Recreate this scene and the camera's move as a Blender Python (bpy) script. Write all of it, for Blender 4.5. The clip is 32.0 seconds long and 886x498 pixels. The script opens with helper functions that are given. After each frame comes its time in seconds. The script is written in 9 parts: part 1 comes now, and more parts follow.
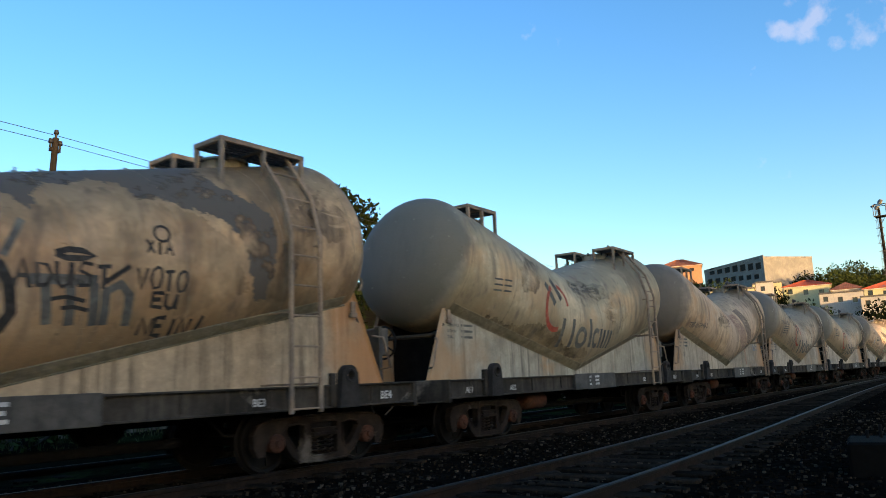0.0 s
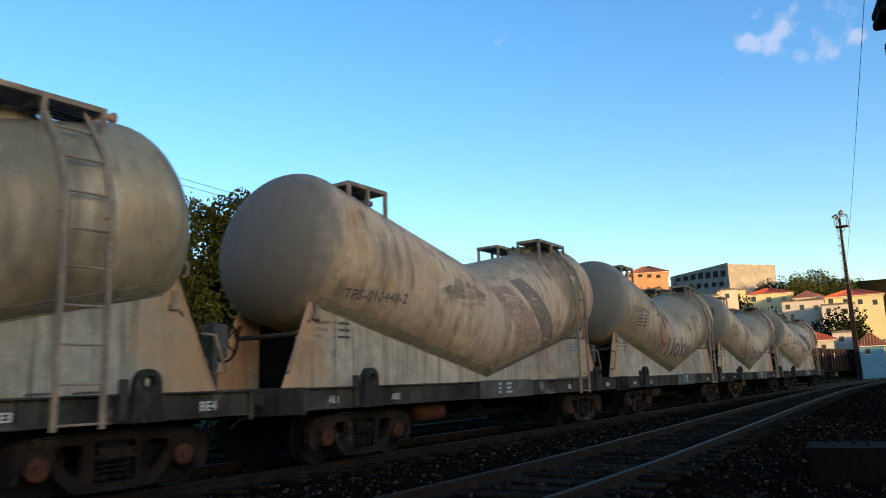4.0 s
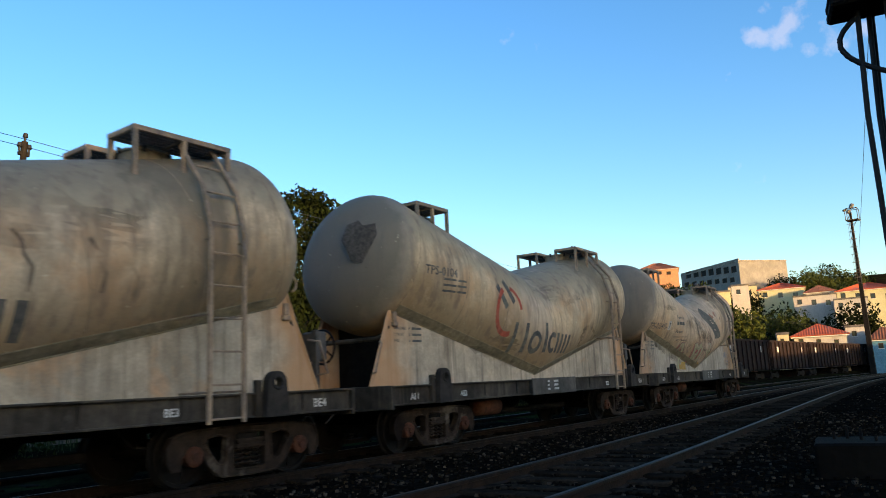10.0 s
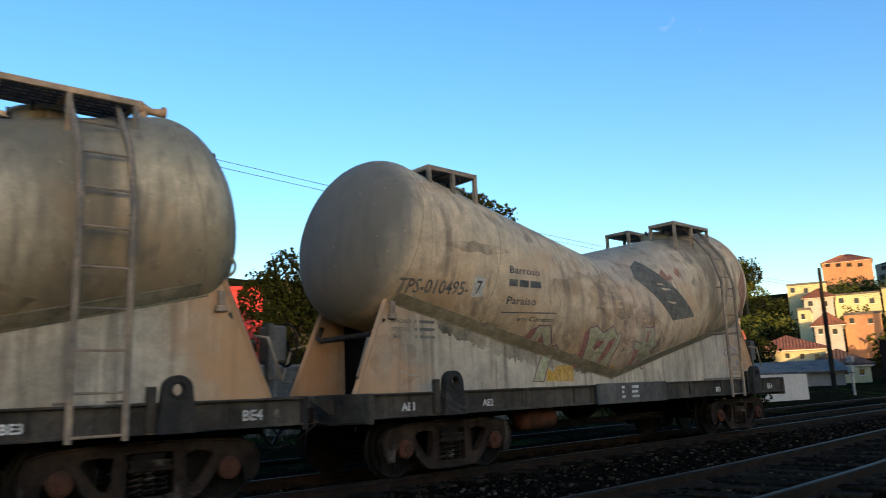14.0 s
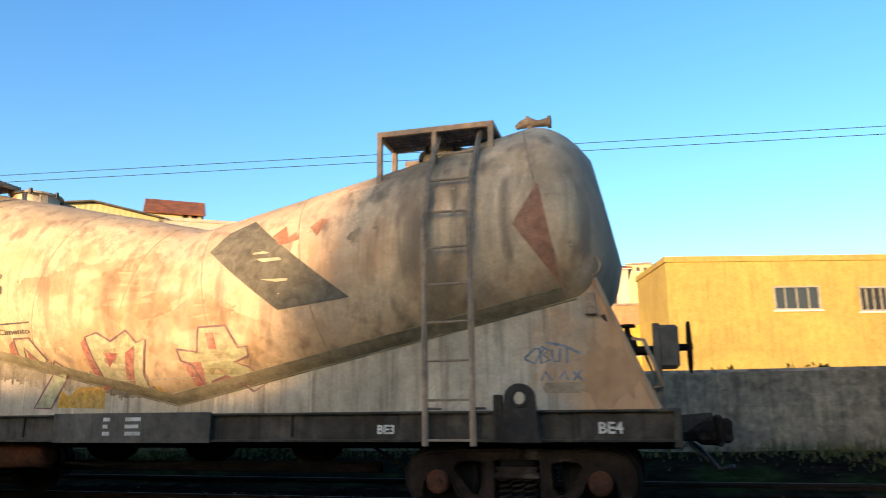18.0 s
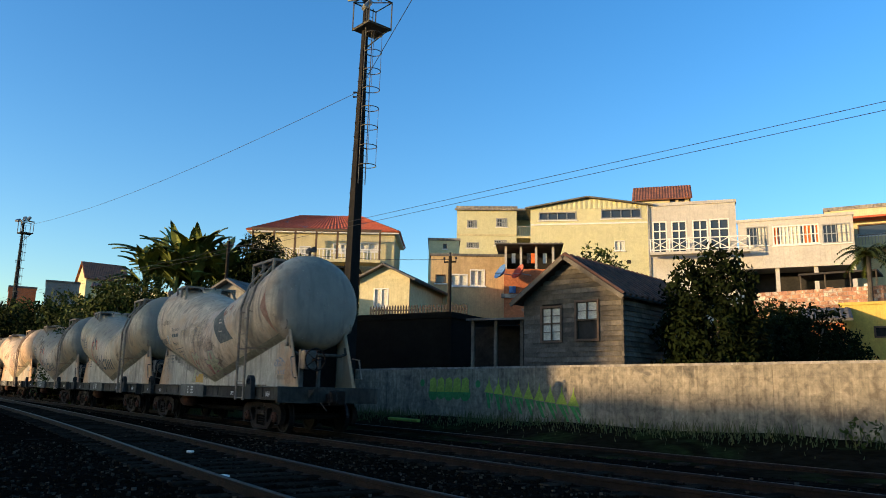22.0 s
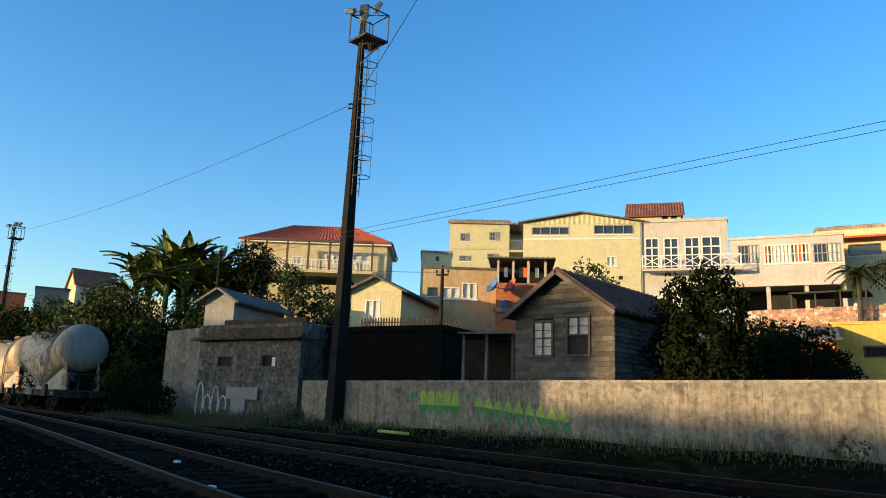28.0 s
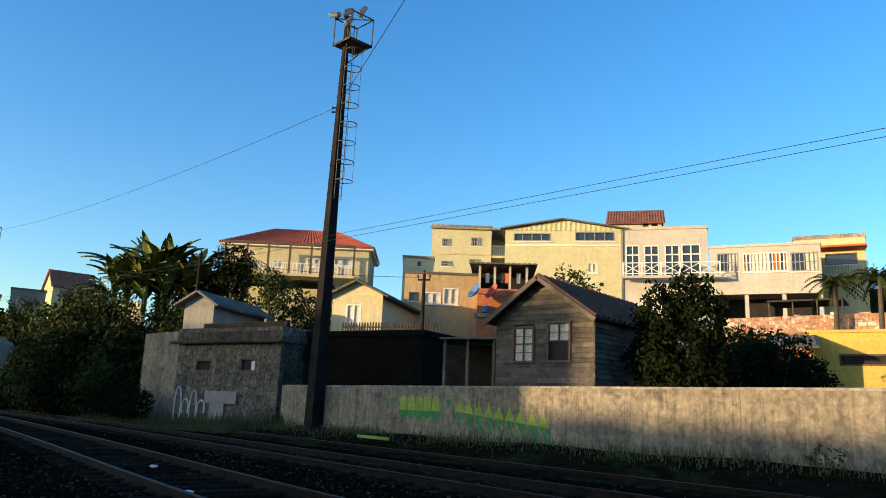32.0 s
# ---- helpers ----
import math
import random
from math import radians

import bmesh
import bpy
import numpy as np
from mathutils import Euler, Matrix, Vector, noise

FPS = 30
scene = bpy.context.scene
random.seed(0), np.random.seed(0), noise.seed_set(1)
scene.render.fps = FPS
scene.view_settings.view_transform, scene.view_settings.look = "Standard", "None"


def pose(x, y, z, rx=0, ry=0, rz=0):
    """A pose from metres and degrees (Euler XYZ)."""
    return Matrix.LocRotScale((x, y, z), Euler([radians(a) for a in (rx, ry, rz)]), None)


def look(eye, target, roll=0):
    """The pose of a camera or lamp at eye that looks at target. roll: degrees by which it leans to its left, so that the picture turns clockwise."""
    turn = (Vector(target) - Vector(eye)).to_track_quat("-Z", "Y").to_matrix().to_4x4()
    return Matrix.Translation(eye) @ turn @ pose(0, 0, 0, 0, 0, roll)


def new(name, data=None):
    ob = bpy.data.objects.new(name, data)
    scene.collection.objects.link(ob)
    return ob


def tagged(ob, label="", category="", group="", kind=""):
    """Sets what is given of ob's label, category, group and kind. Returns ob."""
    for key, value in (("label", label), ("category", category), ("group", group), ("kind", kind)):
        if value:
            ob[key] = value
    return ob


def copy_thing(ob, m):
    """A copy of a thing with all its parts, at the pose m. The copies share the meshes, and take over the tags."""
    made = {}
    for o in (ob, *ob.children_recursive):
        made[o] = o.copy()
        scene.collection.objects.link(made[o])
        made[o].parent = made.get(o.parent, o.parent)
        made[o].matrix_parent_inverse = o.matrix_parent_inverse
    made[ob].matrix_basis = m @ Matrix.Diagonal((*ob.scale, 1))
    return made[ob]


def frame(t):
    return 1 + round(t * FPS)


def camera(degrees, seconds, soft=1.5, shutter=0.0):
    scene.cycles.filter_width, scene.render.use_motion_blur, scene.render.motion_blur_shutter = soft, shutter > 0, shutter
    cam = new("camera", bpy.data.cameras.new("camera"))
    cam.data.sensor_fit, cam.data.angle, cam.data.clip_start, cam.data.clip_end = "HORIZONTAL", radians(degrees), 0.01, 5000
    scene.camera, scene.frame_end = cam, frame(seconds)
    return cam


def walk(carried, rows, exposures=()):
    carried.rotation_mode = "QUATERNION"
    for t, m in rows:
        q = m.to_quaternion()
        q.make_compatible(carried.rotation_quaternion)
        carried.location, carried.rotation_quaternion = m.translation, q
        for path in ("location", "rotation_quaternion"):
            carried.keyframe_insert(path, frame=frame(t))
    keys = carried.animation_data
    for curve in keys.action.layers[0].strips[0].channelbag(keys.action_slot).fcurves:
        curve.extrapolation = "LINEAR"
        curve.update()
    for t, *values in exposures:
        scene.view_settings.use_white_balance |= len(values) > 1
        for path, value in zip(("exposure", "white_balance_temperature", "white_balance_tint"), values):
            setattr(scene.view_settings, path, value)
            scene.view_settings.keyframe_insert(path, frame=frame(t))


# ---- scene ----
# ---------- camera: a standing tripod that pans after the train ----------
EYE_Z = 1.168          # metres over the rail tops, which lie at z = 0
cam = camera(61.4, 32.0, soft=0.95, shutter=0.4)
TURNS = [
    (0, -65.35, 9.99, 2.37), (0.5, -65.23, 10.07, 2.29), (1, -65.04, 10.13, 2.12), (1.5, -65.81, 10.41, 2.22),
    (2, -66.52, 10.18, 1.97), (2.5, -66.06, 10.17, 1.50), (3, -66.70, 10.15, 1.38), (3.5, -67.25, 9.87, 1.33),
    (4, -67.77, 10.19, 2.00), (4.5, -68.43, 10.57, 2.54), (6.5, -67.63, 10.32, 2.74), (7, -67.15, 10.08, 2.98),
    (7.5, -67.40, 9.67, 2.62), (8, -67.60, 9.39, 2.68), (8.5, -67.53, 9.66, 2.68), (9, -67.43, 9.88, 2.86),
    (9.5, -67.36, 10.28, 2.74), (10, -66.90, 10.24, 2.76), (10.5, -66.23, 10.27, 2.86), (11, -65.32, 10.35, 2.97),
    (11.5, -64.50, 10.31, 2.68), (12, -63.70, 10.38, 2.42), (12.5, -62.03, 10.33, 2.14), (13, -60.12, 10.48, 2.19),
    (13.5, -57.61, 10.70, 2.08), (14, -54.42, 10.80, 2.31), (14.5, -49.98, 10.87, 2.49), (15, -45.58, 11.04, 2.17),
    (15.5, -40.95, 10.90, 1.85), (17.5, -7.62, 12.11, 0.39), (18, -0.45, 12.29, 0.57), (18.5, 6.71, 12.27, 0.53),
    (19, 13.92, 12.39, 0.02), (19.5, 21.47, 11.69, -0.15), (20, 27.11, 11.46, -0.52), (20.5, 32.40, 10.95, -0.98),
    (21, 35.17, 10.45, -0.97), (21.5, 35.79, 10.48, -1.06), (22, 36.35, 10.73, -1.21), (22.5, 36.39, 10.95, -1.28),
    (23, 36.57, 11.08, -1.47), (23.5, 36.94, 10.96, -1.46), (24, 37.09, 11.07, -1.13), (24.5, 36.91, 11.20, -1.15),
    (26.5, 36.71, 11.60, -1.30), (27, 36.16, 11.83, -1.64), (27.5, 35.79, 11.85, -1.67), (28, 35.60, 11.73, -2.07),
    (28.5, 35.22, 11.72, -2.36), (29, 35.03, 11.86, -2.76), (29.5, 34.85, 12.02, -2.82), (30, 34.63, 12.03, -2.75),
    (30.5, 34.29, 12.03, -2.56), (31, 34.26, 12.07, -2.57), (31.5, 34.11, 12.16, -2.49), (32, 34.12, 12.18, -2.38)]
STOPS = [(0, 2.2, 8200, 16), (15, 2.2, 8200, 16), (17.5, 2.35, 8200, 16), (19, 2.15, 7900, 14), (20, 1.95, 7100, 10), (21, 1.92, 6900, 9), (32, 2.0, 6900, 8)]


def stand(t):
    """The camera is held at one spot, but for a small step to the right after the fourth second."""
    k = 0.092 * (1 - min(1.0, max(0.0, (t - 4.0) / 0.5)))
    return -0.39 * k, 0.92 * k


walk(cam, [(t, pose(*stand(t), EYE_Z, 90 + p, r, y)) for t, y, p, r in TURNS], STOPS)

# ---------- light: a low warm sun behind the camera's left shoulder, clear sky ----------
SUN_WAY = Vector((0.527, 0.850, -0.084)).normalized()     # the way the light travels
world = bpy.data.worlds.new("sky")
scene.world = world
world.use_nodes = True


def build_sky():
    nt = world.node_tree
    nt.nodes.clear()
    out = nt.nodes.new("ShaderNodeOutputWorld")
    bg = nt.nodes.new("ShaderNodeBackground")
    sky = nt.nodes.new("ShaderNodeTexSky")
    sky.sky_type, sky.sun_disc = "NISHITA", False
    sky.sun_elevation = radians(4.8)
    sky.sun_rotation = math.atan2(-SUN_WAY.x, -SUN_WAY.y)
    sky.air_density, sky.dust_density, sky.ozone_density = 1.0, 0.9, 2.8
    bg.inputs["Strength"].default_value = 0.15
    # a few thin evening clouds, each a ragged patch round one direction
    geo = nt.nodes.new("ShaderNodeTexCoord")
    noi = nt.nodes.new("ShaderNodeTexNoise")
    noi.inputs["Scale"].default_value, noi.inputs["Detail"].default_value = 40.0, 8.0
    noi.inputs["Roughness"].default_value = 0.6
    nt.links.new(geo.outputs["Generated"], noi.inputs["Vector"])
    total = None
    for az, el, width, power in ((-91.7, 23.4, 1.1, 0.55), (-92.1, 22.8, 1.0, 0.4), (-93.3, 22.5, 1.2, 0.5), (-94.5, 23.3, 0.8, 0.45), (-95.5, 21.3, 0.8, 0.5), (-97.2, 20.7, 1.0, 0.33), (-94.0, 24.0, 2.6, 0.26), (-96.1, 22.4, 3.4, 0.26), (-99.0, 22.9, 2.8, 0.3), (-99.3, 21.7, 0.8, 0.45), (-90.2, 20.5, 0.8, 0.3), (-89.8, 14.1, 0.9, 0.38),
                                 (-91.3, 13.3, 0.8, 0.40), (-73.3, 25.9, 1.0, 0.27), (-75.5, 24.7, 1.2, 0.22), (-68.4, 13.4, 1.4, 0.22)):
        a, e = radians(az), radians(el)
        way = (-math.sin(a) * math.cos(e), math.cos(a) * math.cos(e), math.sin(e))
        dot = nt.nodes.new("ShaderNodeVectorMath")
        dot.operation = "DOT_PRODUCT"
        dot.inputs[1].default_value = way
        nt.links.new(geo.outputs["Generated"], dot.inputs[0])
        ramp = nt.nodes.new("ShaderNodeMapRange")
        ramp.inputs["From Min"].default_value, ramp.inputs["From Max"].default_value = math.cos(radians(width)), 1.0
        ramp.inputs["To Max"].default_value = power
        ramp.interpolation_type = "SMOOTHSTEP"
        nt.links.new(dot.outputs["Value"], ramp.inputs["Value"])
        if total is None:
            total = ramp.outputs[0]
        else:
            add = nt.nodes.new("ShaderNodeMath")
            add.operation = "ADD"
            nt.links.new(total, add.inputs[0])
            nt.links.new(ramp.outputs[0], add.inputs[1])
            total = add.outputs[0]
    both = nt.nodes.new("ShaderNodeMath")
    both.operation = "ADD"
    nt.links.new(total, both.inputs[0])
    rag = nt.nodes.new("ShaderNodeMath")
    rag.operation = "MULTIPLY_ADD"
    rag.inputs[1].default_value, rag.inputs[2].default_value = 1.9, -0.45
    nt.links.new(noi.outputs["Fac"], rag.inputs[0])
    nt.links.new(rag.outputs[0], both.inputs[1])
    mul = nt.nodes.new("ShaderNodeMapRange")
    mul.inputs["From Min"].default_value, mul.inputs["From Max"].default_value = 0.86, 1.45
    mul.inputs["To Max"].default_value = 0.24
    nt.links.new(both.outputs[0], mul.inputs["Value"])
    only = nt.nodes.new("ShaderNodeMapRange")
    only.inputs["From Min"].default_value, only.inputs["From Max"].default_value = 0.02, 0.25
    nt.links.new(total, only.inputs["Value"])
    held = nt.nodes.new("ShaderNodeMath")
    held.operation = "MULTIPLY"
    nt.links.new(mul.outputs[0], held.inputs[0])
    nt.links.new(only.outputs[0], held.inputs[1])
    mix = nt.nodes.new("ShaderNodeMix")
    mix.data_type = "RGBA"
    mix.inputs["B"].default_value = (1.9, 1.72, 1.80, 1)
    nt.links.new(held.outputs[0], mix.inputs["Factor"])
    sat = nt.nodes.new("ShaderNodeHueSaturation")
    sat.inputs["Saturation"].default_value = 1.22
    sat.inputs["Hue"].default_value = 0.51
    nt.links.new(sky.outputs[0], sat.inputs["Color"])
    nt.links.new(sat.outputs[0], mix.inputs["A"])
    nt.links.new(mix.outputs["Result"], bg.inputs["Color"])
    nt.links.new(bg.outputs[0], out.inputs["Surface"])


build_sky()
sun = new("sun", bpy.data.lights.new("sun", "SUN"))
sun.data.energy, sun.data.angle, sun.data.color = 1.9, radians(0.4), (1.0, 0.73, 0.42)
sun.matrix_world = look((0, 0, 30), Vector((0, 0, 30)) + SUN_WAY)

# ---------- materials ----------


def surface(name, c1, c2=None, scale=1.0, rough=0.85, bump=0.3, grain=30.0, streak=0.0, stain=None, stain_at=0.62, metal=0.0, rand=0.0, spec=0.3, mottle=0.22):
    """A worn surface: two colours in large patches, fine grain in colour and relief, streaks that run down, stains of a third colour."""
    m = bpy.data.materials.new(name)
    m.use_nodes = True
    nt = m.node_tree
    N, L = nt.nodes, nt.links
    b = N["Principled BSDF"]
    b.inputs["Roughness"].default_value, b.inputs["Metallic"].default_value = rough, metal
    b.inputs["Specular IOR Level"].default_value = spec
    co = N.new("ShaderNodeTexCoord")
    info = N.new("ShaderNodeObjectInfo")
    far = N.new("ShaderNodeVectorMath")
    far.operation = "MULTIPLY_ADD"
    far.inputs[1].default_value = (37.0, 17.0, 29.0)
    L.new(info.outputs["Random"], far.inputs[0])
    L.new(co.outputs["Object"], far.inputs[2])

    def noise_tex(sc, detail=5.0, squash=None, distort=0.0):
        n = N.new("ShaderNodeTexNoise")
        n.inputs["Scale"].default_value, n.inputs["Detail"].default_value, n.inputs["Roughness"].default_value = sc, detail, 0.6
        n.inputs["Distortion"].default_value = distort
        src = far.outputs[0]
        if squash:
            mp = N.new("ShaderNodeMapping")
            mp.inputs["Scale"].default_value = squash
            L.new(src, mp.inputs["Vector"])
            src = mp.outputs[0]
        L.new(src, n.inputs["Vector"])
        return n.outputs["Fac"]

    def ramp(fac, lo, hi, t0=0.0, t1=1.0):
        r = N.new("ShaderNodeMapRange")
        for k, v in zip(("From Min", "From Max", "To Min", "To Max"), (lo, hi, t0, t1)):
            r.inputs[k].default_value = v
        L.new(fac, r.inputs["Value"])
        return r.outputs[0]

    def blend(fac, a, c, mode="MIX"):
        x = N.new("ShaderNodeMix")
        x.data_type, x.blend_type = "RGBA", mode
        if isinstance(fac, float):
            x.inputs["Factor"].default_value = fac
        else:
            L.new(fac, x.inputs["Factor"])
        for key, v in (("A", a), ("B", c)):
            if isinstance(v, tuple):
                x.inputs[key].default_value = (*v[:3], 1)
            else:
                L.new(v, x.inputs[key])
        return x.outputs["Result"]

    fine = noise_tex(grain, 4.0)
    col = blend(ramp(noise_tex(scale, 6.0, distort=0.4), 0.36, 0.64), c1, c2 or tuple(0.75 * v for v in c1))
    if stain:
        col = blend(ramp(noise_tex(scale * 0.8 + 0.13, 7.0, distort=0.8), stain_at, stain_at + 0.1, 0.0, 0.9), col, stain)
    if streak:
        col = blend(ramp(noise_tex(1.0, 5.0, (7.0, 7.0, 0.45)), 0.5, 0.72, 0.0, streak), col, tuple(0.32 * v for v in c1))
        col = blend(ramp(noise_tex(1.0, 4.0, (11.0, 11.0, 0.35)), 0.58, 0.75, 0.0, streak * 0.5), col, tuple(min(1.0, 1.5 * v) for v in c1))
    if mottle:
        spots = noise_tex(scale * 4.5 + 1.7, 9.0, distort=0.5)
        col = blend(1.0, col, ramp(spots, 0.34, 0.66, 1 - mottle, 1 + mottle), "MULTIPLY")
    g = ramp(fine, 0.25, 0.75, 0.82, 1.12)
    col = blend(1.0, col, g, "MULTIPLY")
    if rand:
        col = blend(1.0, col, ramp(info.outputs["Random"], 0, 1, 1 - rand, 1 + rand), "MULTIPLY")
    L.new(col, b.inputs["Base Color"])
    L.new(ramp(fine, 0.2, 0.8, max(0.0, rough - 0.1), min(1.0, rough + 0.1)), b.inputs["Roughness"])
    if bump:
        bp = N.new("ShaderNodeBump")
        bp.inputs["Strength"].default_value, bp.inputs["Distance"].default_value = bump, 0.02
        L.new(fine, bp.inputs["Height"])
        L.new(bp.outputs[0], b.inputs["Normal"])
    return m


def glass(name, tint=(0.03, 0.035, 0.04), rough=0.08):
    m = bpy.data.materials.new(name)
    m.use_nodes = True
    b = m.node_tree.nodes["Principled BSDF"]
    b.inputs["Base Color"].default_value, b.inputs["Roughness"].default_value = (*tint, 1), rough
    b.inputs["Specular IOR Level"].default_value = 0.6
    return m


M = {}


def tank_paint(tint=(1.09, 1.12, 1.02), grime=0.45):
    """Cement-dusted tank paint: pale and grey fields, sooty ragged top, green-grey grime and painted belly shade low
    down, rust blushes, runs.
    """
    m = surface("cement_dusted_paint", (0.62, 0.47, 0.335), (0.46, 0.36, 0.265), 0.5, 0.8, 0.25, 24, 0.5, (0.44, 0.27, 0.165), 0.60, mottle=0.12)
    nt = m.node_tree
    N, L = nt.nodes, nt.links
    b = N["Principled BSDF"]
    col = b.inputs["Base Color"].links[0].from_socket
    co = N.new("ShaderNodeTexCoord")
    info = N.new("ShaderNodeObjectInfo")
    sep = N.new("ShaderNodeSeparateXYZ")
    L.new(co.outputs["Object"], sep.inputs[0])
    off = N.new("ShaderNodeVectorMath")
    off.operation = "MULTIPLY_ADD"
    off.inputs[1].default_value = (11.0, 23.0, 7.0)
    L.new(info.outputs["Random"], off.inputs[0])
    L.new(co.outputs["Object"], off.inputs[2])

    def noise_tex(sc, detail=7.0):
        n = N.new("ShaderNodeTexNoise")
        n.inputs["Scale"].default_value, n.inputs["Detail"].default_value, n.inputs["Roughness"].default_value = sc, detail, 0.62
        L.new(off.outputs[0], n.inputs["Vector"])
        return n.outputs["Fac"]

    def calc(op, a, c):
        n = N.new("ShaderNodeMath")
        n.operation = op
        for i, v in enumerate((a, c)):
            if isinstance(v, (int, float)):
                n.inputs[i].default_value = v
            else:
                L.new(v, n.inputs[i])
        return n.outputs[0]

    def layer(col, mask, lo, hi, strength, rgb):
        r = N.new("ShaderNodeMapRange")
        for k, v in zip(("From Min", "From Max", "To Min", "To Max"), (lo, hi, 0.0, strength)):
            r.inputs[k].default_value = v
        L.new(mask, r.inputs["Value"])
        x = N.new("ShaderNodeMix")
        x.data_type = "RGBA"
        L.new(r.outputs[0], x.inputs["Factor"])
        L.new(col, x.inputs["A"])
        x.inputs["B"].default_value = (*rgb, 1)
        return x.outputs["Result"]

    ax = calc("ABSOLUTE", sep.outputs["X"], 0.0)
    rel = calc("SUBTRACT", sep.outputs["Z"], calc("MULTIPLY", ax, 0.22))       # height against the sagging axis
    big, mid, runs = noise_tex(0.42), noise_tex(1.5, 9.0), None
    mp = N.new("ShaderNodeMapping")
    mp.inputs["Scale"].default_value = (5.0, 5.0, 0.5)
    L.new(off.outputs[0], mp.inputs["Vector"])
    rn = N.new("ShaderNodeTexNoise")
    rn.inputs["Scale"].default_value, rn.inputs["Detail"].default_value = 1.0, 6.0
    L.new(mp.outputs[0], rn.inputs["Vector"])
    runs = rn.outputs["Fac"]
    # each rolled ring of plate has weathered to its own tone
    plate = N.new("ShaderNodeTexWhiteNoise")
    plate.noise_dimensions = "1D"
    L.new(calc("FLOOR", calc("ADD", calc("MULTIPLY", sep.outputs["X"], 0.72), calc("MULTIPLY", info.outputs["Random"], 50.0)), 0.0), plate.inputs["W"])
    col = layer(col, plate.outputs["Value"], 0.45, 1.0, 0.5, (0.384, 0.300, 0.265))
    age = calc("MULTIPLY", calc("SUBTRACT", info.outputs["Random"], 0.5), 0.8)        # some tanks are dirtier
    patchy = noise_tex(0.85, 8.0)
    col = layer(col, calc("ADD", patchy, calc("MULTIPLY", age, 0.12)), 0.48, 0.60, 0.6, (0.463, 0.275, 0.159))
    # wide brown grime fields
    col = layer(col, calc("ADD", noise_tex(0.62, 9.0), calc("MULTIPLY", mid, 0.3)), 0.68, 0.80, grime, (0.205, 0.165, 0.125))
    # olive film on the belly, with the shade under it painted in
    low = calc("ADD", calc("ADD", calc("MULTIPLY", big, 1.5), calc("MULTIPLY", mid, 0.9)), calc("SUBTRACT", calc("ADD", 2.2, age), rel))
    col = layer(col, low, 1.25, 2.0, 0.72, (0.215, 0.160, 0.104))
    # grey cement crust on the crown with a torn edge
    top = calc("ADD", calc("ADD", calc("MULTIPLY", big, 1.7), calc("MULTIPLY", mid, 0.7)), calc("ADD", rel, age))
    col = layer(col, top, 4.16, 4.46, 0.70, (0.262, 0.228, 0.175))
    col = layer(col, top, 4.50, 4.85, 0.55, (0.175, 0.152, 0.118))
    # bare pale scars, dark runs
    col = layer(col, mid, 0.60, 0.70, 0.35, (0.701, 0.520, 0.424))
    col = layer(col, calc("ADD", runs, calc("MULTIPLY", mid, 0.25)), 0.64, 0.82, 0.7, (0.158, 0.120, 0.101))
    # the domed ends are greyer and darker than the barrel
    along = calc("ADD", calc("MULTIPLY", sep.outputs["X"], 0.977), calc("MULTIPLY", sep.outputs["Z"], 0.215))
    lead = calc("ADD", calc("MULTIPLY", sep.outputs["X"], -0.977), calc("MULTIPLY", sep.outputs["Z"], 0.215))
    col = layer(col, calc("ADD", lead, calc("MULTIPLY", mid, 0.35)), 6.02, 6.24, 0.80, (0.178, 0.172, 0.160))
    col = layer(col, calc("ADD", lead, calc("MULTIPLY", patchy, 1.2)), 6.55, 6.75, 0.55, (0.085, 0.082, 0.076))
    tail = calc("ADD", calc("MULTIPLY", sep.outputs["X"], 0.977), calc("MULTIPLY", sep.outputs["Z"], 0.215))
    col = layer(col, calc("ADD", tail, calc("MULTIPLY", mid, 0.35)), 5.95, 6.25, 0.72, (0.15, 0.142, 0.128))
    # spilt cement and grime below the rear filling hatch
    spill = calc("ADD", calc("MULTIPLY", calc("ABSOLUTE", calc("SUBTRACT", along, 4.05), 0.0), -0.55), calc("ADD", calc("MULTIPLY", runs, 0.9), calc("MULTIPLY", big, 0.8)))
    col = layer(col, spill, 0.42, 0.72, 0.62, (0.135, 0.112, 0.084))
    # dirt spots and chips at a small scale
    spots = noise_tex(7.0, 6.0)
    col = layer(col, spots, 0.66, 0.72, 0.55, (0.10, 0.082, 0.062))
    col = layer(col, noise_tex(11.0, 3.0), 0.70, 0.74, 0.5, (0.62, 0.56, 0.44))
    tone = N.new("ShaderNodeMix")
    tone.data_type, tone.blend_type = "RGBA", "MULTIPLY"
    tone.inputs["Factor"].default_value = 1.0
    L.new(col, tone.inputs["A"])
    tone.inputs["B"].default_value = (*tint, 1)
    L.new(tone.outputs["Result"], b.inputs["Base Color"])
    return m


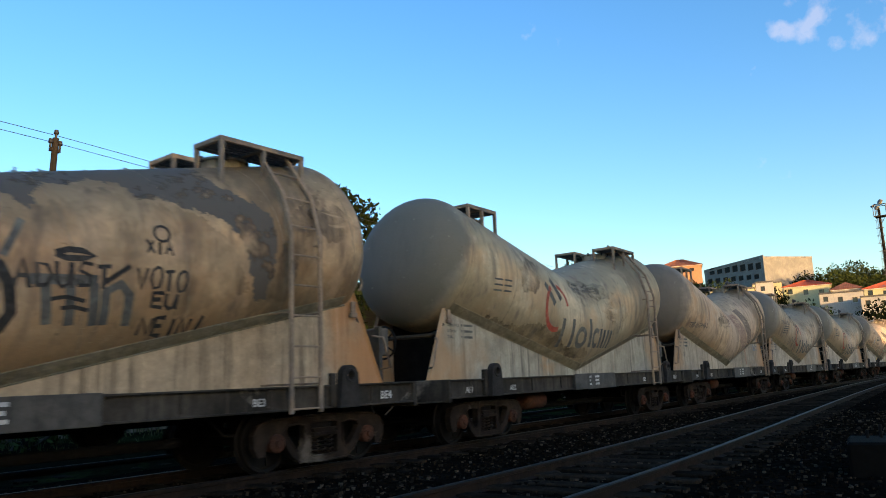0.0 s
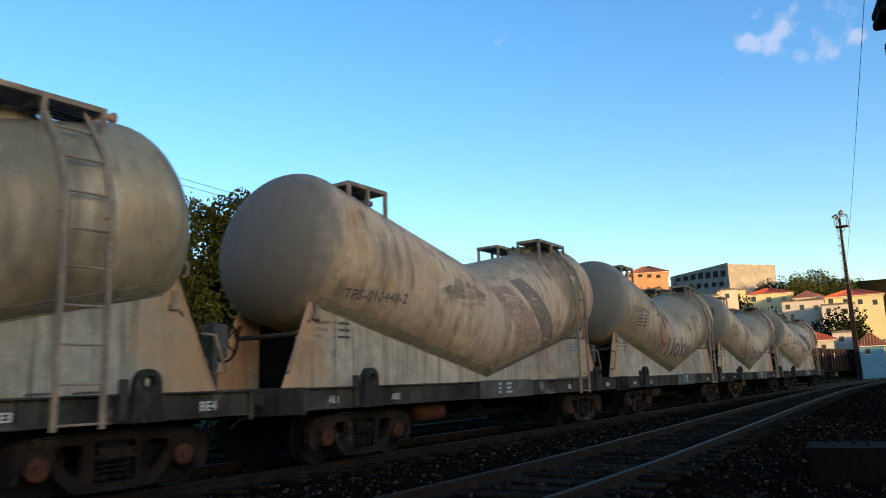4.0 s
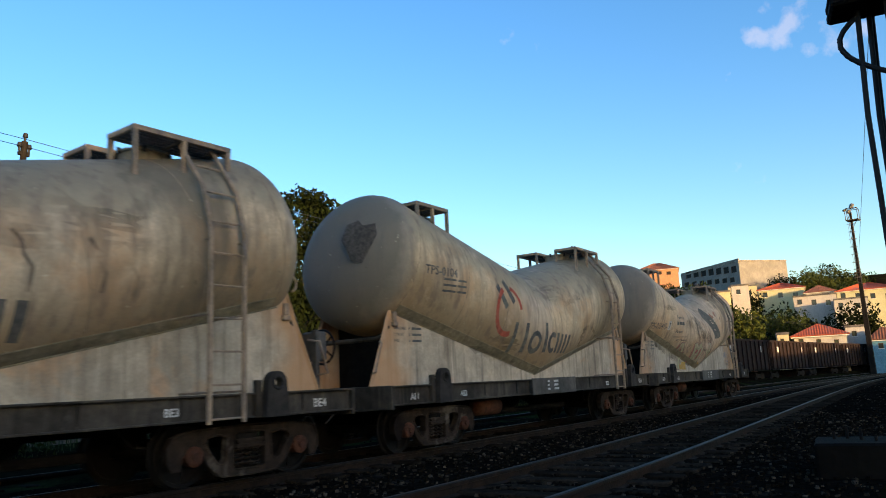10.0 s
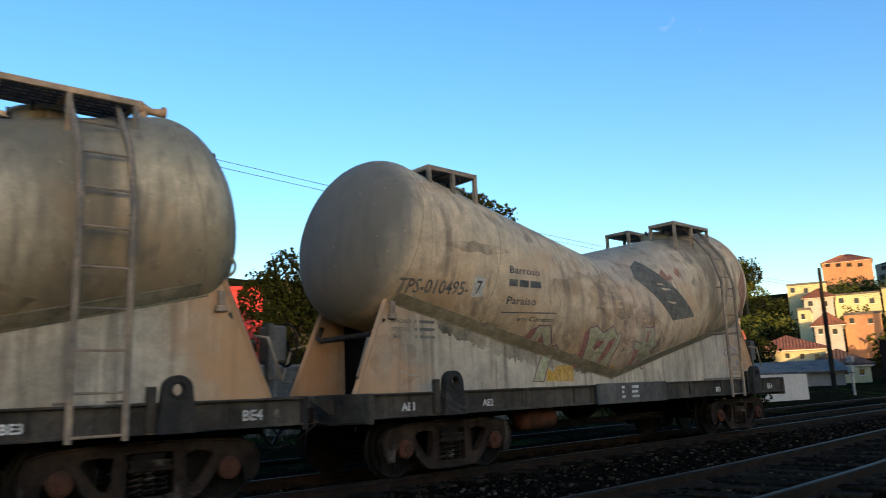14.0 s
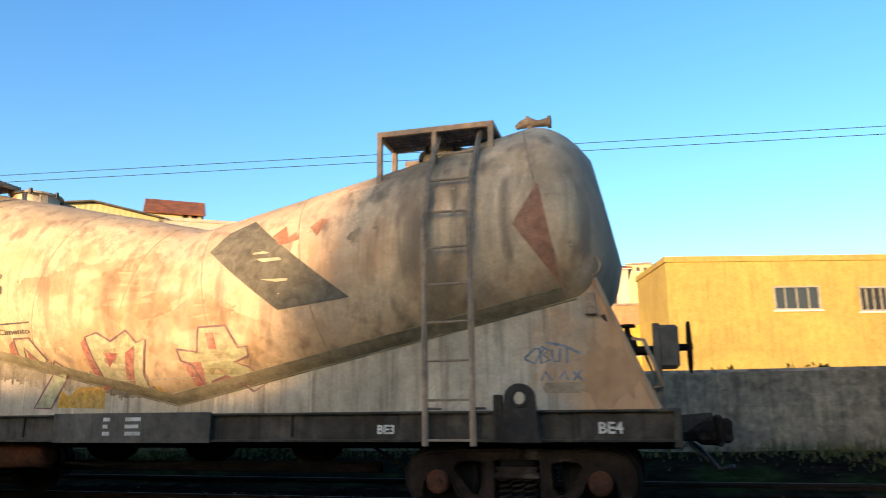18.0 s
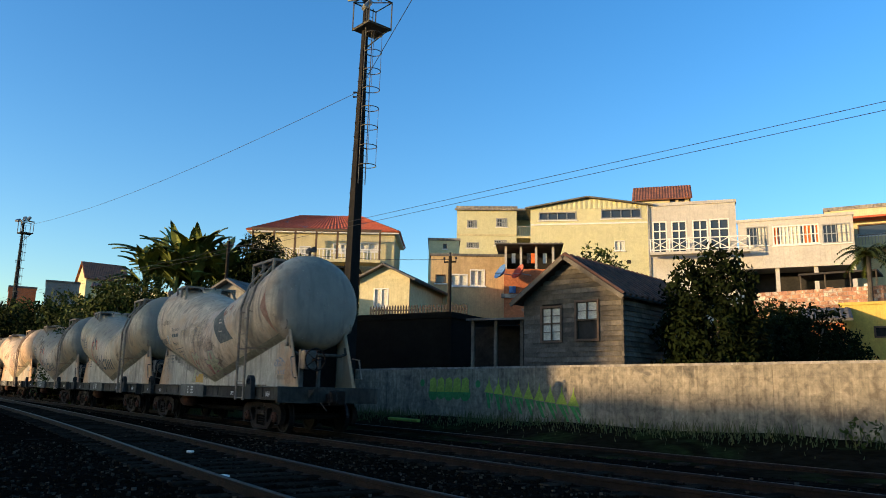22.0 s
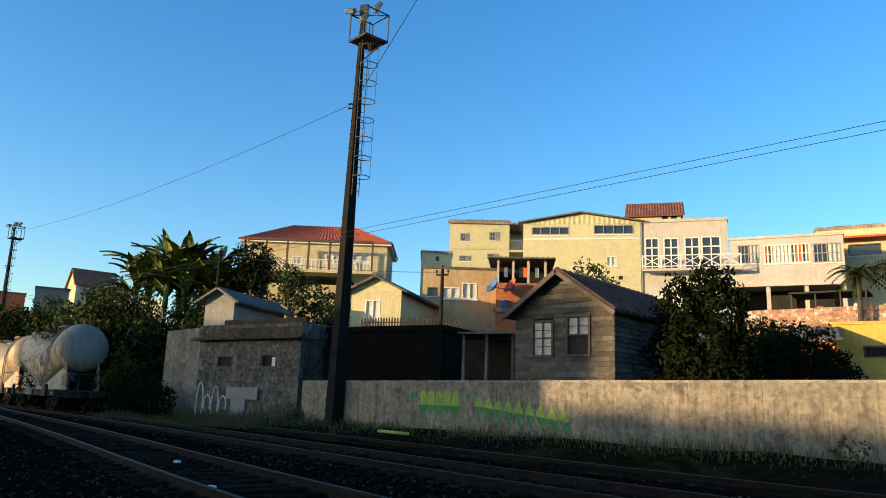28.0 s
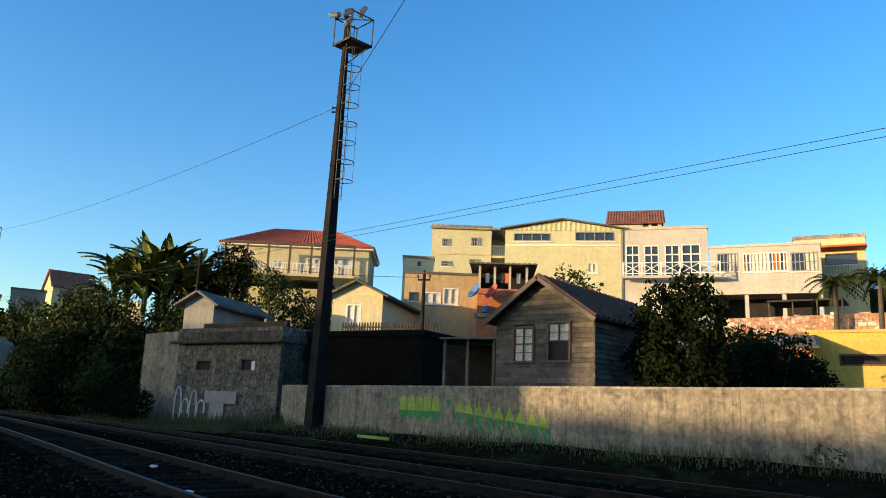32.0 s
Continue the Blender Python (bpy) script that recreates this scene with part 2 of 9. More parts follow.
def skirt_paint(tint=(1.0, 1.0, 1.0)):
    """Pale side plates with white runs, orange rust at the raked ends."""
    m = surface("streaked_skirt_paint", (0.54, 0.46, 0.365), (0.33, 0.28, 0.22), 0.6, 0.82, 0.2, 26, 1.0, (0.52, 0.30, 0.17), 0.60, mottle=0.14)
    N, L = m.node_tree.nodes, m.node_tree.links
    b = N["Principled BSDF"]
    col = b.inputs["Base Color"].links[0].from_socket
    co = N.new("ShaderNodeTexCoord")
    sep = N.new("ShaderNodeSeparateXYZ")
    L.new(co.outputs["Object"], sep.inputs[0])
    ab = N.new("ShaderNodeMath")
    ab.operation = "ABSOLUTE"
    L.new(sep.outputs["X"], ab.inputs[0])
    info = N.new("ShaderNodeObjectInfo")
    n = N.new("ShaderNodeTexNoise")
    n.noise_dimensions = "4D"
    n.inputs["Scale"].default_value, n.inputs["Detail"].default_value = 0.9, 7.0
    L.new(co.outputs["Object"], n.inputs["Vector"])
    wq = N.new("ShaderNodeMath")
    wq.operation = "MULTIPLY"
    wq.inputs[1].default_value = 40.0
    L.new(info.outputs["Random"], wq.inputs[0])
    L.new(wq.outputs[0], n.inputs["W"])
    sm = N.new("ShaderNodeMath")
    sm.operation = "MULTIPLY_ADD"
    sm.inputs[1].default_value = 3.6
    L.new(n.outputs["Fac"], sm.inputs[0])
    L.new(ab.outputs[0], sm.inputs[2])
    r = N.new("ShaderNodeMapRange")
    for k, v in zip(("From Min", "From Max", "To Min", "To Max"), (6.4, 7.3, 0.0, 0.75)):
        r.inputs[k].default_value = v
    L.new(sm.outputs[0], r.inputs["Value"])
    x = N.new("ShaderNodeMix")
    x.data_type = "RGBA"
    L.new(r.outputs[0], x.inputs["Factor"])
    L.new(col, x.inputs["A"])
    x.inputs["B"].default_value = (0.50, 0.27, 0.135, 1)
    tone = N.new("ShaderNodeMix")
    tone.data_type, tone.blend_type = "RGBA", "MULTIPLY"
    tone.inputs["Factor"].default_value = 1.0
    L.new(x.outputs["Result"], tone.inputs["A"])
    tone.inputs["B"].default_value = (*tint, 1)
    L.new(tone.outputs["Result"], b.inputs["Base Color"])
    return m


M["tank"] = tank_paint()
M["skirt"] = skirt_paint()


def film(name, rgb, strength, low=0.40, high=0.72):
    """A thin stain: ragged, see-through at its edges."""
    m = bpy.data.materials.new(name)
    m.use_nodes = True
    N, L = m.node_tree.nodes, m.node_tree.links
    b = N["Principled BSDF"]
    b.inputs["Base Color"].default_value, b.inputs["Roughness"].default_value = (*rgb, 1), 0.92
    co, n, r = N.new("ShaderNodeTexCoord"), N.new("ShaderNodeTexNoise"), N.new("ShaderNodeMapRange")
    n.inputs["Scale"].default_value, n.inputs["Detail"].default_value, n.inputs["Roughness"].default_value = 1.7, 9.0, 0.62
    L.new(co.outputs["Object"], n.inputs["Vector"])
    L.new(n.outputs["Fac"], r.inputs["Value"])
    for k, v in zip(("From Min", "From Max", "To Min", "To Max"), (low, high, 0.0, strength)):
        r.inputs[k].default_value = v
    L.new(r.outputs[0], b.inputs["Alpha"])
    return m


M["crust"] = film("cement_crust", (0.14, 0.125, 0.105), 0.7)
M["blush"] = film("rust_blush", (0.38, 0.225, 0.12), 0.40)
M["olivefilm"] = film("olive_film", (0.16, 0.14, 0.07), 0.6)
M["soot"] = film("dark_cement_crust", (0.115, 0.102, 0.086), 0.92, 0.30, 0.46)
M["moss"] = film("olive_moss_film", (0.14, 0.115, 0.068), 0.70, 0.36, 0.66)
M["flesh"] = film("bare_rust_wash", (0.38, 0.25, 0.150), 0.45, 0.40, 0.72)
M["spray"] = surface("black_spray_paint", (0.022, 0.020, 0.019), (0.055, 0.050, 0.045), 4.0, 0.8, 0.1, mottle=0.4)
M["palepaint"] = surface("grey_white_paint", (0.42, 0.38, 0.32), (0.30, 0.27, 0.22), 2.0, 0.85, 0.1, mottle=0.3)
M["seam"] = surface("dirty_weld", (0.36, 0.275, 0.19), (0.22, 0.175, 0.125), 1.2, 0.9, 0.4)
# olive grime, darkened further with the shade under the belly
M["band"] = surface("olive_grime_and_shade_band", (0.29, 0.25, 0.175), (0.185, 0.158, 0.11), 1.1, 0.9, 0.3, 26, 0.4, (0.30, 0.25, 0.17), 0.60)
M["pad"] = surface("sooty_bracket", (0.040, 0.034, 0.030), (0.018, 0.015, 0.013), 2.0, 0.85, 0.4, 30, 0.4, (0.10, 0.085, 0.07), 0.62)
M["mint"] = surface("faded_pale_green_paint", (0.33, 0.33, 0.20), (0.38, 0.34, 0.24), 1.6, 0.88, 0.1, mottle=0.25)
M["purple"] = surface("faded_purple_paint", (0.16, 0.085, 0.105), (0.25, 0.15, 0.15), 2.4, 0.88, 0.1, mottle=0.3)
M["amber"] = surface("faded_amber_paint", (0.52, 0.29, 0.06), (0.44, 0.27, 0.10), 2.4, 0.88, 0.1, mottle=0.3)
M["sill"] = surface("grimy_sill", (0.080, 0.069, 0.056), (0.026, 0.022, 0.018), 0.8, 0.9, 0.3, 30, 0.9, (0.34, 0.30, 0.25), 0.62, spec=0.15)
M["plate"] = surface("grey_plate", (0.105, 0.094, 0.080), (0.055, 0.049, 0.042), 1.5, 0.7, 0.3, 30, 0.7)
# running gear and bogies: shade under the wagon is put into the colours
M["iron"] = surface("shade_dark_running_gear", (0.014, 0.012, 0.011), (0.008, 0.007, 0.007), 3.0, 0.9, 0.5, spec=0.1)
M["bogie"] = surface("dusty_rusty_shaded_bogie", (0.036, 0.026, 0.020), (0.012, 0.008, 0.0065), 1.4, 0.92, 0.5, 30, 0.4, (0.12, 0.105, 0.088), 0.58, rand=0.25, spec=0.1)
M["hub"] = surface("rust_red_hub", (0.105, 0.040, 0.024), (0.050, 0.027, 0.020), 4.0, 0.9, 0.4, spec=0.1)
# wheel steel coloured almost black for the shade behind the side frames
M["wheel"] = surface("worn_shaded_wheel_steel", (0.010, 0.009, 0.008), (0.006, 0.005, 0.005), 2.0, 0.7, 0.1, 40, spec=0.15)
M["ladder"] = surface("rusty_ladder_paint", (0.36, 0.255, 0.175), (0.20, 0.155, 0.120), 1.2, 0.8, 0.3)
M["grate"] = surface("platform_steel", (0.12, 0.10, 0.09), (0.06, 0.05, 0.045), 3.0, 0.8, 0.3)
M["ink"] = surface("faded_black_paint", (0.075, 0.072, 0.07), (0.20, 0.185, 0.16), 5.0, 0.85, 0.1, mottle=0.4)
M["blueink"] = surface("faded_blue_paint", (0.15, 0.19, 0.24), (0.24, 0.25, 0.26), 3.0, 0.85, 0.1, mottle=0.3)
M["slate"] = surface("faded_slate_paint", (0.072, 0.076, 0.074), (0.15, 0.145, 0.125), 1.6, 0.85, 0.1, mottle=0.3)
M["redink"] = surface("faded_red_paint", (0.44, 0.060, 0.035), (0.40, 0.13, 0.085), 1.4, 0.85, 0.1, mottle=0.3)
M["pink"] = surface("faded_wine_paint", (0.30, 0.105, 0.095), (0.36, 0.19, 0.145), 2.2, 0.85, 0.1, mottle=0.35)
M["scar"] = surface("dark_bare_scar", (0.062, 0.055, 0.046), (0.10, 0.09, 0.075), 3.0, 0.9, 0.2, mottle=0.4)
M["fadedbrown"] = surface("faded_brown_paint", (0.27, 0.20, 0.15), (0.20, 0.15, 0.115), 2.2, 0.85, 0.1, mottle=0.35)
M["fadedrust"] = surface("faded_rust_paint", (0.36, 0.22, 0.155), (0.40, 0.27, 0.20), 2.2, 0.85, 0.1, mottle=0.35)
M["chevron"] = surface("faded_chevron_paint", (0.15, 0.135, 0.108), (0.105, 0.098, 0.080), 1.4, 0.88, 0.1, mottle=0.3)
M["redtri"] = surface("faded_brick_red_paint", (0.36, 0.15, 0.10), (0.38, 0.21, 0.14), 1.6, 0.88, 0.1, mottle=0.25)
M["white"] = surface("stencil_white", (0.62, 0.60, 0.56), (0.42, 0.40, 0.37), 3.0, 0.8, 0.1)
# ballast and stones: the yard's deep shade is put into near-black base colours
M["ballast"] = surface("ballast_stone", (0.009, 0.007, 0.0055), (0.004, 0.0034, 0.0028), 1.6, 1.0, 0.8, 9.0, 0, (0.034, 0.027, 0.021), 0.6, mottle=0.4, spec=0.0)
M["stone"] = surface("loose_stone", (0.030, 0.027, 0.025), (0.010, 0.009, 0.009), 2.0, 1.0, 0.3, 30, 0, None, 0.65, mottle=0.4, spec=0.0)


def vary_stones(m):
    """Single stones from near black to pale grey."""
    N, L = m.node_tree.nodes, m.node_tree.links
    b = N["Principled BSDF"]
    geo, ramp = N.new("ShaderNodeNewGeometry"), N.new("ShaderNodeValToRGB")
    L.new(geo.outputs["Random Per Island"], ramp.inputs["Fac"])
    el = ramp.color_ramp.elements
    # stone tones scaled down so that they carry the yard's shade
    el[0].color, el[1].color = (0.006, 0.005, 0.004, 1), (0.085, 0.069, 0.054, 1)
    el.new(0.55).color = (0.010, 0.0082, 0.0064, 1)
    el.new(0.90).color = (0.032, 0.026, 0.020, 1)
    L.new(ramp.outputs["Color"], b.inputs["Base Color"])


vary_stones(M["stone"])
# earth colour darkened to hold the shade on the ground
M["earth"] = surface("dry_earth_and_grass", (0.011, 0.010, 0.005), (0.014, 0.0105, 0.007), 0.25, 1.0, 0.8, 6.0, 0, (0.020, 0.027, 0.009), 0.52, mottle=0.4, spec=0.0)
M["rail"] = surface("rail_side_rust", (0.024, 0.015, 0.011), (0.012, 0.009, 0.007), 3.0, 0.9, 0.3, spec=0.1)
M["railtop"] = surface("polished_rail_head", (0.036, 0.030, 0.026), (0.016, 0.013, 0.011), 3.0, 0.6, 0.03, 60, 0, None, 0.6, 1.0)
M["raildull"] = surface("dull_rail_head", (0.040, 0.033, 0.029), (0.018, 0.014, 0.012), 2.0, 0.55, 0.05, 60, 0, None, 0.6, 0.8)
# sleeper wood darkened likewise for shade
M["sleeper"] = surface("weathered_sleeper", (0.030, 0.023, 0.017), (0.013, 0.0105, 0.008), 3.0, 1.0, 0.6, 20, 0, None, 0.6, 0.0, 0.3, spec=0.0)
M["concrete"] = surface("rough_concrete", (0.33, 0.29, 0.24), (0.20, 0.175, 0.15), 0.45, 0.95, 0.9, 9, 0.7, (0.11, 0.10, 0.088), 0.58, mottle=0.38)


def block_wall():
    """Rendered concrete blocks: the courses show faintly through the worn skin."""
    m = surface("rendered_block_wall", (0.265, 0.222, 0.16), (0.165, 0.14, 0.105), 0.9, 0.95, 0.9, 9, 0.75, (0.10, 0.088, 0.07), 0.56, mottle=0.34)
    N, L = m.node_tree.nodes, m.node_tree.links
    b = N["Principled BSDF"]
    col = b.inputs["Base Color"].links[0].from_socket
    co, sep, com = N.new("ShaderNodeTexCoord"), N.new("ShaderNodeSeparateXYZ"), N.new("ShaderNodeCombineXYZ")
    L.new(co.outputs["Object"], sep.inputs[0])
    L.new(sep.outputs["X"], com.inputs["X"])
    L.new(sep.outputs["Z"], com.inputs["Y"])
    br = N.new("ShaderNodeTexBrick")
    for k, v in (("Scale", 1.0), ("Mortar Size", 0.012), ("Mortar Smooth", 0.6), ("Bias", 0.0), ("Brick Width", 0.42), ("Row Height", 0.2)):
        br.inputs[k].default_value = v
    br.inputs["Color1"].default_value, br.inputs["Color2"].default_value, br.inputs["Mortar"].default_value = (1.12, 1.12, 1.12, 1), (0.8, 0.8, 0.8, 1), (0.62, 0.62, 0.62, 1)
    L.new(com.outputs[0], br.inputs["Vector"])
    x = N.new("ShaderNodeMix")
    x.data_type, x.blend_type = "RGBA", "MULTIPLY"
    x.inputs["Factor"].default_value = 0.2
    L.new(col, x.inputs["A"])
    L.new(br.outputs["Color"], x.inputs["B"])
    L.new(x.outputs["Result"], b.inputs["Base Color"])
    bp = N.new("ShaderNodeBump")
    bp.inputs["Strength"].default_value, bp.inputs["Distance"].default_value = 0.25, -0.008
    L.new(br.outputs["Fac"], bp.inputs["Height"])
    L.new(b.inputs["Normal"].links[0].from_socket, bp.inputs["Normal"])
    L.new(bp.outputs[0], b.inputs["Normal"])
    return m


M["blockwall"] = block_wall()
# concrete coloured near black, with the deep shade put into its base colour
M["darkconcrete"] = surface("shade_dark_concrete", (0.0085, 0.0075, 0.006), (0.005, 0.0045, 0.004), 0.8, 0.97, 0.4, 14, 0.3, spec=0.05)
M["post"] = surface("dark_mast_concrete", (0.028, 0.023, 0.019), (0.014, 0.012, 0.010), 1.2, 0.94, 0.4, spec=0.1)
M["mast"] = surface("black_mast_paint", (0.017, 0.014, 0.012), (0.009, 0.008, 0.007), 1.2, 0.9, 0.4, 20, 0.4, spec=0.15)
M["galv"] = surface("galvanised_steel", (0.34, 0.34, 0.33), (0.22, 0.22, 0.22), 2.0, 0.5, 0.1, 30, 0, None, 0.6, 0.6)
M["black"] = surface("black_rubber_cable", (0.012, 0.012, 0.014), (0.02, 0.02, 0.022), 4.0, 0.6, 0.1)
M["plank"] = surface("weathered_grey_board", (0.150, 0.126, 0.098), (0.056, 0.047, 0.037), 1.3, 0.94, 0.6, 22, 0.5, (0.05, 0.042, 0.034), 0.60, 0.0, 0.25, mottle=0.15)
M["darkwood"] = surface("dark_old_wood", (0.05, 0.042, 0.036), (0.03, 0.026, 0.024), 2.0, 0.9, 0.4)
M["clay"] = surface("old_clay_tile", (0.28, 0.10, 0.055), (0.16, 0.065, 0.042), 1.2, 0.88, 0.4, 12, 0, (0.07, 0.05, 0.04), 0.6, 0.0, 0.2)
M["claynew"] = surface("orange_clay_tile", (0.50, 0.105, 0.045), (0.38, 0.075, 0.035), 1.0, 0.85, 0.4, 12, 0, (0.16, 0.12, 0.12), 0.58, 0.0, 0.15)
M["claydark"] = surface("mossy_clay_tile", (0.12, 0.055, 0.036), (0.055, 0.035, 0.026), 1.2, 0.9, 0.4, 12, 0, None, 0.6, 0.0, 0.2)
M["fibre"] = surface("fibre_cement_roof", (0.16, 0.145, 0.13), (0.08, 0.075, 0.07), 1.0, 0.9, 0.3, 15, 0.3)
M["cream"] = surface("cream_plaster", (0.58, 0.50, 0.295), (0.50, 0.43, 0.25), 0.5, 0.9, 0.2, 12, 0.25, mottle=0.07)
M["butter"] = surface("pale_yellow_plaster", (0.57, 0.53, 0.32), (0.51, 0.475, 0.285), 0.4, 0.9, 0.15, 12, 0.12, mottle=0.07)
M["whitewall"] = surface("white_plaster", (0.49, 0.455, 0.405), (0.43, 0.395, 0.35), 0.5, 0.9, 0.2, 12, 0.25, mottle=0.07)
M["greywall"] = surface("grey_plaster", (0.27, 0.255, 0.23), (0.19, 0.18, 0.165), 0.5, 0.9, 0.2, 12, 0.3, mottle=0.07)
M["yellow"] = surface("yellow_plaster", (0.58, 0.41, 0.095), (0.50, 0.35, 0.08), 0.4, 0.88, 0.2, 10, 0.25, (0.34, 0.25, 0.10), 0.68, mottle=0.07)
M["ochre"] = surface("stained_ochre_plaster", (0.40, 0.305, 0.10), (0.33, 0.245, 0.085), 0.4, 0.88, 0.2, 10, 0.35, (0.16, 0.105, 0.06), 0.68, mottle=0.09)
M["tan"] = surface("tan_plaster", (0.52, 0.36, 0.185), (0.44, 0.30, 0.155), 0.5, 0.9, 0.2, 10, 0.3, (0.26, 0.18, 0.10), 0.64, mottle=0.1)
M["orange"] = surface("orange_plaster", (0.50, 0.26, 0.14), (0.42, 0.21, 0.12), 0.5, 0.9, 0.25, 10, 0.3, mottle=0.07)
M["brick"] = surface("bare_brick", (0.56, 0.18, 0.075), (0.44, 0.135, 0.06), 1.5, 0.92, 0.4, 14, 0, (0.30, 0.26, 0.22), 0.66, 0.0, 0.25)
M["oldbrick"] = surface("lime_washed_brick", (0.42, 0.22, 0.13), (0.28, 0.13, 0.085), 2.0, 0.93, 0.4, 14, 0, (0.50, 0.44, 0.36), 0.50, 0.0, 0.3)
M["mortar"] = surface("old_mortar", (0.34, 0.30, 0.25), (0.24, 0.21, 0.18), 1.5, 0.95, 0.4)
M["redwall"] = surface("red_painted_wall", (0.38, 0.032, 0.035), (0.32, 0.028, 0.03), 0.6, 0.85, 0.1, mottle=0.07)
M["bluepanel"] = surface("blue_painted_panel", (0.12, 0.32, 0.44), (0.10, 0.28, 0.38), 0.8, 0.8, 0.1)
M["rubble"] = surface("rubble_stone_plaster", (0.165, 0.140, 0.108), (0.060, 0.052, 0.043), 1.1, 0.95, 1.0, 6, 0.6, (0.20, 0.182, 0.155), 0.66, mottle=0.6)
M["stained"] = surface("rust_stained_render", (0.115, 0.080, 0.054), (0.040, 0.032, 0.026), 1.0, 0.95, 0.7, 9, 0.7, (0.035, 0.03, 0.025), 0.54, mottle=0.5)
# near-black streaked render for the hut's upper parapet and the veranda canopy
M["blackish"] = surface("blackish_render", (0.042, 0.037, 0.031), (0.018, 0.016, 0.014), 1.0, 0.95, 0.7, 9, 0.7, mottle=0.4, spec=0.1)
M["trim"] = surface("white_trim_paint", (0.75, 0.72, 0.66), (0.66, 0.63, 0.58), 1.0, 0.7, 0.1, mottle=0.07)
M["metalframe"] = surface("grey_window_frame", (0.30, 0.30, 0.29), (0.22, 0.22, 0.21), 1.0, 0.6, 0.1)
M["brownframe"] = surface("brown_window_frame", (0.13, 0.075, 0.045), (0.09, 0.055, 0.035), 1.0, 0.7, 0.1)
M["pane"] = glass("window_glass")
M["lace"] = surface("lace_curtain", (0.66, 0.62, 0.52), (0.45, 0.42, 0.35), 8.0, 0.95, 0.3, 40)
M["orangecloth"] = surface("orange_curtain", (0.75, 0.17, 0.04), (0.62, 0.12, 0.03), 2.0, 0.9, 0.1)
# dark sheet colour that stands for the shade inside rooms and openings
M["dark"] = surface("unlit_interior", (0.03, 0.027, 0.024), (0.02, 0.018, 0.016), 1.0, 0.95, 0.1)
M["leaf"] = surface("leaf_green", (0.056, 0.072, 0.012), (0.020, 0.030, 0.006), 1.2, 0.8, 0.0, 8, 0, (0.13, 0.12, 0.025), 0.58, 0, 0.25, spec=0.15)
# darker leaf copy: dark foliage, and bushes whose shade is put into the colour
M["leafdark"] = surface("leaf_dark_and_shaded", (0.013, 0.020, 0.005), (0.006, 0.009, 0.003), 1.2, 0.85, 0.0, 8, 0, (0.040, 0.044, 0.010), 0.62, 0, 0.25, spec=0.05)
M["banana"] = surface("banana_leaf", (0.16, 0.185, 0.038), (0.05, 0.066, 0.015), 1.0, 0.6, 0.0, 8, 0, (0.17, 0.14, 0.05), 0.6, 0, 0.25)
M["grass"] = surface("grass_blade", (0.05, 0.07, 0.02), (0.09, 0.085, 0.03), 1.0, 0.8, 0.0, 8)
M["bark"] = surface("bark", (0.10, 0.08, 0.06), (0.06, 0.05, 0.04), 4.0, 0.95, 0.6)
M["frred"] = surface("freight_wagon_rust", (0.024, 0.010, 0.007), (0.011, 0.006, 0.005), 1.0, 0.9, 0.3, 20, 0.4)
M["greenpaint"] = surface("green_spray_paint", (0.055, 0.24, 0.07), (0.045, 0.17, 0.055), 2.0, 0.8, 0.1)
M["limepaint"] = surface("lime_spray_paint", (0.30, 0.40, 0.06), (0.20, 0.28, 0.05), 2.0, 0.8, 0.1)
M["bluetile"] = surface("blue_plastic", (0.06, 0.16, 0.36), (0.05, 0.13, 0.3), 2.0, 0.6, 0.1)

# ---------- mesh helpers ----------


def mesh_of(name, bm, material):
    bm.normal_update()
    me = bpy.data.meshes.new(name)
    bm.to_mesh(me)
    bm.free()
    me.materials.append(material)
    return me


def smooth(ob, on=True):
    ob.data.polygons.foreach_set("use_smooth", [on] * len(ob.data.polygons))
    return ob


def part(name, bm, material, parent=None, label=""):
    """One mesh object out of a bmesh, under a thing or a part."""
    ob = new(name, mesh_of(name, bm, material))
    ob.parent = parent
    if label:
        tagged(ob, label)
    return ob


def part_from(name, verts, faces, material, parent=None, label=""):
    me = bpy.data.meshes.new(name)
    me.from_pydata(verts, [], faces)
    me.update()
    me.materials.append(material)
    ob = new(name, me)
    ob.parent = parent
    if label:
        tagged(ob, label)
    return ob


def thing(name, label, category, m=None, group="", kind=""):
    ob = new(name)
    ob.empty_display_size = 0.2
    if m is not None:
        ob.matrix_basis = m
    return tagged(ob, label, category, group, kind)


def add_box(bm, x0, x1, y0, y1, z0, z1, bevel=0.0, m=None):
    if bevel <= 0:
        v = [bm.verts.new(p) for p in ((x0, y0, z0), (x1, y0, z0), (x1, y1, z0), (x0, y1, z0), (x0, y0, z1), (x1, y0, z1), (x1, y1, z1), (x0, y1, z1))]
        for f in ((3, 2, 1, 0), (4, 5, 6, 7), (0, 1, 5, 4), (1, 2, 6, 5), (2, 3, 7, 6), (3, 0, 4, 7)):
            bm.faces.new([v[i] for i in f])
    else:
        b = bmesh.new()
        add_box(b, x0, x1, y0, y1, z0, z1)
        bmesh.ops.bevel(b, geom=b.edges[:], offset=bevel, segments=1, affect="EDGES")
        v = {w: bm.verts.new(w.co) for w in b.verts}
        for f in b.faces:
            bm.faces.new([v[w] for w in f.verts])
        b.free()
        v = list(v.values())
    if m is not None:
        for w in v:
            w.co = m @ w.co
    return v


def box(x0, x1, y0, y1, z0, z1, bevel=0.0):
    bm = bmesh.new()
    add_box(bm, x0, x1, y0, y1, z0, z1, bevel)
    return bm


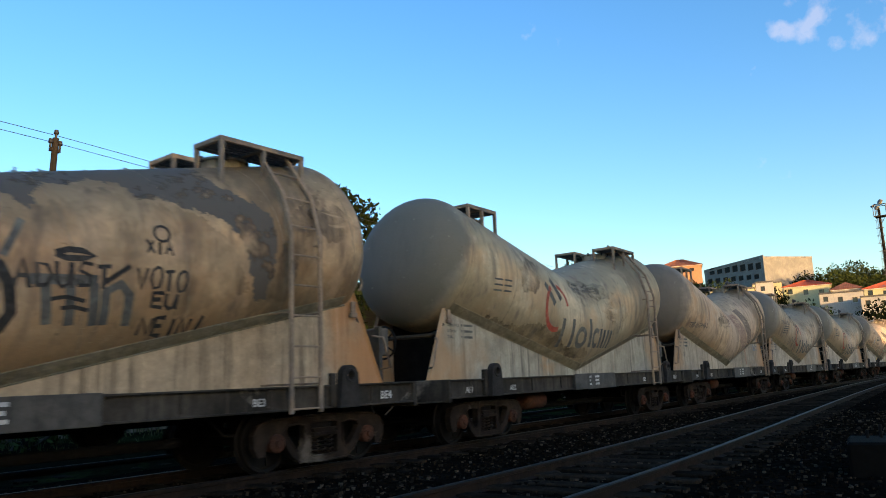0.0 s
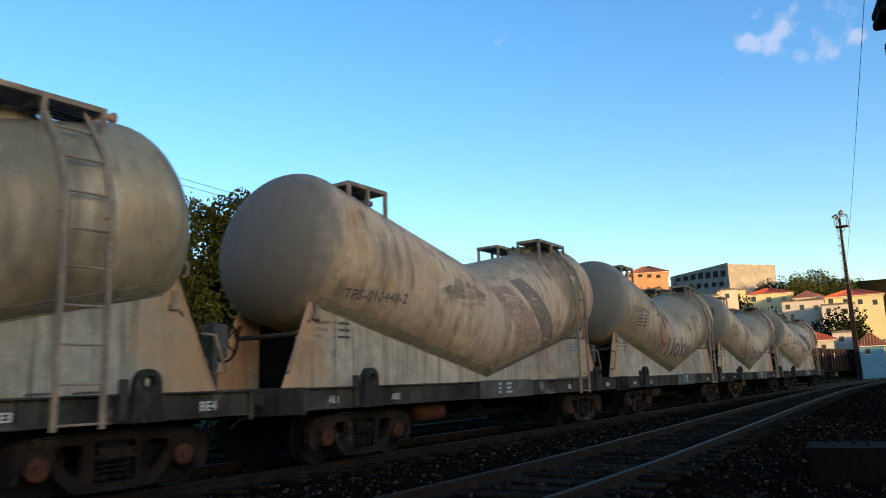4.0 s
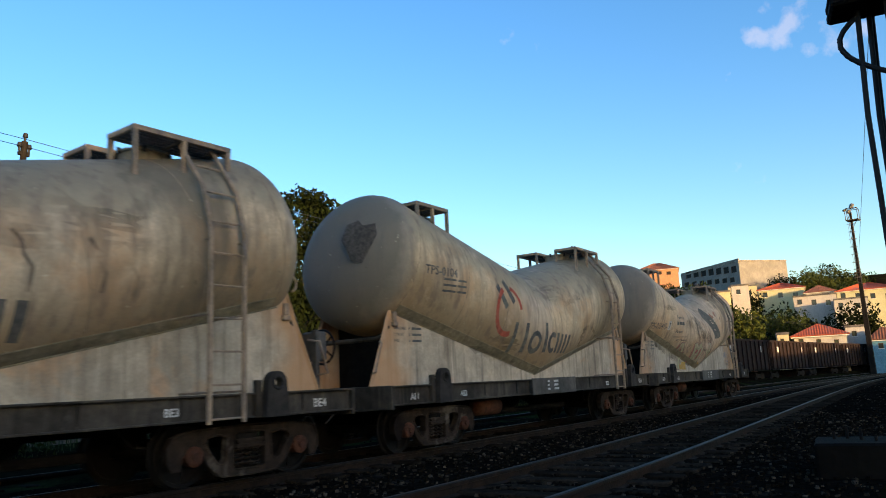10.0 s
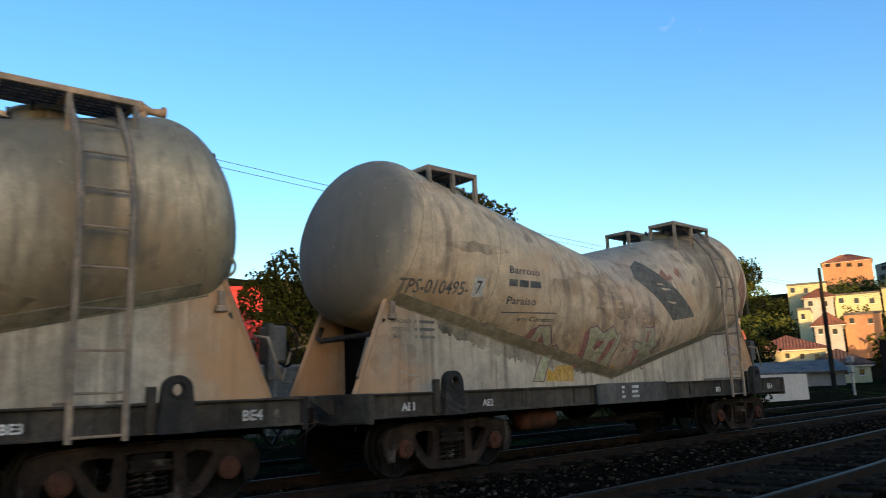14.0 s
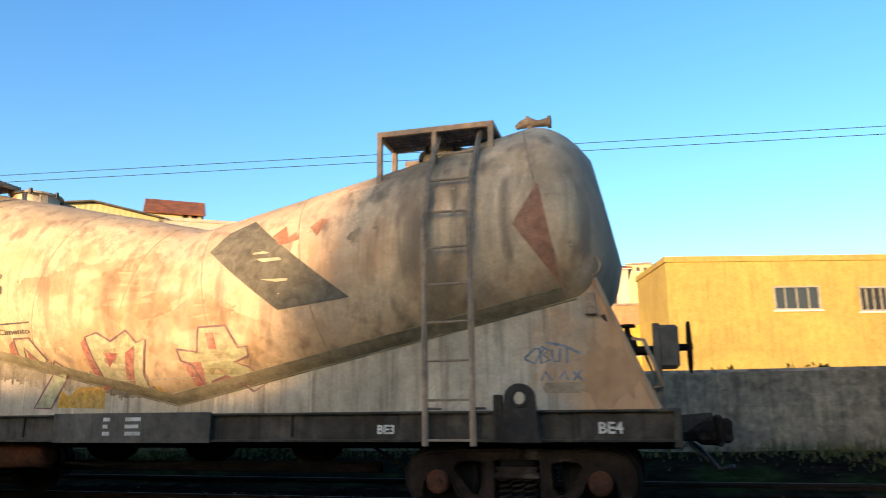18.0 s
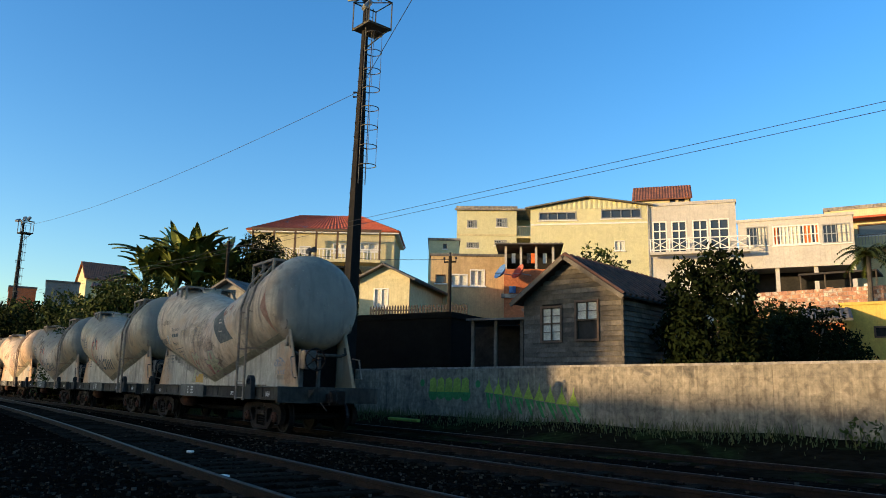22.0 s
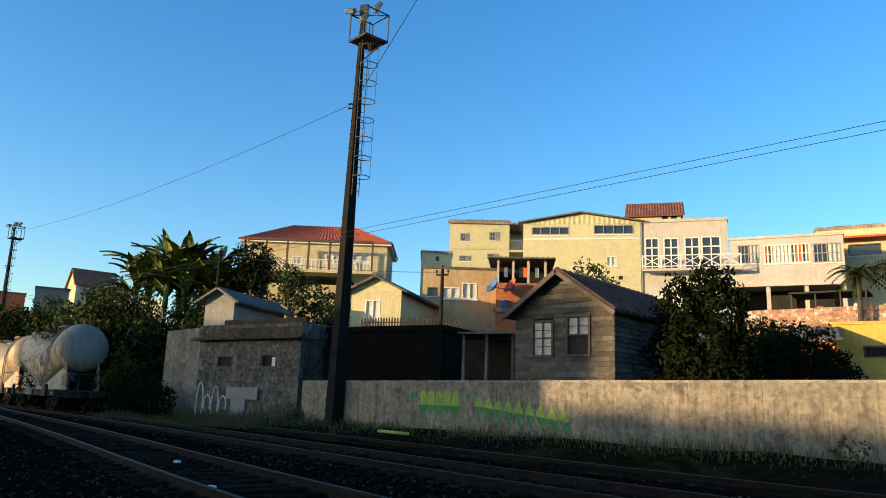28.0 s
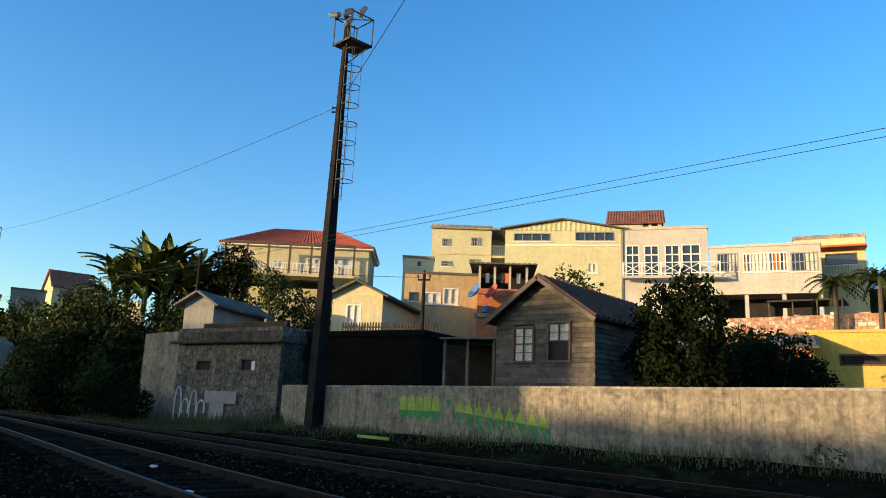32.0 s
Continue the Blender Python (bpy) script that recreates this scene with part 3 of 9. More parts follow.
def add_tube(bm, points, radius, sides=8, cap=True):
    """A round bar along points; radius is one number or one for each point."""
    pts = [Vector(p) for p in points]
    rad = radius if isinstance(radius, (list, tuple)) else [radius] * len(pts)
    rings = []
    ref = None
    for i, p in enumerate(pts):
        d = (pts[min(i + 1, len(pts) - 1)] - pts[max(i - 1, 0)]).normalized()
        if ref is None:
            ref = Vector((0, 0, 1)) if abs(d.z) < 0.9 else Vector((1, 0, 0))
        a = d.cross(ref).normalized()
        b = d.cross(a)
        ref = ref if abs(d.dot(ref)) < 0.95 else a
        rings.append([bm.verts.new(p + rad[i] * (math.cos(k * math.tau / sides) * a + math.sin(k * math.tau / sides) * b)) for k in range(sides)])
    for r0, r1 in zip(rings, rings[1:]):
        for k in range(sides):
            bm.faces.new((r0[k], r0[(k + 1) % sides], r1[(k + 1) % sides], r1[k]))
    if cap:
        bm.faces.new(rings[0][::-1])
        bm.faces.new(rings[-1])


def tube(points, radius, sides=8):
    bm = bmesh.new()
    add_tube(bm, points, radius, sides)
    return bm


def ring_points(c, r, axis="y", n=20, a0=0.0, a1=math.tau):
    out = []
    for k in range(n + 1):
        a = a0 + (a1 - a0) * k / n
        u, v = r * math.cos(a), r * math.sin(a)
        out.append(Vector(c) + Vector({"y": (u, 0, v), "x": (0, u, v), "z": (u, v, 0)}[axis]))
    return out


def add_prism(bm, outline, y0, y1):
    """An outline in x and z, pushed from y0 to y1."""
    a = [bm.verts.new((x, y0, z)) for x, z in outline]
    b = [bm.verts.new((x, y1, z)) for x, z in outline]
    n = len(outline)
    bm.faces.new(a)
    bm.faces.new(b[::-1])
    for i in range(n):
        bm.faces.new((a[(i + 1) % n], a[i], b[i], b[(i + 1) % n]))


# ---------- the railway's line: slope of the tracks along x, all tracks run side by side ----------
LINE_X = np.array([-220, -70, -46.7, -23.4, -11.7, 0, 11.7, 23.4, 35, 46.7, 70, 105, 240.0])
LINE_M = np.array([-0.27, -0.27, -0.275, -0.315, -0.320, -0.262, -0.217, -0.190, -0.200, -0.222, -0.27, -0.34, -0.5])
GX = np.linspace(-220, 240, 9201)
GM = np.interp(GX, LINE_X, LINE_M)
GY = np.concatenate([[0], np.cumsum((GM[1:] + GM[:-1]) / 2 * np.diff(GX))])
GY = GY - np.interp(0, GX, GY) + 9.90
GS = np.concatenate([[0], np.cumsum(np.hypot(np.diff(GX), np.diff(GY)))])
GS = GS - np.interp(0, GX, GS)


def line_at(s, off=0.0):
    """Place and heading s metres along the train's track; off: metres to the camera's side."""
    x, y, m = np.interp(s, GS, GX), np.interp(s, GS, GY), np.interp(s, GS, GM)
    l = math.hypot(1, m)
    return float(x + m / l * off), float(y - off / l), math.atan(float(m))


# the near track bends on its own
NEAR_X = np.array([-220, -60, -28, -14, -8, 0, 8.5, 13, 24, 45, 75, 120, 240.0])
NEAR_M = np.array([-0.30, -0.31, -0.335, -0.365, -0.345, -0.27, -0.205, -0.16, -0.155, -0.175, -0.24, -0.32, -0.45])
NM = np.interp(GX, NEAR_X, NEAR_M)
NY = np.concatenate([[0], np.cumsum((NM[1:] + NM[:-1]) / 2 * np.diff(GX))])
NY = NY - np.interp(8.5, GX, NY) + 2.80
NS = np.concatenate([[0], np.cumsum(np.hypot(np.diff(GX), np.diff(NY)))])
NS = NS - np.interp(0, GX, NS)


def near_at(s, off=0.0):
    """Place and heading s metres along the near track."""
    x, y, m = np.interp(s, NS, GX), np.interp(s, NS, NY), np.interp(s, NS, NM)
    l = math.hypot(1, m)
    return float(x + m / l * off), float(y - off / l), math.atan(float(m))


# ---------- the cement tank wagons ----------
TILT, RAD, MID_Z, BARREL, DISH, REAR_DISH = radians(12.6), 1.36, 2.39, 5.16, 0.82, 0.80
FRONT = 5.30          # the leading half of the tank is a little longer
SKIRT_Y, HALF, BOGIE_X, PITCH = 0.82, 6.2, 4.48, 13.33


def tank_side(x, z, gap=0.006):
    """How far out the near side of tank and skirt lies at x, z."""
    n = -abs(x) * math.sin(TILT) + (z - MID_Z) * math.cos(TILT)
    inner = RAD * RAD - n * n
    y = math.sqrt(inner) if inner > 0 else 0.0
    if z < MID_Z + abs(x) * math.tan(TILT):
        y = max(y, SKIRT_Y + 0.008)
    return -(y + gap)


def tank_top(x):
    return MID_Z + abs(x) * math.tan(TILT) + RAD / math.cos(TILT)


def build_tank():
    bm = bmesh.new()
    seg = 56
    for sign in (1, -1):
        reach = BARREL - 0.14 if sign > 0 else FRONT
        rings = []
        steps = [0.0, 0.1, 0.25, 0.4, 0.55, 0.7, 0.85, 1.0]
        for u in steps:
            ring = []
            for k in range(seg):
                f = math.tau * k / seg
                c = RAD * math.cos(f)
                a0 = c * math.tan(TILT)
                a = a0 + (reach - a0) * u
                ring.append(bm.verts.new((sign * (a * math.cos(TILT) - c * math.sin(TILT)), RAD * math.sin(f), MID_Z + a * math.sin(TILT) + c * math.cos(TILT))))
            rings.append(ring)
        for j in range(1, 9):
            q = j / 9
            r = RAD * (1 - q ** 2.3) ** (1 / 2.3)
            a = reach + (DISH * math.sqrt(1 - (r / RAD) ** 2.3) if sign < 0 else REAR_DISH * math.sqrt(1 - (r / RAD) ** 2.0))
            ring = []
            for k in range(seg):
                f = math.tau * k / seg
                c = r * math.cos(f)
                ring.append(bm.verts.new((sign * (a * math.cos(TILT) - c * math.sin(TILT)), r * math.sin(f), MID_Z + a * math.sin(TILT) + c * math.cos(TILT))))
            rings.append(ring)
        for r0, r1 in zip(rings, rings[1:]):
            for k in range(seg):
                q = (r0[k], r1[k], r1[(k + 1) % seg], r0[(k + 1) % seg])
                bm.faces.new(q if sign > 0 else q[::-1])
        bm.faces.new(rings[-1] if sign < 0 else rings[-1][::-1])
    bmesh.ops.remove_doubles(bm, verts=bm.verts[:], dist=0.002)
    bmesh.ops.recalc_face_normals(bm, faces=bm.faces[:])
    return bm


def seam_ring(sign, a):
    bm = bmesh.new()
    pts = []
    for k in range(49):
        f = math.tau * k / 48
        c = (RAD - 0.004) * math.cos(f)
        pts.append((sign * (a * math.cos(TILT) - c * math.sin(TILT)), (RAD - 0.004) * math.sin(f), MID_Z + a * math.sin(TILT) + c * math.cos(TILT)))
    add_tube(bm, pts, 0.009, 5, cap=False)
    return bm


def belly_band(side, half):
    """A thin strip along the weld, from the sag to the high end, for grime and painted belly shade."""
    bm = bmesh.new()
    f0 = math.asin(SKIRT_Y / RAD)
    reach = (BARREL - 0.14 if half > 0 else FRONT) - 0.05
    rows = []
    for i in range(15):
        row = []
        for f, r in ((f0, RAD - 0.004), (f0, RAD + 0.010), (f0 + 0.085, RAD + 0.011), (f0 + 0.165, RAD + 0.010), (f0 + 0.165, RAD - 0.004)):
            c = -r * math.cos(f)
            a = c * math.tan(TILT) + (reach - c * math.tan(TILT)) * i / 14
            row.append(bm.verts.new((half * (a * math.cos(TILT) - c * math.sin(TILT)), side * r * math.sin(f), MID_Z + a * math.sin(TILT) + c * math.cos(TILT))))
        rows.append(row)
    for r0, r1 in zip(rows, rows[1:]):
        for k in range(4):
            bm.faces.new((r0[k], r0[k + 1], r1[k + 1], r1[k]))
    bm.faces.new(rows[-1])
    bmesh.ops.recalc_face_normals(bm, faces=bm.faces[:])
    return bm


def pierced_plate(bm, outline, holes, y0, y1):
    """A cast plate in x and z with openings, between two depths."""
    b = bmesh.new()
    loops = []
    for lp in (outline, *holes):
        vs = [b.verts.new((x, y0, z)) for x, z in lp]
        loops.append(vs)
        for k in range(len(vs)):
            b.edges.new((vs[k], vs[(k + 1) % len(vs)]))
    bmesh.ops.triangle_fill(b, use_beauty=True, use_dissolve=False, edges=b.edges[:])
    front = {v: bm.verts.new(v.co) for v in b.verts}
    back = {v: bm.verts.new((v.co.x, y1, v.co.z)) for v in b.verts}
    for f in b.faces:
        bm.faces.new([front[v] for v in f.verts])
        bm.faces.new([back[v] for v in reversed(f.verts)])
    for vs in loops:
        for k in range(len(vs)):
            a, c = vs[k], vs[(k + 1) % len(vs)]
            bm.faces.new((front[a], front[c], back[c], back[a]))
    b.free()
    bmesh.ops.recalc_face_normals(bm, faces=bm.faces[:])


def side_frame(bx, y, side):
    """Cast bogie side frame: arched top chord, two wedge windows, spring opening, axle jaws, with a raised rim."""
    half = [(0.0, 0.745), (0.62, 0.735), (1.02, 0.71), (1.20, 0.65), (1.28, 0.52), (1.27, 0.36), (1.20, 0.24), (1.10, 0.24), (1.08, 0.40), (1.00, 0.48), (0.84, 0.49), (0.74, 0.42), (0.69, 0.30), (0.60, 0.20), (0.46, 0.10), (0.0, 0.085)]
    out = [(bx + x, z) for x, z in half] + [(bx - x, z) for x, z in half[-2:0:-1]]
    win = [(0.37, 0.61), (0.52, 0.64), (0.68, 0.62), (0.73, 0.55), (0.66, 0.44), (0.52, 0.27), (0.44, 0.25), (0.38, 0.34)]
    mid = [(-0.27, 0.63), (-0.27, 0.19), (-0.20, 0.165), (0.20, 0.165), (0.27, 0.19), (0.27, 0.63), (0.20, 0.655), (-0.20, 0.655)]
    holes = [[(bx + x, z) for x, z in win], [(bx - x, z) for x, z in win[::-1]], [(bx + x, z) for x, z in mid]]
    bm = bmesh.new()
    pierced_plate(bm, out, holes, y - 0.06, y + 0.06)
    for lp in (out, *holes):
        add_tube(bm, [(x, y + side * 0.06, z) for x, z in lp + lp[:1]], 0.017, 5, cap=False)
    return bm


def skirt(side):
    bm = bmesh.new()
    out = [(-6.03, 1.17), (6.03, 1.17), (5.36, 2.72), (5.0, 2.93), (0, 1.95), (-5.0, 2.93), (-5.36, 2.72)]
    y = side * SKIRT_Y
    add_prism(bm, out, y - 0.008, y + 0.008)
    for s in (-1, 1):      # flange along the raked end
        add_tube(bm, [(s * 6.03, y, 1.17), (s * 5.36, y, 2.74)], 0.045, 4)
    return bm


def ladder_path(side):
    """From the sill up the tank's flank and over to the platform."""
    out = [(1.47, 0.80), (1.49, 3.30), (1.30, 3.95), (0.72, 4.70)]
    return [(side * y, z) for y, z in out]


def build_wagon():
    w = thing("cement_tank_wagon", "grey rust-streaked cement tank wagon with a sagging tank", "tank wagon", group="cement train")
    smooth(part("tank", build_tank(), M["tank"], w, "dusty grey tank with high domed ends"))
    for sign in (1, -1):
        for a in (0.62, 2.0, 3.6, (BARREL - 0.14 if sign > 0 else FRONT) - 0.02):
            smooth(part("weld_seam", seam_ring(sign, a), M["seam"], w))
        bm = bmesh.new()
        n0 = -math.sqrt(RAD * RAD - SKIRT_Y ** 2)
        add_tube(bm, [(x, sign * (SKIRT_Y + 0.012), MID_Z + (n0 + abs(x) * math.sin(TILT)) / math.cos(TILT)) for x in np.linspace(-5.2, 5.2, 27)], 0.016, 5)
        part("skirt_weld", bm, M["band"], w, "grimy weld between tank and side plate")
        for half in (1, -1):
            part("belly_band", belly_band(sign, half), M["band"], w, "olive grimy band with painted shade along the tank's belly")
        part("skirt_plate", skirt(sign), M["skirt"], w, "pale streaked side plate, rusty at the ends")
        # saddle under the domed end
        bm = bmesh.new()
        add_box(bm, sign * 5.0 - 0.06, sign * 5.0 + 0.06, -0.78, 0.78, 1.17, 2.45)
        part("end_saddle", bm, M["iron"], w)
    # frame
    for side in (-1, 1):
        bm = bmesh.new()
        y = side * 1.36
        add_box(bm, -HALF, HALF, y - 0.02, y + 0.02, 0.86, 1.15)
        for z in (0.84, 1.145):
            add_box(bm, -HALF, HALF, y - 0.10 - side * 0.02, y + 0.06 + side * 0.06, z, z + 0.028, 0.006)
        part("side_sill", bm, M["sill"], w, "black grimy side sill")
        bm = bmesh.new()
        add_box(bm, -1.36, 0.88, side * 1.47 - 0.012, side * 1.47 + 0.012, 0.83, 1.19, 0.005)
        for x in (-1.3, -0.75, -0.2, 0.3, 0.82):
            add_box(bm, x - 0.03, x + 0.03, min(side * 1.38, side * 1.46), max(side * 1.38, side * 1.46), 0.86, 1.14)
        part("sill_cover", bm, M["plate"], w, "bare grey cover plate")
        for x in (-5.5, -3.2, -1.9, 1.9, 3.2, 5.2):
            part("gusset", box(x - 0.012, x + 0.012, side * 1.02 if side > 0 else -1.4, 1.4 if side > 0 else side * 1.02, 0.9, 1.15), M["sill"], w)
        # jacking pads with a round eye
        for x in (-4.80, 4.60):
            bm = bmesh.new()
            rim = [(x - 0.21, 0.84), (x + 0.21, 0.84), (x + 0.165, 1.28)] + [(x + 0.165 * math.cos(radians(q)), 1.29 + 0.165 * math.sin(radians(q))) for q in range(15, 180, 15)] + [(x - 0.165, 1.28)]
            eye = [(x + 0.075 * math.cos(k * math.tau / 14), 1.30 + 0.075 * math.sin(k * math.tau / 14)) for k in range(14)]
            pierced_plate(bm, rim, [eye], side * 1.43, side * 1.55)
            add_tube(bm, ring_points((x, side * 1.555, 1.30), 0.085, "y", 18), 0.02, 6, cap=False)
            smooth(part("jacking_pad", bm, M["pad"], w, "black jacking bracket with a round eye"), False)
            part("pad_stay", box(x - 0.30, x - 0.20, min(side * 1.38, side * 1.46), max(side * 1.38, side * 1.46), 0.86, 1.34, 0.01), M["sill"], w)
        for x in (-5.36, 5.36):
            bm = bmesh.new()
            add_tube(bm, ring_points((x, side * 0.95, 2.80), 0.135, "y", 18, -1.2, 4.2), 0.020, 6)
            smooth(part("lifting_eye", bm, M["ladder"], w))
            bm = bmesh.new()
            add_box(bm, x - 0.07, x + 0.07, side * 0.87 - 0.035, side * 0.87 + 0.035, 2.24, 2.32, 0.01)
            add_box(bm, x - 0.05, x + 0.05, side * 0.87 - 0.02, side * 0.87 + 0.02, 2.32, 2.50, 0.008)
            part("lamp_bracket", bm, M["ladder"], w)
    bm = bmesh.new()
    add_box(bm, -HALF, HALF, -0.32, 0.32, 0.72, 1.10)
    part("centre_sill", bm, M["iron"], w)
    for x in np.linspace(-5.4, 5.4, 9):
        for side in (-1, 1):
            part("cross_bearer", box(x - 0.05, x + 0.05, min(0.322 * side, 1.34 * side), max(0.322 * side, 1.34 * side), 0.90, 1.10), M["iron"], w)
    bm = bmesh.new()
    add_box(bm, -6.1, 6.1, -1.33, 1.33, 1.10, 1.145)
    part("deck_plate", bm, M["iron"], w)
    for s in (-1, 1):
        bm = bmesh.new()
        add_box(bm, s * HALF - 0.04, s * HALF + 0.04, -1.44, 1.44, 0.78, 1.18, 0.012)
        part("headstock", bm, M["sill"], w)
        bm = bmesh.new()
        x = s * HALF
        add_box(bm, min(x, x + s * 0.30), max(x, x + s * 0.30), -0.11, 0.11, 0.80, 1.02, 0.02)
        add_tube(bm, [(x + s * 0.22, -0.02, 0.92), (x + s * 0.30, -0.02, 0.92), (x + s * 0.46, -0.03, 0.93)], [0.12, 0.17, 0.19], 10)
        add_box(bm, min(x + s * 0.46, x + s * 0.54), max(x + s * 0.46, x + s * 0.54), -0.26, 0.20, 0.74, 1.10, 0.03)
        add_box(bm, min(x + s * 0.52, x + s * 0.64), max(x + s * 0.52, x + s * 0.64), -0.26, -0.08, 0.78, 1.06, 0.04)
        part("coupler", bm, M["bogie"], w, "rusty knuckle coupler")
        bm = bmesh.new()
        add_prism(bm, [(x, 1.10), (x + s * 0.40, 1.13), (x + s * 0.40, 1.11), (x + s * 0.12, 0.92), (x, 0.90)][::s], -0.62, -0.58)
        part("corner_bracket", bm, M["sill"], w)
        part("uncoupling_lever", tube([(x + s * 0.06, -1.30, 0.80), (x + s * 0.10, -0.70, 0.78), (x + s * 0.12, -0.30, 0.80), (x + s * 0.34, -0.22, 0.60)], 0.016, 5), M["sill"], w)
        # pipe across the end, below the dome
        px = s * 5.62
        smooth(part("end_pipe", tube([(px - s * 0.14, -0.80, 2.24), (px - s * 0.05, -0.78, 2.08), (px, -0.62, 2.02), (px, 0.62, 2.02), (px - s * 0.05, 0.78, 2.08), (px - s * 0.14, 0.80, 2.24)], 0.042, 8), M["sill"], w, "grey pipe across the wagon's end"))
        bm = bmesh.new()
        add_tube(bm, [(x + s * 0.1, 0.35, 0.85), (x + s * 0.3, 0.35, 0.70), (x + s * 0.5, 0.3, 0.45), (x + s * 0.66, 0.2, 0.50)], 0.03, 7)
        smooth(part("brake_hose", bm, M["black"], w))
        # pull-up handle at the raked skirt edge
        for side in (-1, 1):
            bm = bmesh.new()
            add_tube(bm, [(s * 5.80, side * 0.86, 1.95), (s * 5.92, side * 1.0, 1.92), (s * 6.10, side * 1.0, 1.42), (s * 6.00, side * 0.86, 1.40)], 0.022, 6)
            smooth(part("grab_handle", bm, M["ladder"], w))
    # bogies
    for s in (-1, 1):
        bx = s * BOGIE_X
        bm = bmesh.new()
        add_box(bm, bx - 0.20, bx + 0.20, -1.05, 1.05, 0.42, 0.66, 0.03)
        add_box(bm, bx - 0.28, bx + 0.28, -0.35, 0.35, 0.60, 0.76, 0.03)
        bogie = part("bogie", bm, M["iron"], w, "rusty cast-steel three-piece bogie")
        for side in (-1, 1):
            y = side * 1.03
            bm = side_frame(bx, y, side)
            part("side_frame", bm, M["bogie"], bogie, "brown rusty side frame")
            bm = bmesh.new()
            add_box(bm, bx - 0.25, bx + 0.25, y - 0.10, y + 0.10, 0.44, 0.50, 0.012)
            add_prism(bm, [(bx - 0.24, 0.56), (bx + 0.24, 0.56), (bx + 0.15, 0.44), (bx - 0.15, 0.44)], y - 0.085, y + 0.085)
            part("bolster_end", bm, M["bogie"], bogie)
            for q in (-0.14, 0.0, 0.14):
                bm = bmesh.new()
                turns = [(bx + q + 0.06 * math.cos(k), y + 0.06 * math.sin(k), 0.20 + 0.24 * k / 25) for k in np.linspace(0, 25, 40)]
                add_tube(bm, turns, 0.016, 5)
                smooth(part("coil_spring", bm, M["bogie"], bogie))
            for q in (-0.9, 0.9):
                bm = bmesh.new()
                add_tube(bm, [(bx + q, y - side * 0.04, 0.40), (bx + q, y + side * 0.10, 0.40), (bx + q, y + side * 0.12, 0.40)], [0.13, 0.13, 0.10], 16)
                add_tube(bm, [(bx + q, y + side * 0.115, 0.40), (bx + q, y + side * 0.15, 0.40)], 0.055, 8)
                for k in range(3):
                    a = k * math.tau / 3 + 0.5
                    add_tube(bm, [(bx + q + 0.085 * math.cos(a), y + side * 0.11, 0.40 + 0.085 * math.sin(a)), (bx + q + 0.085 * math.cos(a), y + side * 0.135, 0.40 + 0.085 * math.sin(a))], 0.018, 6)
                part("axle_cap", bm, M["hub"], bogie, "rust-red axle cap")
        for q in (-0.9, 0.9):
            bm = bmesh.new()
            add_tube(bm, [(0, -1.1, 0), (0, 1.1, 0)], 0.075, 12)
            for side in (-1, 1):
                y = side * 0.80
                n = 36
                prof = [(0.10, -0.08), (0.16, -0.05), (0.36, -0.03), (0.37, -0.065), (0.415, -0.065), (0.42, 0.03), (0.45, 0.04), (0.45, 0.065), (0.37, 0.065), (0.35, 0.03), (0.10, 0.06)]
                rows = [[bm.verts.new((r * math.cos(k * math.tau / n), y - side * o, r * math.sin(k * math.tau / n))) for k in range(n)] for r, o in prof]
                for r0, r1 in zip(rows, rows[1:]):
                    for k in range(n):
                        bm.faces.new((r0[k], r0[(k + 1) % n], r1[(k + 1) % n], r1[k]))
                for k in range(4):      # balance marks on the web, so that the turning shows
                    a = k * math.tau / 4
                    add_box(bm, 0.2, 0.33, y + side * 0.045 - 0.012, y + side * 0.045 + 0.012, -0.02, 0.02, 0, Matrix.Rotation(a, 4, "Y"))
            bmesh.ops.recalc_face_normals(bm, faces=bm.faces[:])
            ws = part("wheelset", bm, M["wheel"], bogie, "worn steel wheelset, colour darkened for shade")
            ws.location = (bx + q, 0, 0.42)
    # platforms, hatches, ladders: the wagon looks the same from either side, turned round
    for s in (-1, 1):
        side = -s               # near side at the rear, far side at the front
        x0, x1 = (2.74, 4.28) if s > 0 else (-4.60, -3.50)
        z = 4.70
        for flank in (-1, 1):
            y0, y1 = (-0.90, -0.30) if flank < 0 else (0.30, 0.90)
            bm = bmesh.new()
            for y in (y0, y1):
                add_box(bm, x0, x1, y - 0.025, y + 0.025, z - 0.05, z + 0.02)
            for x in (x0 + 0.025, x1 - 0.025, (x0 + x1) / 2):
                add_box(bm, x - 0.025, x + 0.025, y0 + 0.026, y1 - 0.026, z - 0.048, z + 0.018)
            frame_ob = part("platform_frame", bm, M["ladder"], w, "rusty roof walkway frame")
            bm = bmesh.new()
            for x in np.arange(x0 + 0.09, x1 - 0.05, 0.085):
                add_box(bm, x - 0.017, x + 0.017, y0 + 0.03, y1 - 0.03, z - 0.020, z + 0.012)
            for y in np.arange(y0 + 0.09, y1 - 0.05, 0.105):
                add_box(bm, x0 + 0.03, x1 - 0.03, y - 0.020, y + 0.020, z - 0.026, z + 0.008)
            part("grating", bm, M["grate"], frame_ob, "dark steel grating")
            for x in (x0 + 0.04, (x0 + x1) / 2, x1 - 0.04):
                for y in (y0, y1):
                    zt = MID_Z + abs(x) * math.tan(TILT) + math.sqrt(RAD * RAD - y * y) / math.cos(TILT) - 0.05
                    if zt < z - 0.06:
                        part("platform_leg", box(x - 0.032, x + 0.032, y - 0.028, y + 0.028, zt, z - 0.052), M["ladder"], w)
        # manhole beside it
        xm, r = s * 3.45, 0.34
        zt = tank_top(xm)
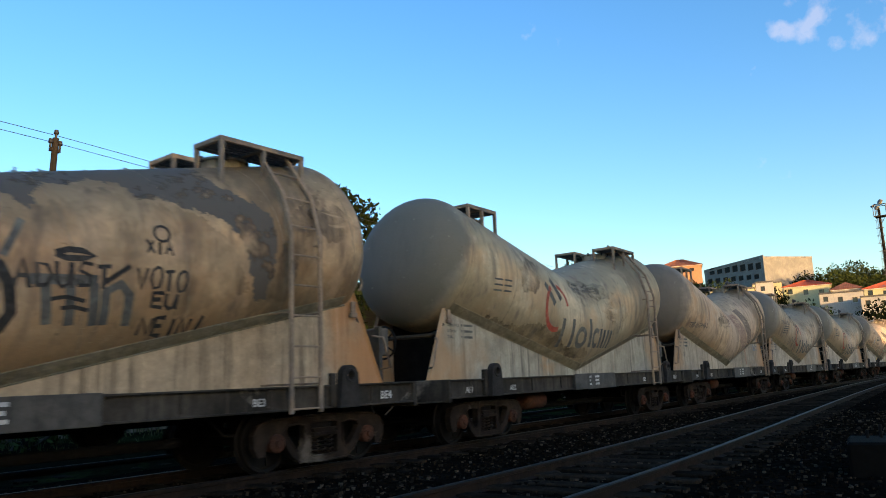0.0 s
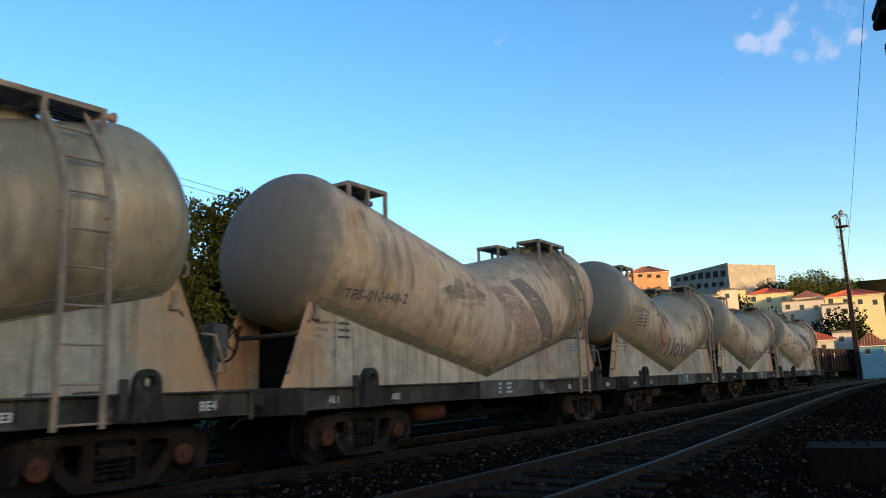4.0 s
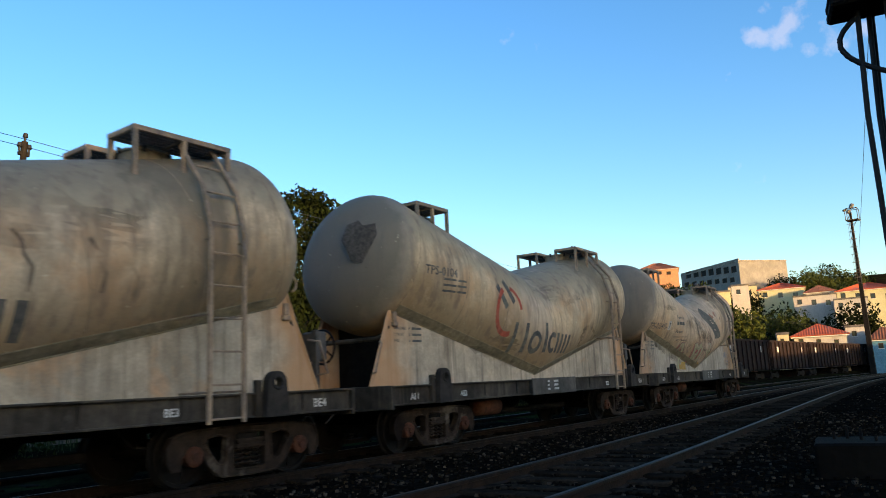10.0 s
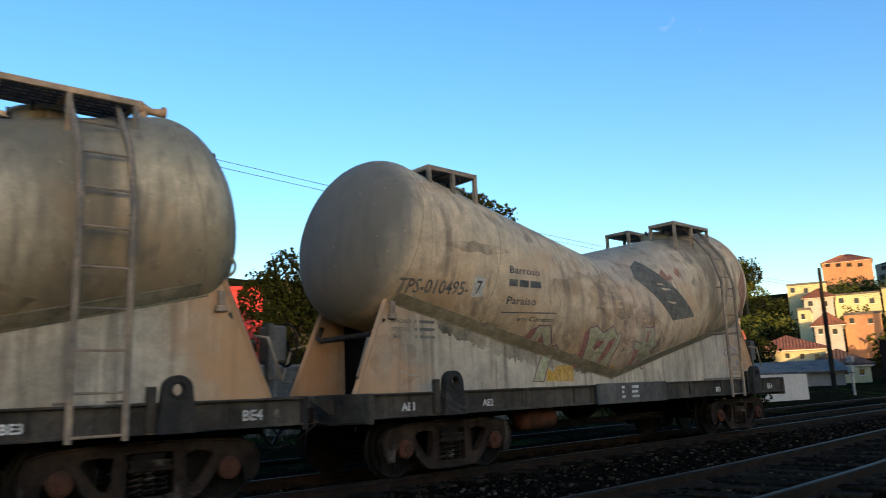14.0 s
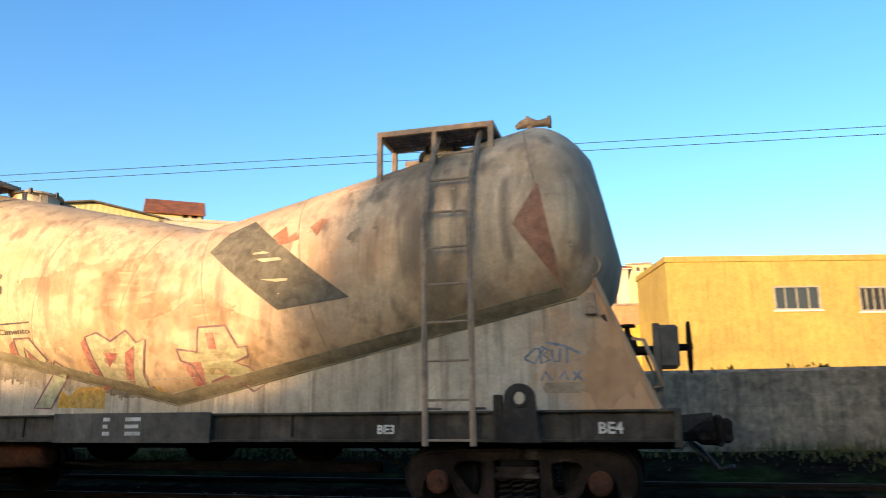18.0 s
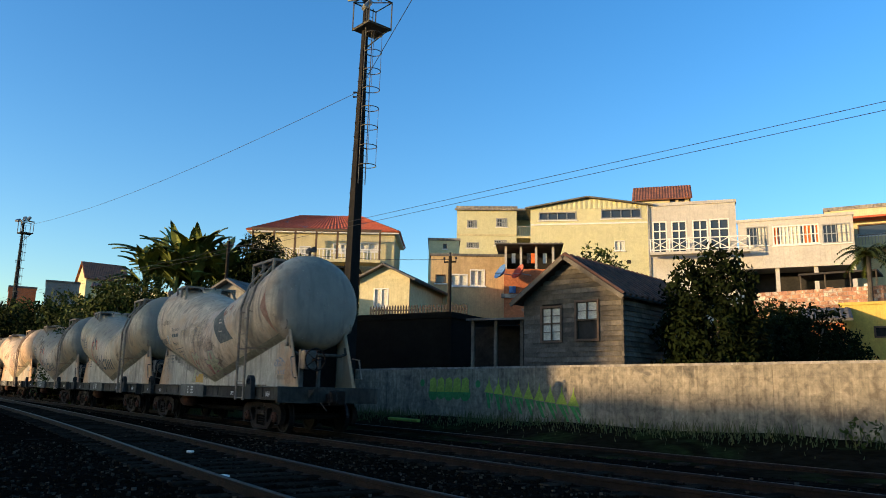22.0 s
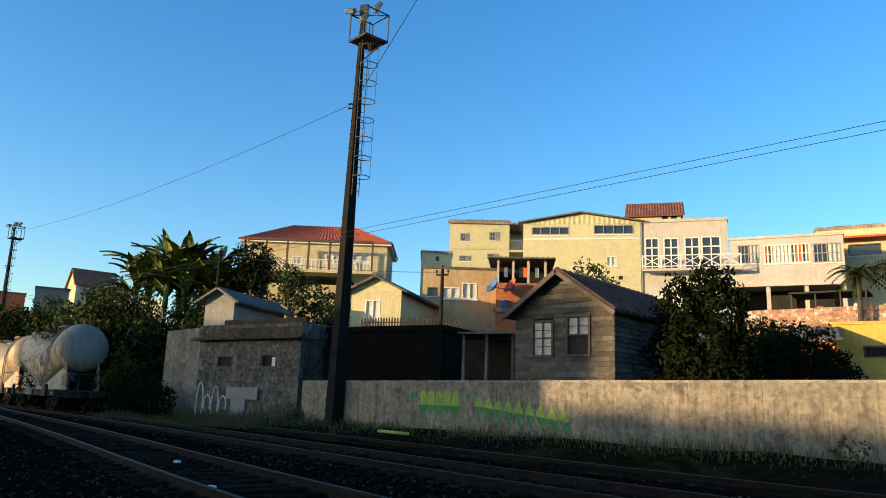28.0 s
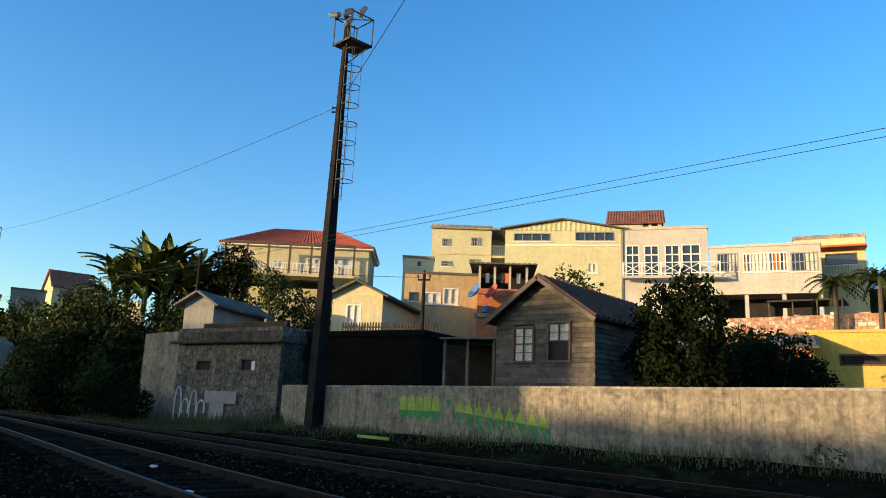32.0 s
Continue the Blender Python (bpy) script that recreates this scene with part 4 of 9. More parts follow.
        bm = bmesh.new()
        add_tube(bm, [(xm, 0.0, zt - 0.2), (xm, 0.0, zt + 0.06), (xm, 0.0, zt + 0.061), (xm, 0.0, zt + 0.09), (xm, 0.0, zt + 0.12)], [r, r, r + 0.05, r + 0.05, 0.12], 20)
        hatch = part("hatch", bm, M["skirt"], w, "round dusty filling hatch, clamped shut")
        for k in range(6):
            a = k * math.tau / 6
            c = (xm + (r + 0.05) * math.cos(a), (r + 0.05) * math.sin(a))
            part("clamp", box(c[0] - 0.02, c[0] + 0.02, c[1] - 0.02, c[1] + 0.02, zt + 0.03, zt + 0.12), M["grate"], hatch)
        if s > 0:
            bm = bmesh.new()
            zt = tank_top(4.75)
            add_tube(bm, [(4.62, 0, zt - 0.1), (4.62, 0, zt + 0.13)], 0.05, 10)
            add_tube(bm, [(4.42, 0, zt + 0.10), (4.50, 0, zt + 0.14), (4.60, 0, zt + 0.16), (4.72, 0, zt + 0.13), (4.86, 0, zt + 0.14)], [0.03, 0.06, 0.075, 0.045, 0.06], 10)
            add_tube(bm, [(4.855, 0, zt + 0.14), (4.90, 0, zt + 0.14)], 0.085, 10)
            add_tube(bm, [(4.58, 0, zt + 0.16), (4.58, 0, zt + 0.25)], 0.025, 8)
            part("relief_valve", bm, M["grate"], w, "small relief valve on a pipe")
        path = ladder_path(side)
        for x in (s * 3.54, s * 4.08):
            bm = bmesh.new()
            pts = [Vector((x, yy, zz)) for yy, zz in path]
            add_tube(bm, pts, 0.036, 6)
            part("ladder_rail", bm, M["ladder"], w, "rusty ladder rail, bent over the tank")
        zr = 0.86
        while zr < 4.5:
            yy = np.interp(zr, [p[1] for p in path], [p[0] for p in path])
            part("ladder_rung", tube([(s * 3.54, yy, zr), (s * 4.08, yy, zr)], 0.016, 6), M["ladder"], w)
            zr += 0.43
        # steps that hold the ladder off the tank
        for zz in (1.2, 2.2, 3.2):
            for x in (s * 3.54, s * 4.08):
                part("ladder_stay", tube([(x, side * 1.47, zz), (x, side * 0.83, zz)], 0.015, 5), M["ladder"], w)
    # hand brake at the rear end
    bm = bmesh.new()
    add_box(bm, 6.02, 6.10, -0.82, -0.70, 1.15, 2.12, 0.01)
    add_box(bm, 6.02, 6.10, -0.30, -0.22, 1.15, 1.95, 0.01)
    column = part("brake_column", bm, M["plate"], w)
    part("brake_box", box(6.06, 6.30, -0.80, -0.44, 1.62, 2.10, 0.03), M["plate"], column, "grey hand-brake gear box")
    bm = bmesh.new()
    add_tube(bm, ring_points((6.42, -0.55, 1.86), 0.28, "x", 24), 0.02, 6, cap=False)
    for k in range(5):
        a = k * math.tau / 5
        add_tube(bm, [(6.42, -0.55, 1.86), (6.42, -0.55 + 0.28 * math.cos(a), 1.86 + 0.28 * math.sin(a))], 0.014, 5)
    add_tube(bm, [(6.25, -0.55, 1.86), (6.46, -0.55, 1.86)], 0.04, 8)
    smooth(part("brake_wheel", bm, M["iron"], column, "spoked hand-brake wheel"))
    # valve and stub pipe under the rear dome
    bm = bmesh.new()
    add_tube(bm, [(5.74, -0.45, 1.70), (5.74, -0.45, 1.86), (5.74, -0.45, 1.98), (5.74, -0.45, 2.04), (5.74, -0.45, 2.14)], [0.06, 0.12, 0.10, 0.04, 0.03], 10)
    add_tube(bm, [(5.74, -0.45, 2.12), (5.74, -0.45, 2.15)], 0.10, 8)
    add_tube(bm, [(5.80, -0.45, 1.84), (6.02, -0.45, 1.84)], 0.055, 8)
    smooth(part("air_valve", bm, M["bogie"], w, "rusty valve with a stub pipe"))
    # discharge gear under the middle
    for x in (-1.6, 0.0, 1.6):
        bm = bmesh.new()
        add_tube(bm, [(x, 0, 1.05), (x, 0, 0.62), (x, 0, 0.48)], [0.55, 0.30, 0.12], 14)
        part("discharge_cone", bm, M["iron"], w)
    part("discharge_pipe", tube([(-2.6, -0.25, 0.48), (2.6, -0.25, 0.48)], 0.07, 8), M["iron"], w)
    bm = bmesh.new()
    add_tube(bm, [(-2.75, -0.85, 0.66), (-2.7, -0.85, 0.66), (-1.95, -0.85, 0.66), (-1.9, -0.85, 0.66)], [0.12, 0.19, 0.19, 0.12], 14)
    smooth(part("air_reservoir", bm, M["hub"], w, "dull red air reservoir"))
    for x in (-2.4, 2.5):
        part("brake_rod", tube([(x, -0.9, 0.9), (x + 0.5, -0.7, 0.55), (x + 1.2, -0.7, 0.5)], 0.02, 5), M["iron"], w)
    return w


# ---------- writing and paint on the near side ----------


def drape(bm, gap=0.006, bend=True):
    """Cuts a flat patch in x and z into strips and lays it on the wagon's near side."""
    if bend:
        for z in np.arange(1.2, 4.9, 0.09):
            bmesh.ops.bisect_plane(bm, geom=bm.verts[:] + bm.edges[:] + bm.faces[:], plane_co=(0, 0, z), plane_no=(0, 0, 1))
        for x in (-4, -3, -2, -1, 0, 1, 2, 3, 4):
            bmesh.ops.bisect_plane(bm, geom=bm.verts[:] + bm.edges[:] + bm.faces[:], plane_co=(x, 0, 0), plane_no=(1, 0, 0))
    for v in bm.verts:
        v.co.y = tank_side(v.co.x, v.co.z, gap)
    return bm


def lettering(text, height, width=None, bold=0.0):
    cu = bpy.data.curves.new("lettering", "FONT")
    cu.body, cu.size, cu.resolution_u = text, height * 1.38, 2
    cu.offset = bold
    ob = bpy.data.objects.new("lettering", cu)
    scene.collection.objects.link(ob)
    bpy.context.view_layer.update()
    me = bpy.data.meshes.new_from_object(ob.evaluated_get(bpy.context.evaluated_depsgraph_get()))
    bpy.data.objects.remove(ob)
    bm = bmesh.new()
    bm.from_mesh(me)
    bpy.data.meshes.remove(me)
    w = max(v.co.x for v in bm.verts) or 1.0
    k = (width / w) if width else 1.0
    for v in bm.verts:
        v.co = Vector((v.co.x * k, 0, v.co.y))
    return bm


def write(wagon, text, x, z, height, width, material, name="lettering", bold=0.0, slope=0.0, flat_y=None, label=""):
    bm = lettering(text, height, width, bold)
    for v in bm.verts:
        v.co = Vector((v.co.x + x, 0, v.co.z + z + v.co.x * slope))
    if flat_y is None:
        drape(bm)
    else:
        for v in bm.verts:
            v.co.y = flat_y
    return part(name, bm, material, wagon, label)


def patch(wagon, outline, material, name="paint_patch", gap=0.005, label=""):
    bm = bmesh.new()
    bm.faces.new([bm.verts.new((x, 0, z)) for x, z in outline])
    if bm.faces[:][0].normal.length == 0:
        bm.normal_update()
    drape(bm, gap)
    return part(name, bm, material, wagon, label)


def stroke(wagon, points, width, material, name="spray_line", gap=0.007):
    """A painted line of some width along points in x, z."""
    bm = bmesh.new()
    p = [Vector((a, 0, b)) for a, b in points]
    left, right = [], []
    for i, q in enumerate(p):
        d = (p[min(i + 1, len(p) - 1)] - p[max(i - 1, 0)]).normalized()
        n = Vector((-d.z, 0, d.x)) * width / 2
        left.append(bm.verts.new(q + n))
        right.append(bm.verts.new(q - n))
    for i in range(len(p) - 1):
        bm.faces.new((left[i], left[i + 1], right[i + 1], right[i]))
    drape(bm, gap)
    return part(name, bm, material, wagon)


def arc(cx, cz, r, a0, a1, n=14):
    return [(cx + r * math.cos(radians(a0 + (a1 - a0) * k / n)), cz + r * math.sin(radians(a0 + (a1 - a0) * k / n))) for k in range(n + 1)]


def bars(wagon, x, z, widths, height, gap, material, name="marking_bar", slope=0.0):
    """Plain bars in place of writing that cannot be told."""
    u = x
    for wd in widths:
        h = height
        patch(wagon, [(u, z + (u - x) * slope), (u + wd, z + (u - x) * slope), (u + wd, z + h + (u - x) * slope), (u, z + h + (u - x) * slope)], material, name, 0.007)
        u += wd + gap


def company_mark(wagon, x=-1.75, z=2.70):
    """A red open ring with two slanted dark bars, and a row of dark bars and rings beside it."""
    stroke(wagon, arc(x, z, 0.50, 118, 285, 20), 0.11, M["redink"], "red_ring")
    stroke(wagon, arc(x, z, 0.50, 5, 80, 9), 0.10, M["redink"], "red_ring")
    for dx, dz in ((-0.20, 0.0), (0.12, 0.12)):
        stroke(wagon, [(x + dx - 0.28, z + dz + 0.52), (x + dx + 0.08, z + dz + 0.06)], 0.15, M["slate"], "dark_bar")
    low, t = z - 0.88, 0.13
    u = x + 0.28

    def bar(a, h):
        patch(wagon, [(a, low), (a + t, low), (a + t, low + h), (a, low + h)], M["slate"], "dark_block", 0.007)

    bar(u, 0.64)
    bar(u + 0.47, 0.64)
    stroke(wagon, arc(u + 0.97, low + 0.225, 0.20, 0, 360, 20), 0.115, M["slate"], "dark_ring")
    bar(u + 1.36, 0.68)
    stroke(wagon, arc(u + 1.78, low + 0.225, 0.19, 50, 310, 16), 0.11, M["slate"], "dark_ring")
    bar(u + 2.00, 0.46)
    for k in range(3):
        bar(u + 2.24 + 0.235 * k, 0.44)


def sill_marks(wagon, texts):
    for text, x, h in texts:
        write(wagon, text, x, 0.93, h, None, M["white"], "stencil", 0.004, 0, -1.395)


first = build_wagon()
WAGONS = [first] + [copy_thing(first, Matrix.Identity(4)) for _ in range(8)]     # from the head of the train to its tail
for wgn in WAGONS:
    sill_marks(wgn, (("BE4", 5.40, 0.12), ("BE3", 2.95, 0.10), ("AE2", -4.10, 0.10), ("AE1", -5.66, 0.11)))
    for r in range(3):
        for x, wd in ((-0.62, 0.10), (-0.30, 0.22)):
            part("stencil_bar", box(x, x + wd - 0.03 * (r % 2), -1.486, -1.483, 0.92 + 0.085 * r, 0.965 + 0.085 * r), M["white"], wgn)
    for r, word in enumerate(("CAPACIDADE", "LOTACAO", "TARA")):
        write(wgn, word, -5.36, 2.19 - 0.115 * r, 0.055, (0.38, 0.30, 0.17)[r], M["slate"], "data_line", 0.002)
        bars(wgn, -4.90, 2.195 - 0.115 * r, (0.03, 0.30), 0.045, 0.06, M["slate"], "data_line")
for wgn, lab in zip(WAGONS[3:], ("beige and grey cement tank wagon covered in black scrawled graffiti", "grey cement tank wagon with a red ring mark, mossy stains",
                                 "brown-stained cement tank wagon with faded dark and rust chevrons", "pale cement tank wagon with large red ring mark, sooty top",
                                 "grey cement tank wagon with dark patch on its domed end", "last cement tank wagon, rust-stained, with chevron and coloured graffiti")):
    tagged(wgn, lab)
W0, W1, W2, W3, W4, W5 = WAGONS[3:]
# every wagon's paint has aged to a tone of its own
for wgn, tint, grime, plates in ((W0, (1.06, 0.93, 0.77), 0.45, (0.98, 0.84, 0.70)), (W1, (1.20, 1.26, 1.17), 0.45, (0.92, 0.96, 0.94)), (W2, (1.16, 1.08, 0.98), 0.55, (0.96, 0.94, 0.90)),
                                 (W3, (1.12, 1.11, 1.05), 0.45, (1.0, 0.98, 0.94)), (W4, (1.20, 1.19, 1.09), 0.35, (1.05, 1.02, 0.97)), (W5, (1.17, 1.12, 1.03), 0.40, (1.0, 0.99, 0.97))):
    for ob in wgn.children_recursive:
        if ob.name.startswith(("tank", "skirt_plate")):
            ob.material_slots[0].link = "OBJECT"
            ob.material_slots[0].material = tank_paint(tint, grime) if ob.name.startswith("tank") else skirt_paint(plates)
# graffiti wagon
STROKES = {
    "V": [[(0, 1), (0.45, 0), (1, 1.05)]], "O": [[(0.5, 1), (0.1, 0.8), (0, 0.4), (0.3, 0), (0.8, 0.1), (1, 0.55), (0.8, 0.95), (0.45, 1)]],
    "T": [[(0, 1), (1, 1.08)], [(0.5, 1.02), (0.55, 0)]], "E": [[(0.95, 1), (0.1, 0.95), (0.1, 0.05), (1, 0)], [(0.1, 0.5), (0.8, 0.55)]],
    "U": [[(0, 1), (0.05, 0.25), (0.4, 0), (0.8, 0.15), (0.95, 1)], [(0.95, 1), (1.02, 0)]], "N": [[(0, 0), (0.1, 1), (0.85, 0.05), (1, 1)]],
    "I": [[(0.5, 1), (0.5, 0)]], "!": [[(0.75, 1.35), (0.45, 0.35)], [(0.40, 0.12), (0.36, -0.05)]], "X": [[(0, 1), (1, 0)], [(0.9, 1), (0.05, 0.0)]],
    "A": [[(0, 0), (0.5, 1.05), (1, -0.05)], [(0.2, 0.4), (0.85, 0.42)]], "D": [[(0.15, 0), (0.1, 1), (0.7, 0.95), (1, 0.5), (0.7, 0.05), (0.0, 0)]],
    "S": [[(1, 0.95), (0.3, 1), (0.1, 0.65), (0.85, 0.45), (0.8, 0.05), (0, 0)]]}


def scrawl(wagon, word, x, z, width, height, line, material, seed, rise=0.0):
    """Words sprayed by hand, each stroke a line of paint."""
    rnd = random.Random(seed)
    step = width / len(word)
    for i, ch in enumerate(word):
        u, w, h = x + i * step + rnd.uniform(-0.01, 0.01), step * rnd.uniform(0.72, 0.85), height * rnd.uniform(0.92, 1.12)
        v = z + rise * i * step + rnd.uniform(-0.015, 0.015)
        for ln in STROKES[ch]:
            stroke(wagon, [(u + a * w, v + c * h) for a, c in ln], line * rnd.uniform(0.85, 1.15), material, "graffiti")


scrawl(W0, "XIA", 1.43, 2.82, 0.36, 0.16, 0.034, M["spray"], 3)
stroke(W0, arc(1.63, 3.08, 0.1, 20, 380, 14), 0.035, M["spray"], "graffiti")
scrawl(W0, "VOTO", 1.32, 2.39, 0.70, 0.24, 0.042, M["spray"], 4)
scrawl(W0, "EU", 1.53, 2.17, 0.42, 0.16, 0.045, M["spray"], 5)
scrawl(W0, "NEIN!", 1.46, 1.86, 0.98, 0.20, 0.05, M["spray"], 6, 0.01)
scrawl(W0, "ADUST", -0.05, 2.33, 1.08, 0.26, 0.05, M["spray"], 7, 0.03)
stroke(W0, [(0.36, 2.71), (0.5, 2.76), (0.66, 2.76), (0.78, 2.71), (0.66, 2.67), (0.48, 2.66), (0.36, 2.70)], 0.07, M["spray"], "graffiti")
stroke(W0, [(0.92, 2.42), (1.22, 2.64)], 0.06, M["spray"], "graffiti")
stroke(W0, [(0.34, 2.20), (0.50, 2.235), (0.72, 2.20)], 0.045, M["spray"], "graffiti")
stroke(W0, [(0.46, 2.11), (0.60, 2.13), (0.77, 2.10)], 0.045, M["spray"], "graffiti")
for ln in ([(0.26, 2.40), (0.33, 1.93)], [(0.53, 2.40), (0.58, 1.93)], [(0.80, 2.40), (0.86, 1.94)], [(0.98, 1.95), (0.95, 2.32), (1.12, 2.42), (1.24, 2.30), (1.27, 1.95)], [(0.10, 2.40), (0.84, 2.44)]):
    stroke(W0, ln, 0.115, M["slate"], "graffiti", 0.005)
patch(W0, [(-1.55, 2.45), (-0.9, 2.62), (-0.41, 2.58), (-0.22, 2.36), (-0.16, 2.06), (-0.24, 1.92), (-0.5, 1.84), (-1.2, 1.86), (-1.6, 2.05)], M["palepaint"], "graffiti", 0.004)
stroke(W0, [(-1.7, 2.4), (-1.0, 2.68), (-0.41, 2.64), (-0.20, 2.52), (-0.10, 2.34), (-0.05, 2.04), (-0.13, 1.88), (-0.32, 1.78), (-1.0, 1.76), (-1.7, 2.0)], 0.12, M["spray"], "graffiti", 0.006)
stroke(W0, [(-0.17, 2.62), (-0.05, 2.86), (0.05, 3.06)], 0.08, M["slate"], "graffiti", 0.006)
company_mark(W1)
for r in range(3):
    bars(W1, -4.37, 3.12 - 0.11 * r, (0.30, 0.28), 0.035, 0.06, M["slate"], "data_line")
write(W2, "TPS-010440-2", -4.95, 2.60, 0.17, 1.52, M["ink"], "wagon_number", 0.004)
patch(W2, [(0.75, 3.42), (1.35, 3.55), (2.97, 2.04), (2.35, 1.95), (1.45, 2.63)], M["fadedbrown"], "chevron")
patch(W2, [(-0.35, 3.15), (0.55, 3.30), (1.95, 2.05), (1.2, 1.85), (0.55, 2.30)], M["fadedrust"], "chevron")
stroke(W2, [(2.9, 2.6), (3.1, 1.3)], 0.22, M["fadedrust"], "rust_run")
write(W2, "bSC", 4.4, 1.9, 0.22, 0.7, M["blueink"], "graffiti", 0.012)
company_mark(W3)
write(W3, "TPS-010496-3", -4.99, 3.16, 0.19, 1.52, M["ink"], "wagon_number", 0.004)
for r in range(4):
    bars(W3, -4.45, 3.06 - 0.105 * r, (0.42, 0.26), 0.04, 0.05, M["slate"], "data_line")
for k in range(3):
    stroke(W3, [(-3.3 + 0.5 * k, 2.55), (-3.1 + 0.5 * k, 2.20), (-2.85 + 0.5 * k, 2.6)], 0.045, M["slate"], "graffiti")
stroke(W3, [(-2.35, 2.35), (-2.15, 2.05), (-2.05, 1.75)], 0.06, M["ink"], "graffiti")
for k in range(6):
    u = 0.30 + 0.42 * k
    stroke(W3, [(u, 3.02), (u + 0.10, 2.90), (u + 0.12, 2.76), (u + 0.22, 2.62), (u + 0.20, 2.45 - 0.05 * (k % 3))], 0.05, M["crust"], "rust_run", 0.004)
company_mark(W4, -1.92, 2.66)
for r in range(3):
    bars(W4, -4.4, 3.12 - 0.11 * r, (0.42, 0.30), 0.04, 0.05, M["slate"], "data_line")
write(W4, "TPS-0104", -4.99, 3.20, 0.17, 1.05, M["ink"], "wagon_number", 0.004)


def dome_patch(wagon, cy, cz, outline, material, name, label=""):
    """A paint scar on the leading domed end, laid 6 mm off the dome."""
    bm = bmesh.new()
    hub = bm.verts.new((0, cy, cz))
    rings = []
    for q in (0.35, 0.7, 1.0):
        rings.append([bm.verts.new((0, cy + q * a, cz + q * b)) for a, b in outline])
    n = len(outline)
    for k in range(n):
        bm.faces.new((hub, rings[0][k], rings[0][(k + 1) % n]))
        for r0, r1 in zip(rings, rings[1:]):
            bm.faces.new((r0[k], r1[k], r1[(k + 1) % n], r0[(k + 1) % n]))
    for v in bm.verts:
        r = min(0.999, math.hypot(v.co.y, v.co.z) / RAD)
        a = FRONT + DISH * math.sqrt(1 - r ** 2.3) + 0.012
        c = v.co.z
        v.co = Vector((-(a * math.cos(TILT) - c * math.sin(TILT)), v.co.y, MID_Z + a * math.sin(TILT) + c * math.cos(TILT)))
    return part(name, bm, material, wagon, label)


dome_patch(W4, -0.50, 0.10, [(-0.36, 0.10), (-0.28, 0.34), (-0.06, 0.30), (0.06, 0.42), (0.30, 0.34), (0.36, 0.04), (0.22, -0.14), (0.08, -0.40), (-0.14, -0.44), (-0.26, -0.20)], M["scar"], "dark_scar", "dark bare patch on the domed end")
# last wagon
write(W5, "TPS-010495-", -5.40, 2.62, 0.20, 1.28, M["ink"], "wagon_number", 0.005)
patch(W5, [(-4.04, 2.60), (-3.82, 2.60), (-3.82, 2.90), (-4.04, 2.90)], M["white"], "number_panel", 0.004)
write(W5, "7", -3.99, 2.65, 0.20, 0.12, M["ink"], "wagon_number", 0.006)
write(W5, "Barroso", -3.31, 3.01, 0.12, 0.76, M["slate"], "plant_name", 0.003)
bars(W5, -3.30, 2.80, (0.20, 0.22, 0.26), 0.11, 0.04, M["slate"], "brand_bar")
write(W5, "Paraíso", -3.30, 2.52, 0.12, 0.68, M["slate"], "plant_name", 0.003)
stroke(W5, [(-3.33, 2.385), (-2.09, 2.405)], 0.02, M["slate"], "rule")
write(W5, "em Cimento", -2.95, 2.26, 0.075, 0.84, M["slate"], "plant_name", 0.002)
patch(W5, [(0.55, 3.22), (0.72, 3.50), (1.05, 3.66), (2.55, 2.52), (1.62, 2.40)], M["chevron"], "chevron")
patch(W5, [(4.55, 3.26), (4.86, 3.74), (4.95, 3.25), (5.05, 2.57)], M["redtri"], "red_triangle")
blotch_at = (((1.46, 3.36), (1.62, 3.50), (1.70, 3.32), (1.80, 3.40), (1.86, 3.28), (1.60, 3.22)), ((1.98, 3.44), (2.10, 3.30), (2.22, 3.52), (2.12, 3.56)))
for out in blotch_at:
    patch(W5, out, M["redtri"], "graffiti", 0.006)


def bubble(fill, shades, line=0.028):
    """A bubble letter: pale green body, wine shadows, purple outline."""
    patch(W5, fill, M["mint"], "graffiti", 0.006)
    for q in shades:
        patch(W5, q, M["pink"], "graffiti", 0.009)
    stroke(W5, list(fill) + [fill[0]], line, M["purple"], "graffiti", 0.011)


bubble([(-2.49, 1.93), (-2.44, 2.20), (-2.16, 2.20), (-1.97, 1.91), (-2.09, 1.84), (-2.31, 2.08), (-2.39, 1.89)],
       [[(-2.63, 1.96), (-2.58, 2.13), (-2.45, 2.18), (-2.51, 1.92)], [(-2.30, 1.93), (-2.29, 2.06), (-2.09, 1.84), (-1.89, 1.89), (-2.00, 1.76), (-2.12, 1.76)]])
bubble([(-1.98, 1.78), (-1.84, 1.89), (-1.70, 1.79), (-1.80, 1.63), (-2.00, 1.26), (-2.28, 1.27), (-2.12, 1.55)], [])
bubble([(-1.06, 1.62), (-1.18, 2.17), (-0.98, 2.22), (-0.77, 2.10), (-0.52, 2.23), (-0.37, 2.07), (-0.22, 2.11), (-0.29, 1.83), (-0.35, 1.67), (-0.33, 1.46), (-0.60, 1.55), (-0.71, 1.50)],
       [[(-1.17, 1.50), (-1.27, 2.10), (-1.18, 2.16), (-1.06, 1.50)], [(-0.90, 1.96), (-0.68, 1.95), (-0.89, 1.77)], [(-0.40, 2.04), (-0.48, 1.77), (-0.55, 1.55), (-0.67, 1.62), (-0.56, 1.95)]])
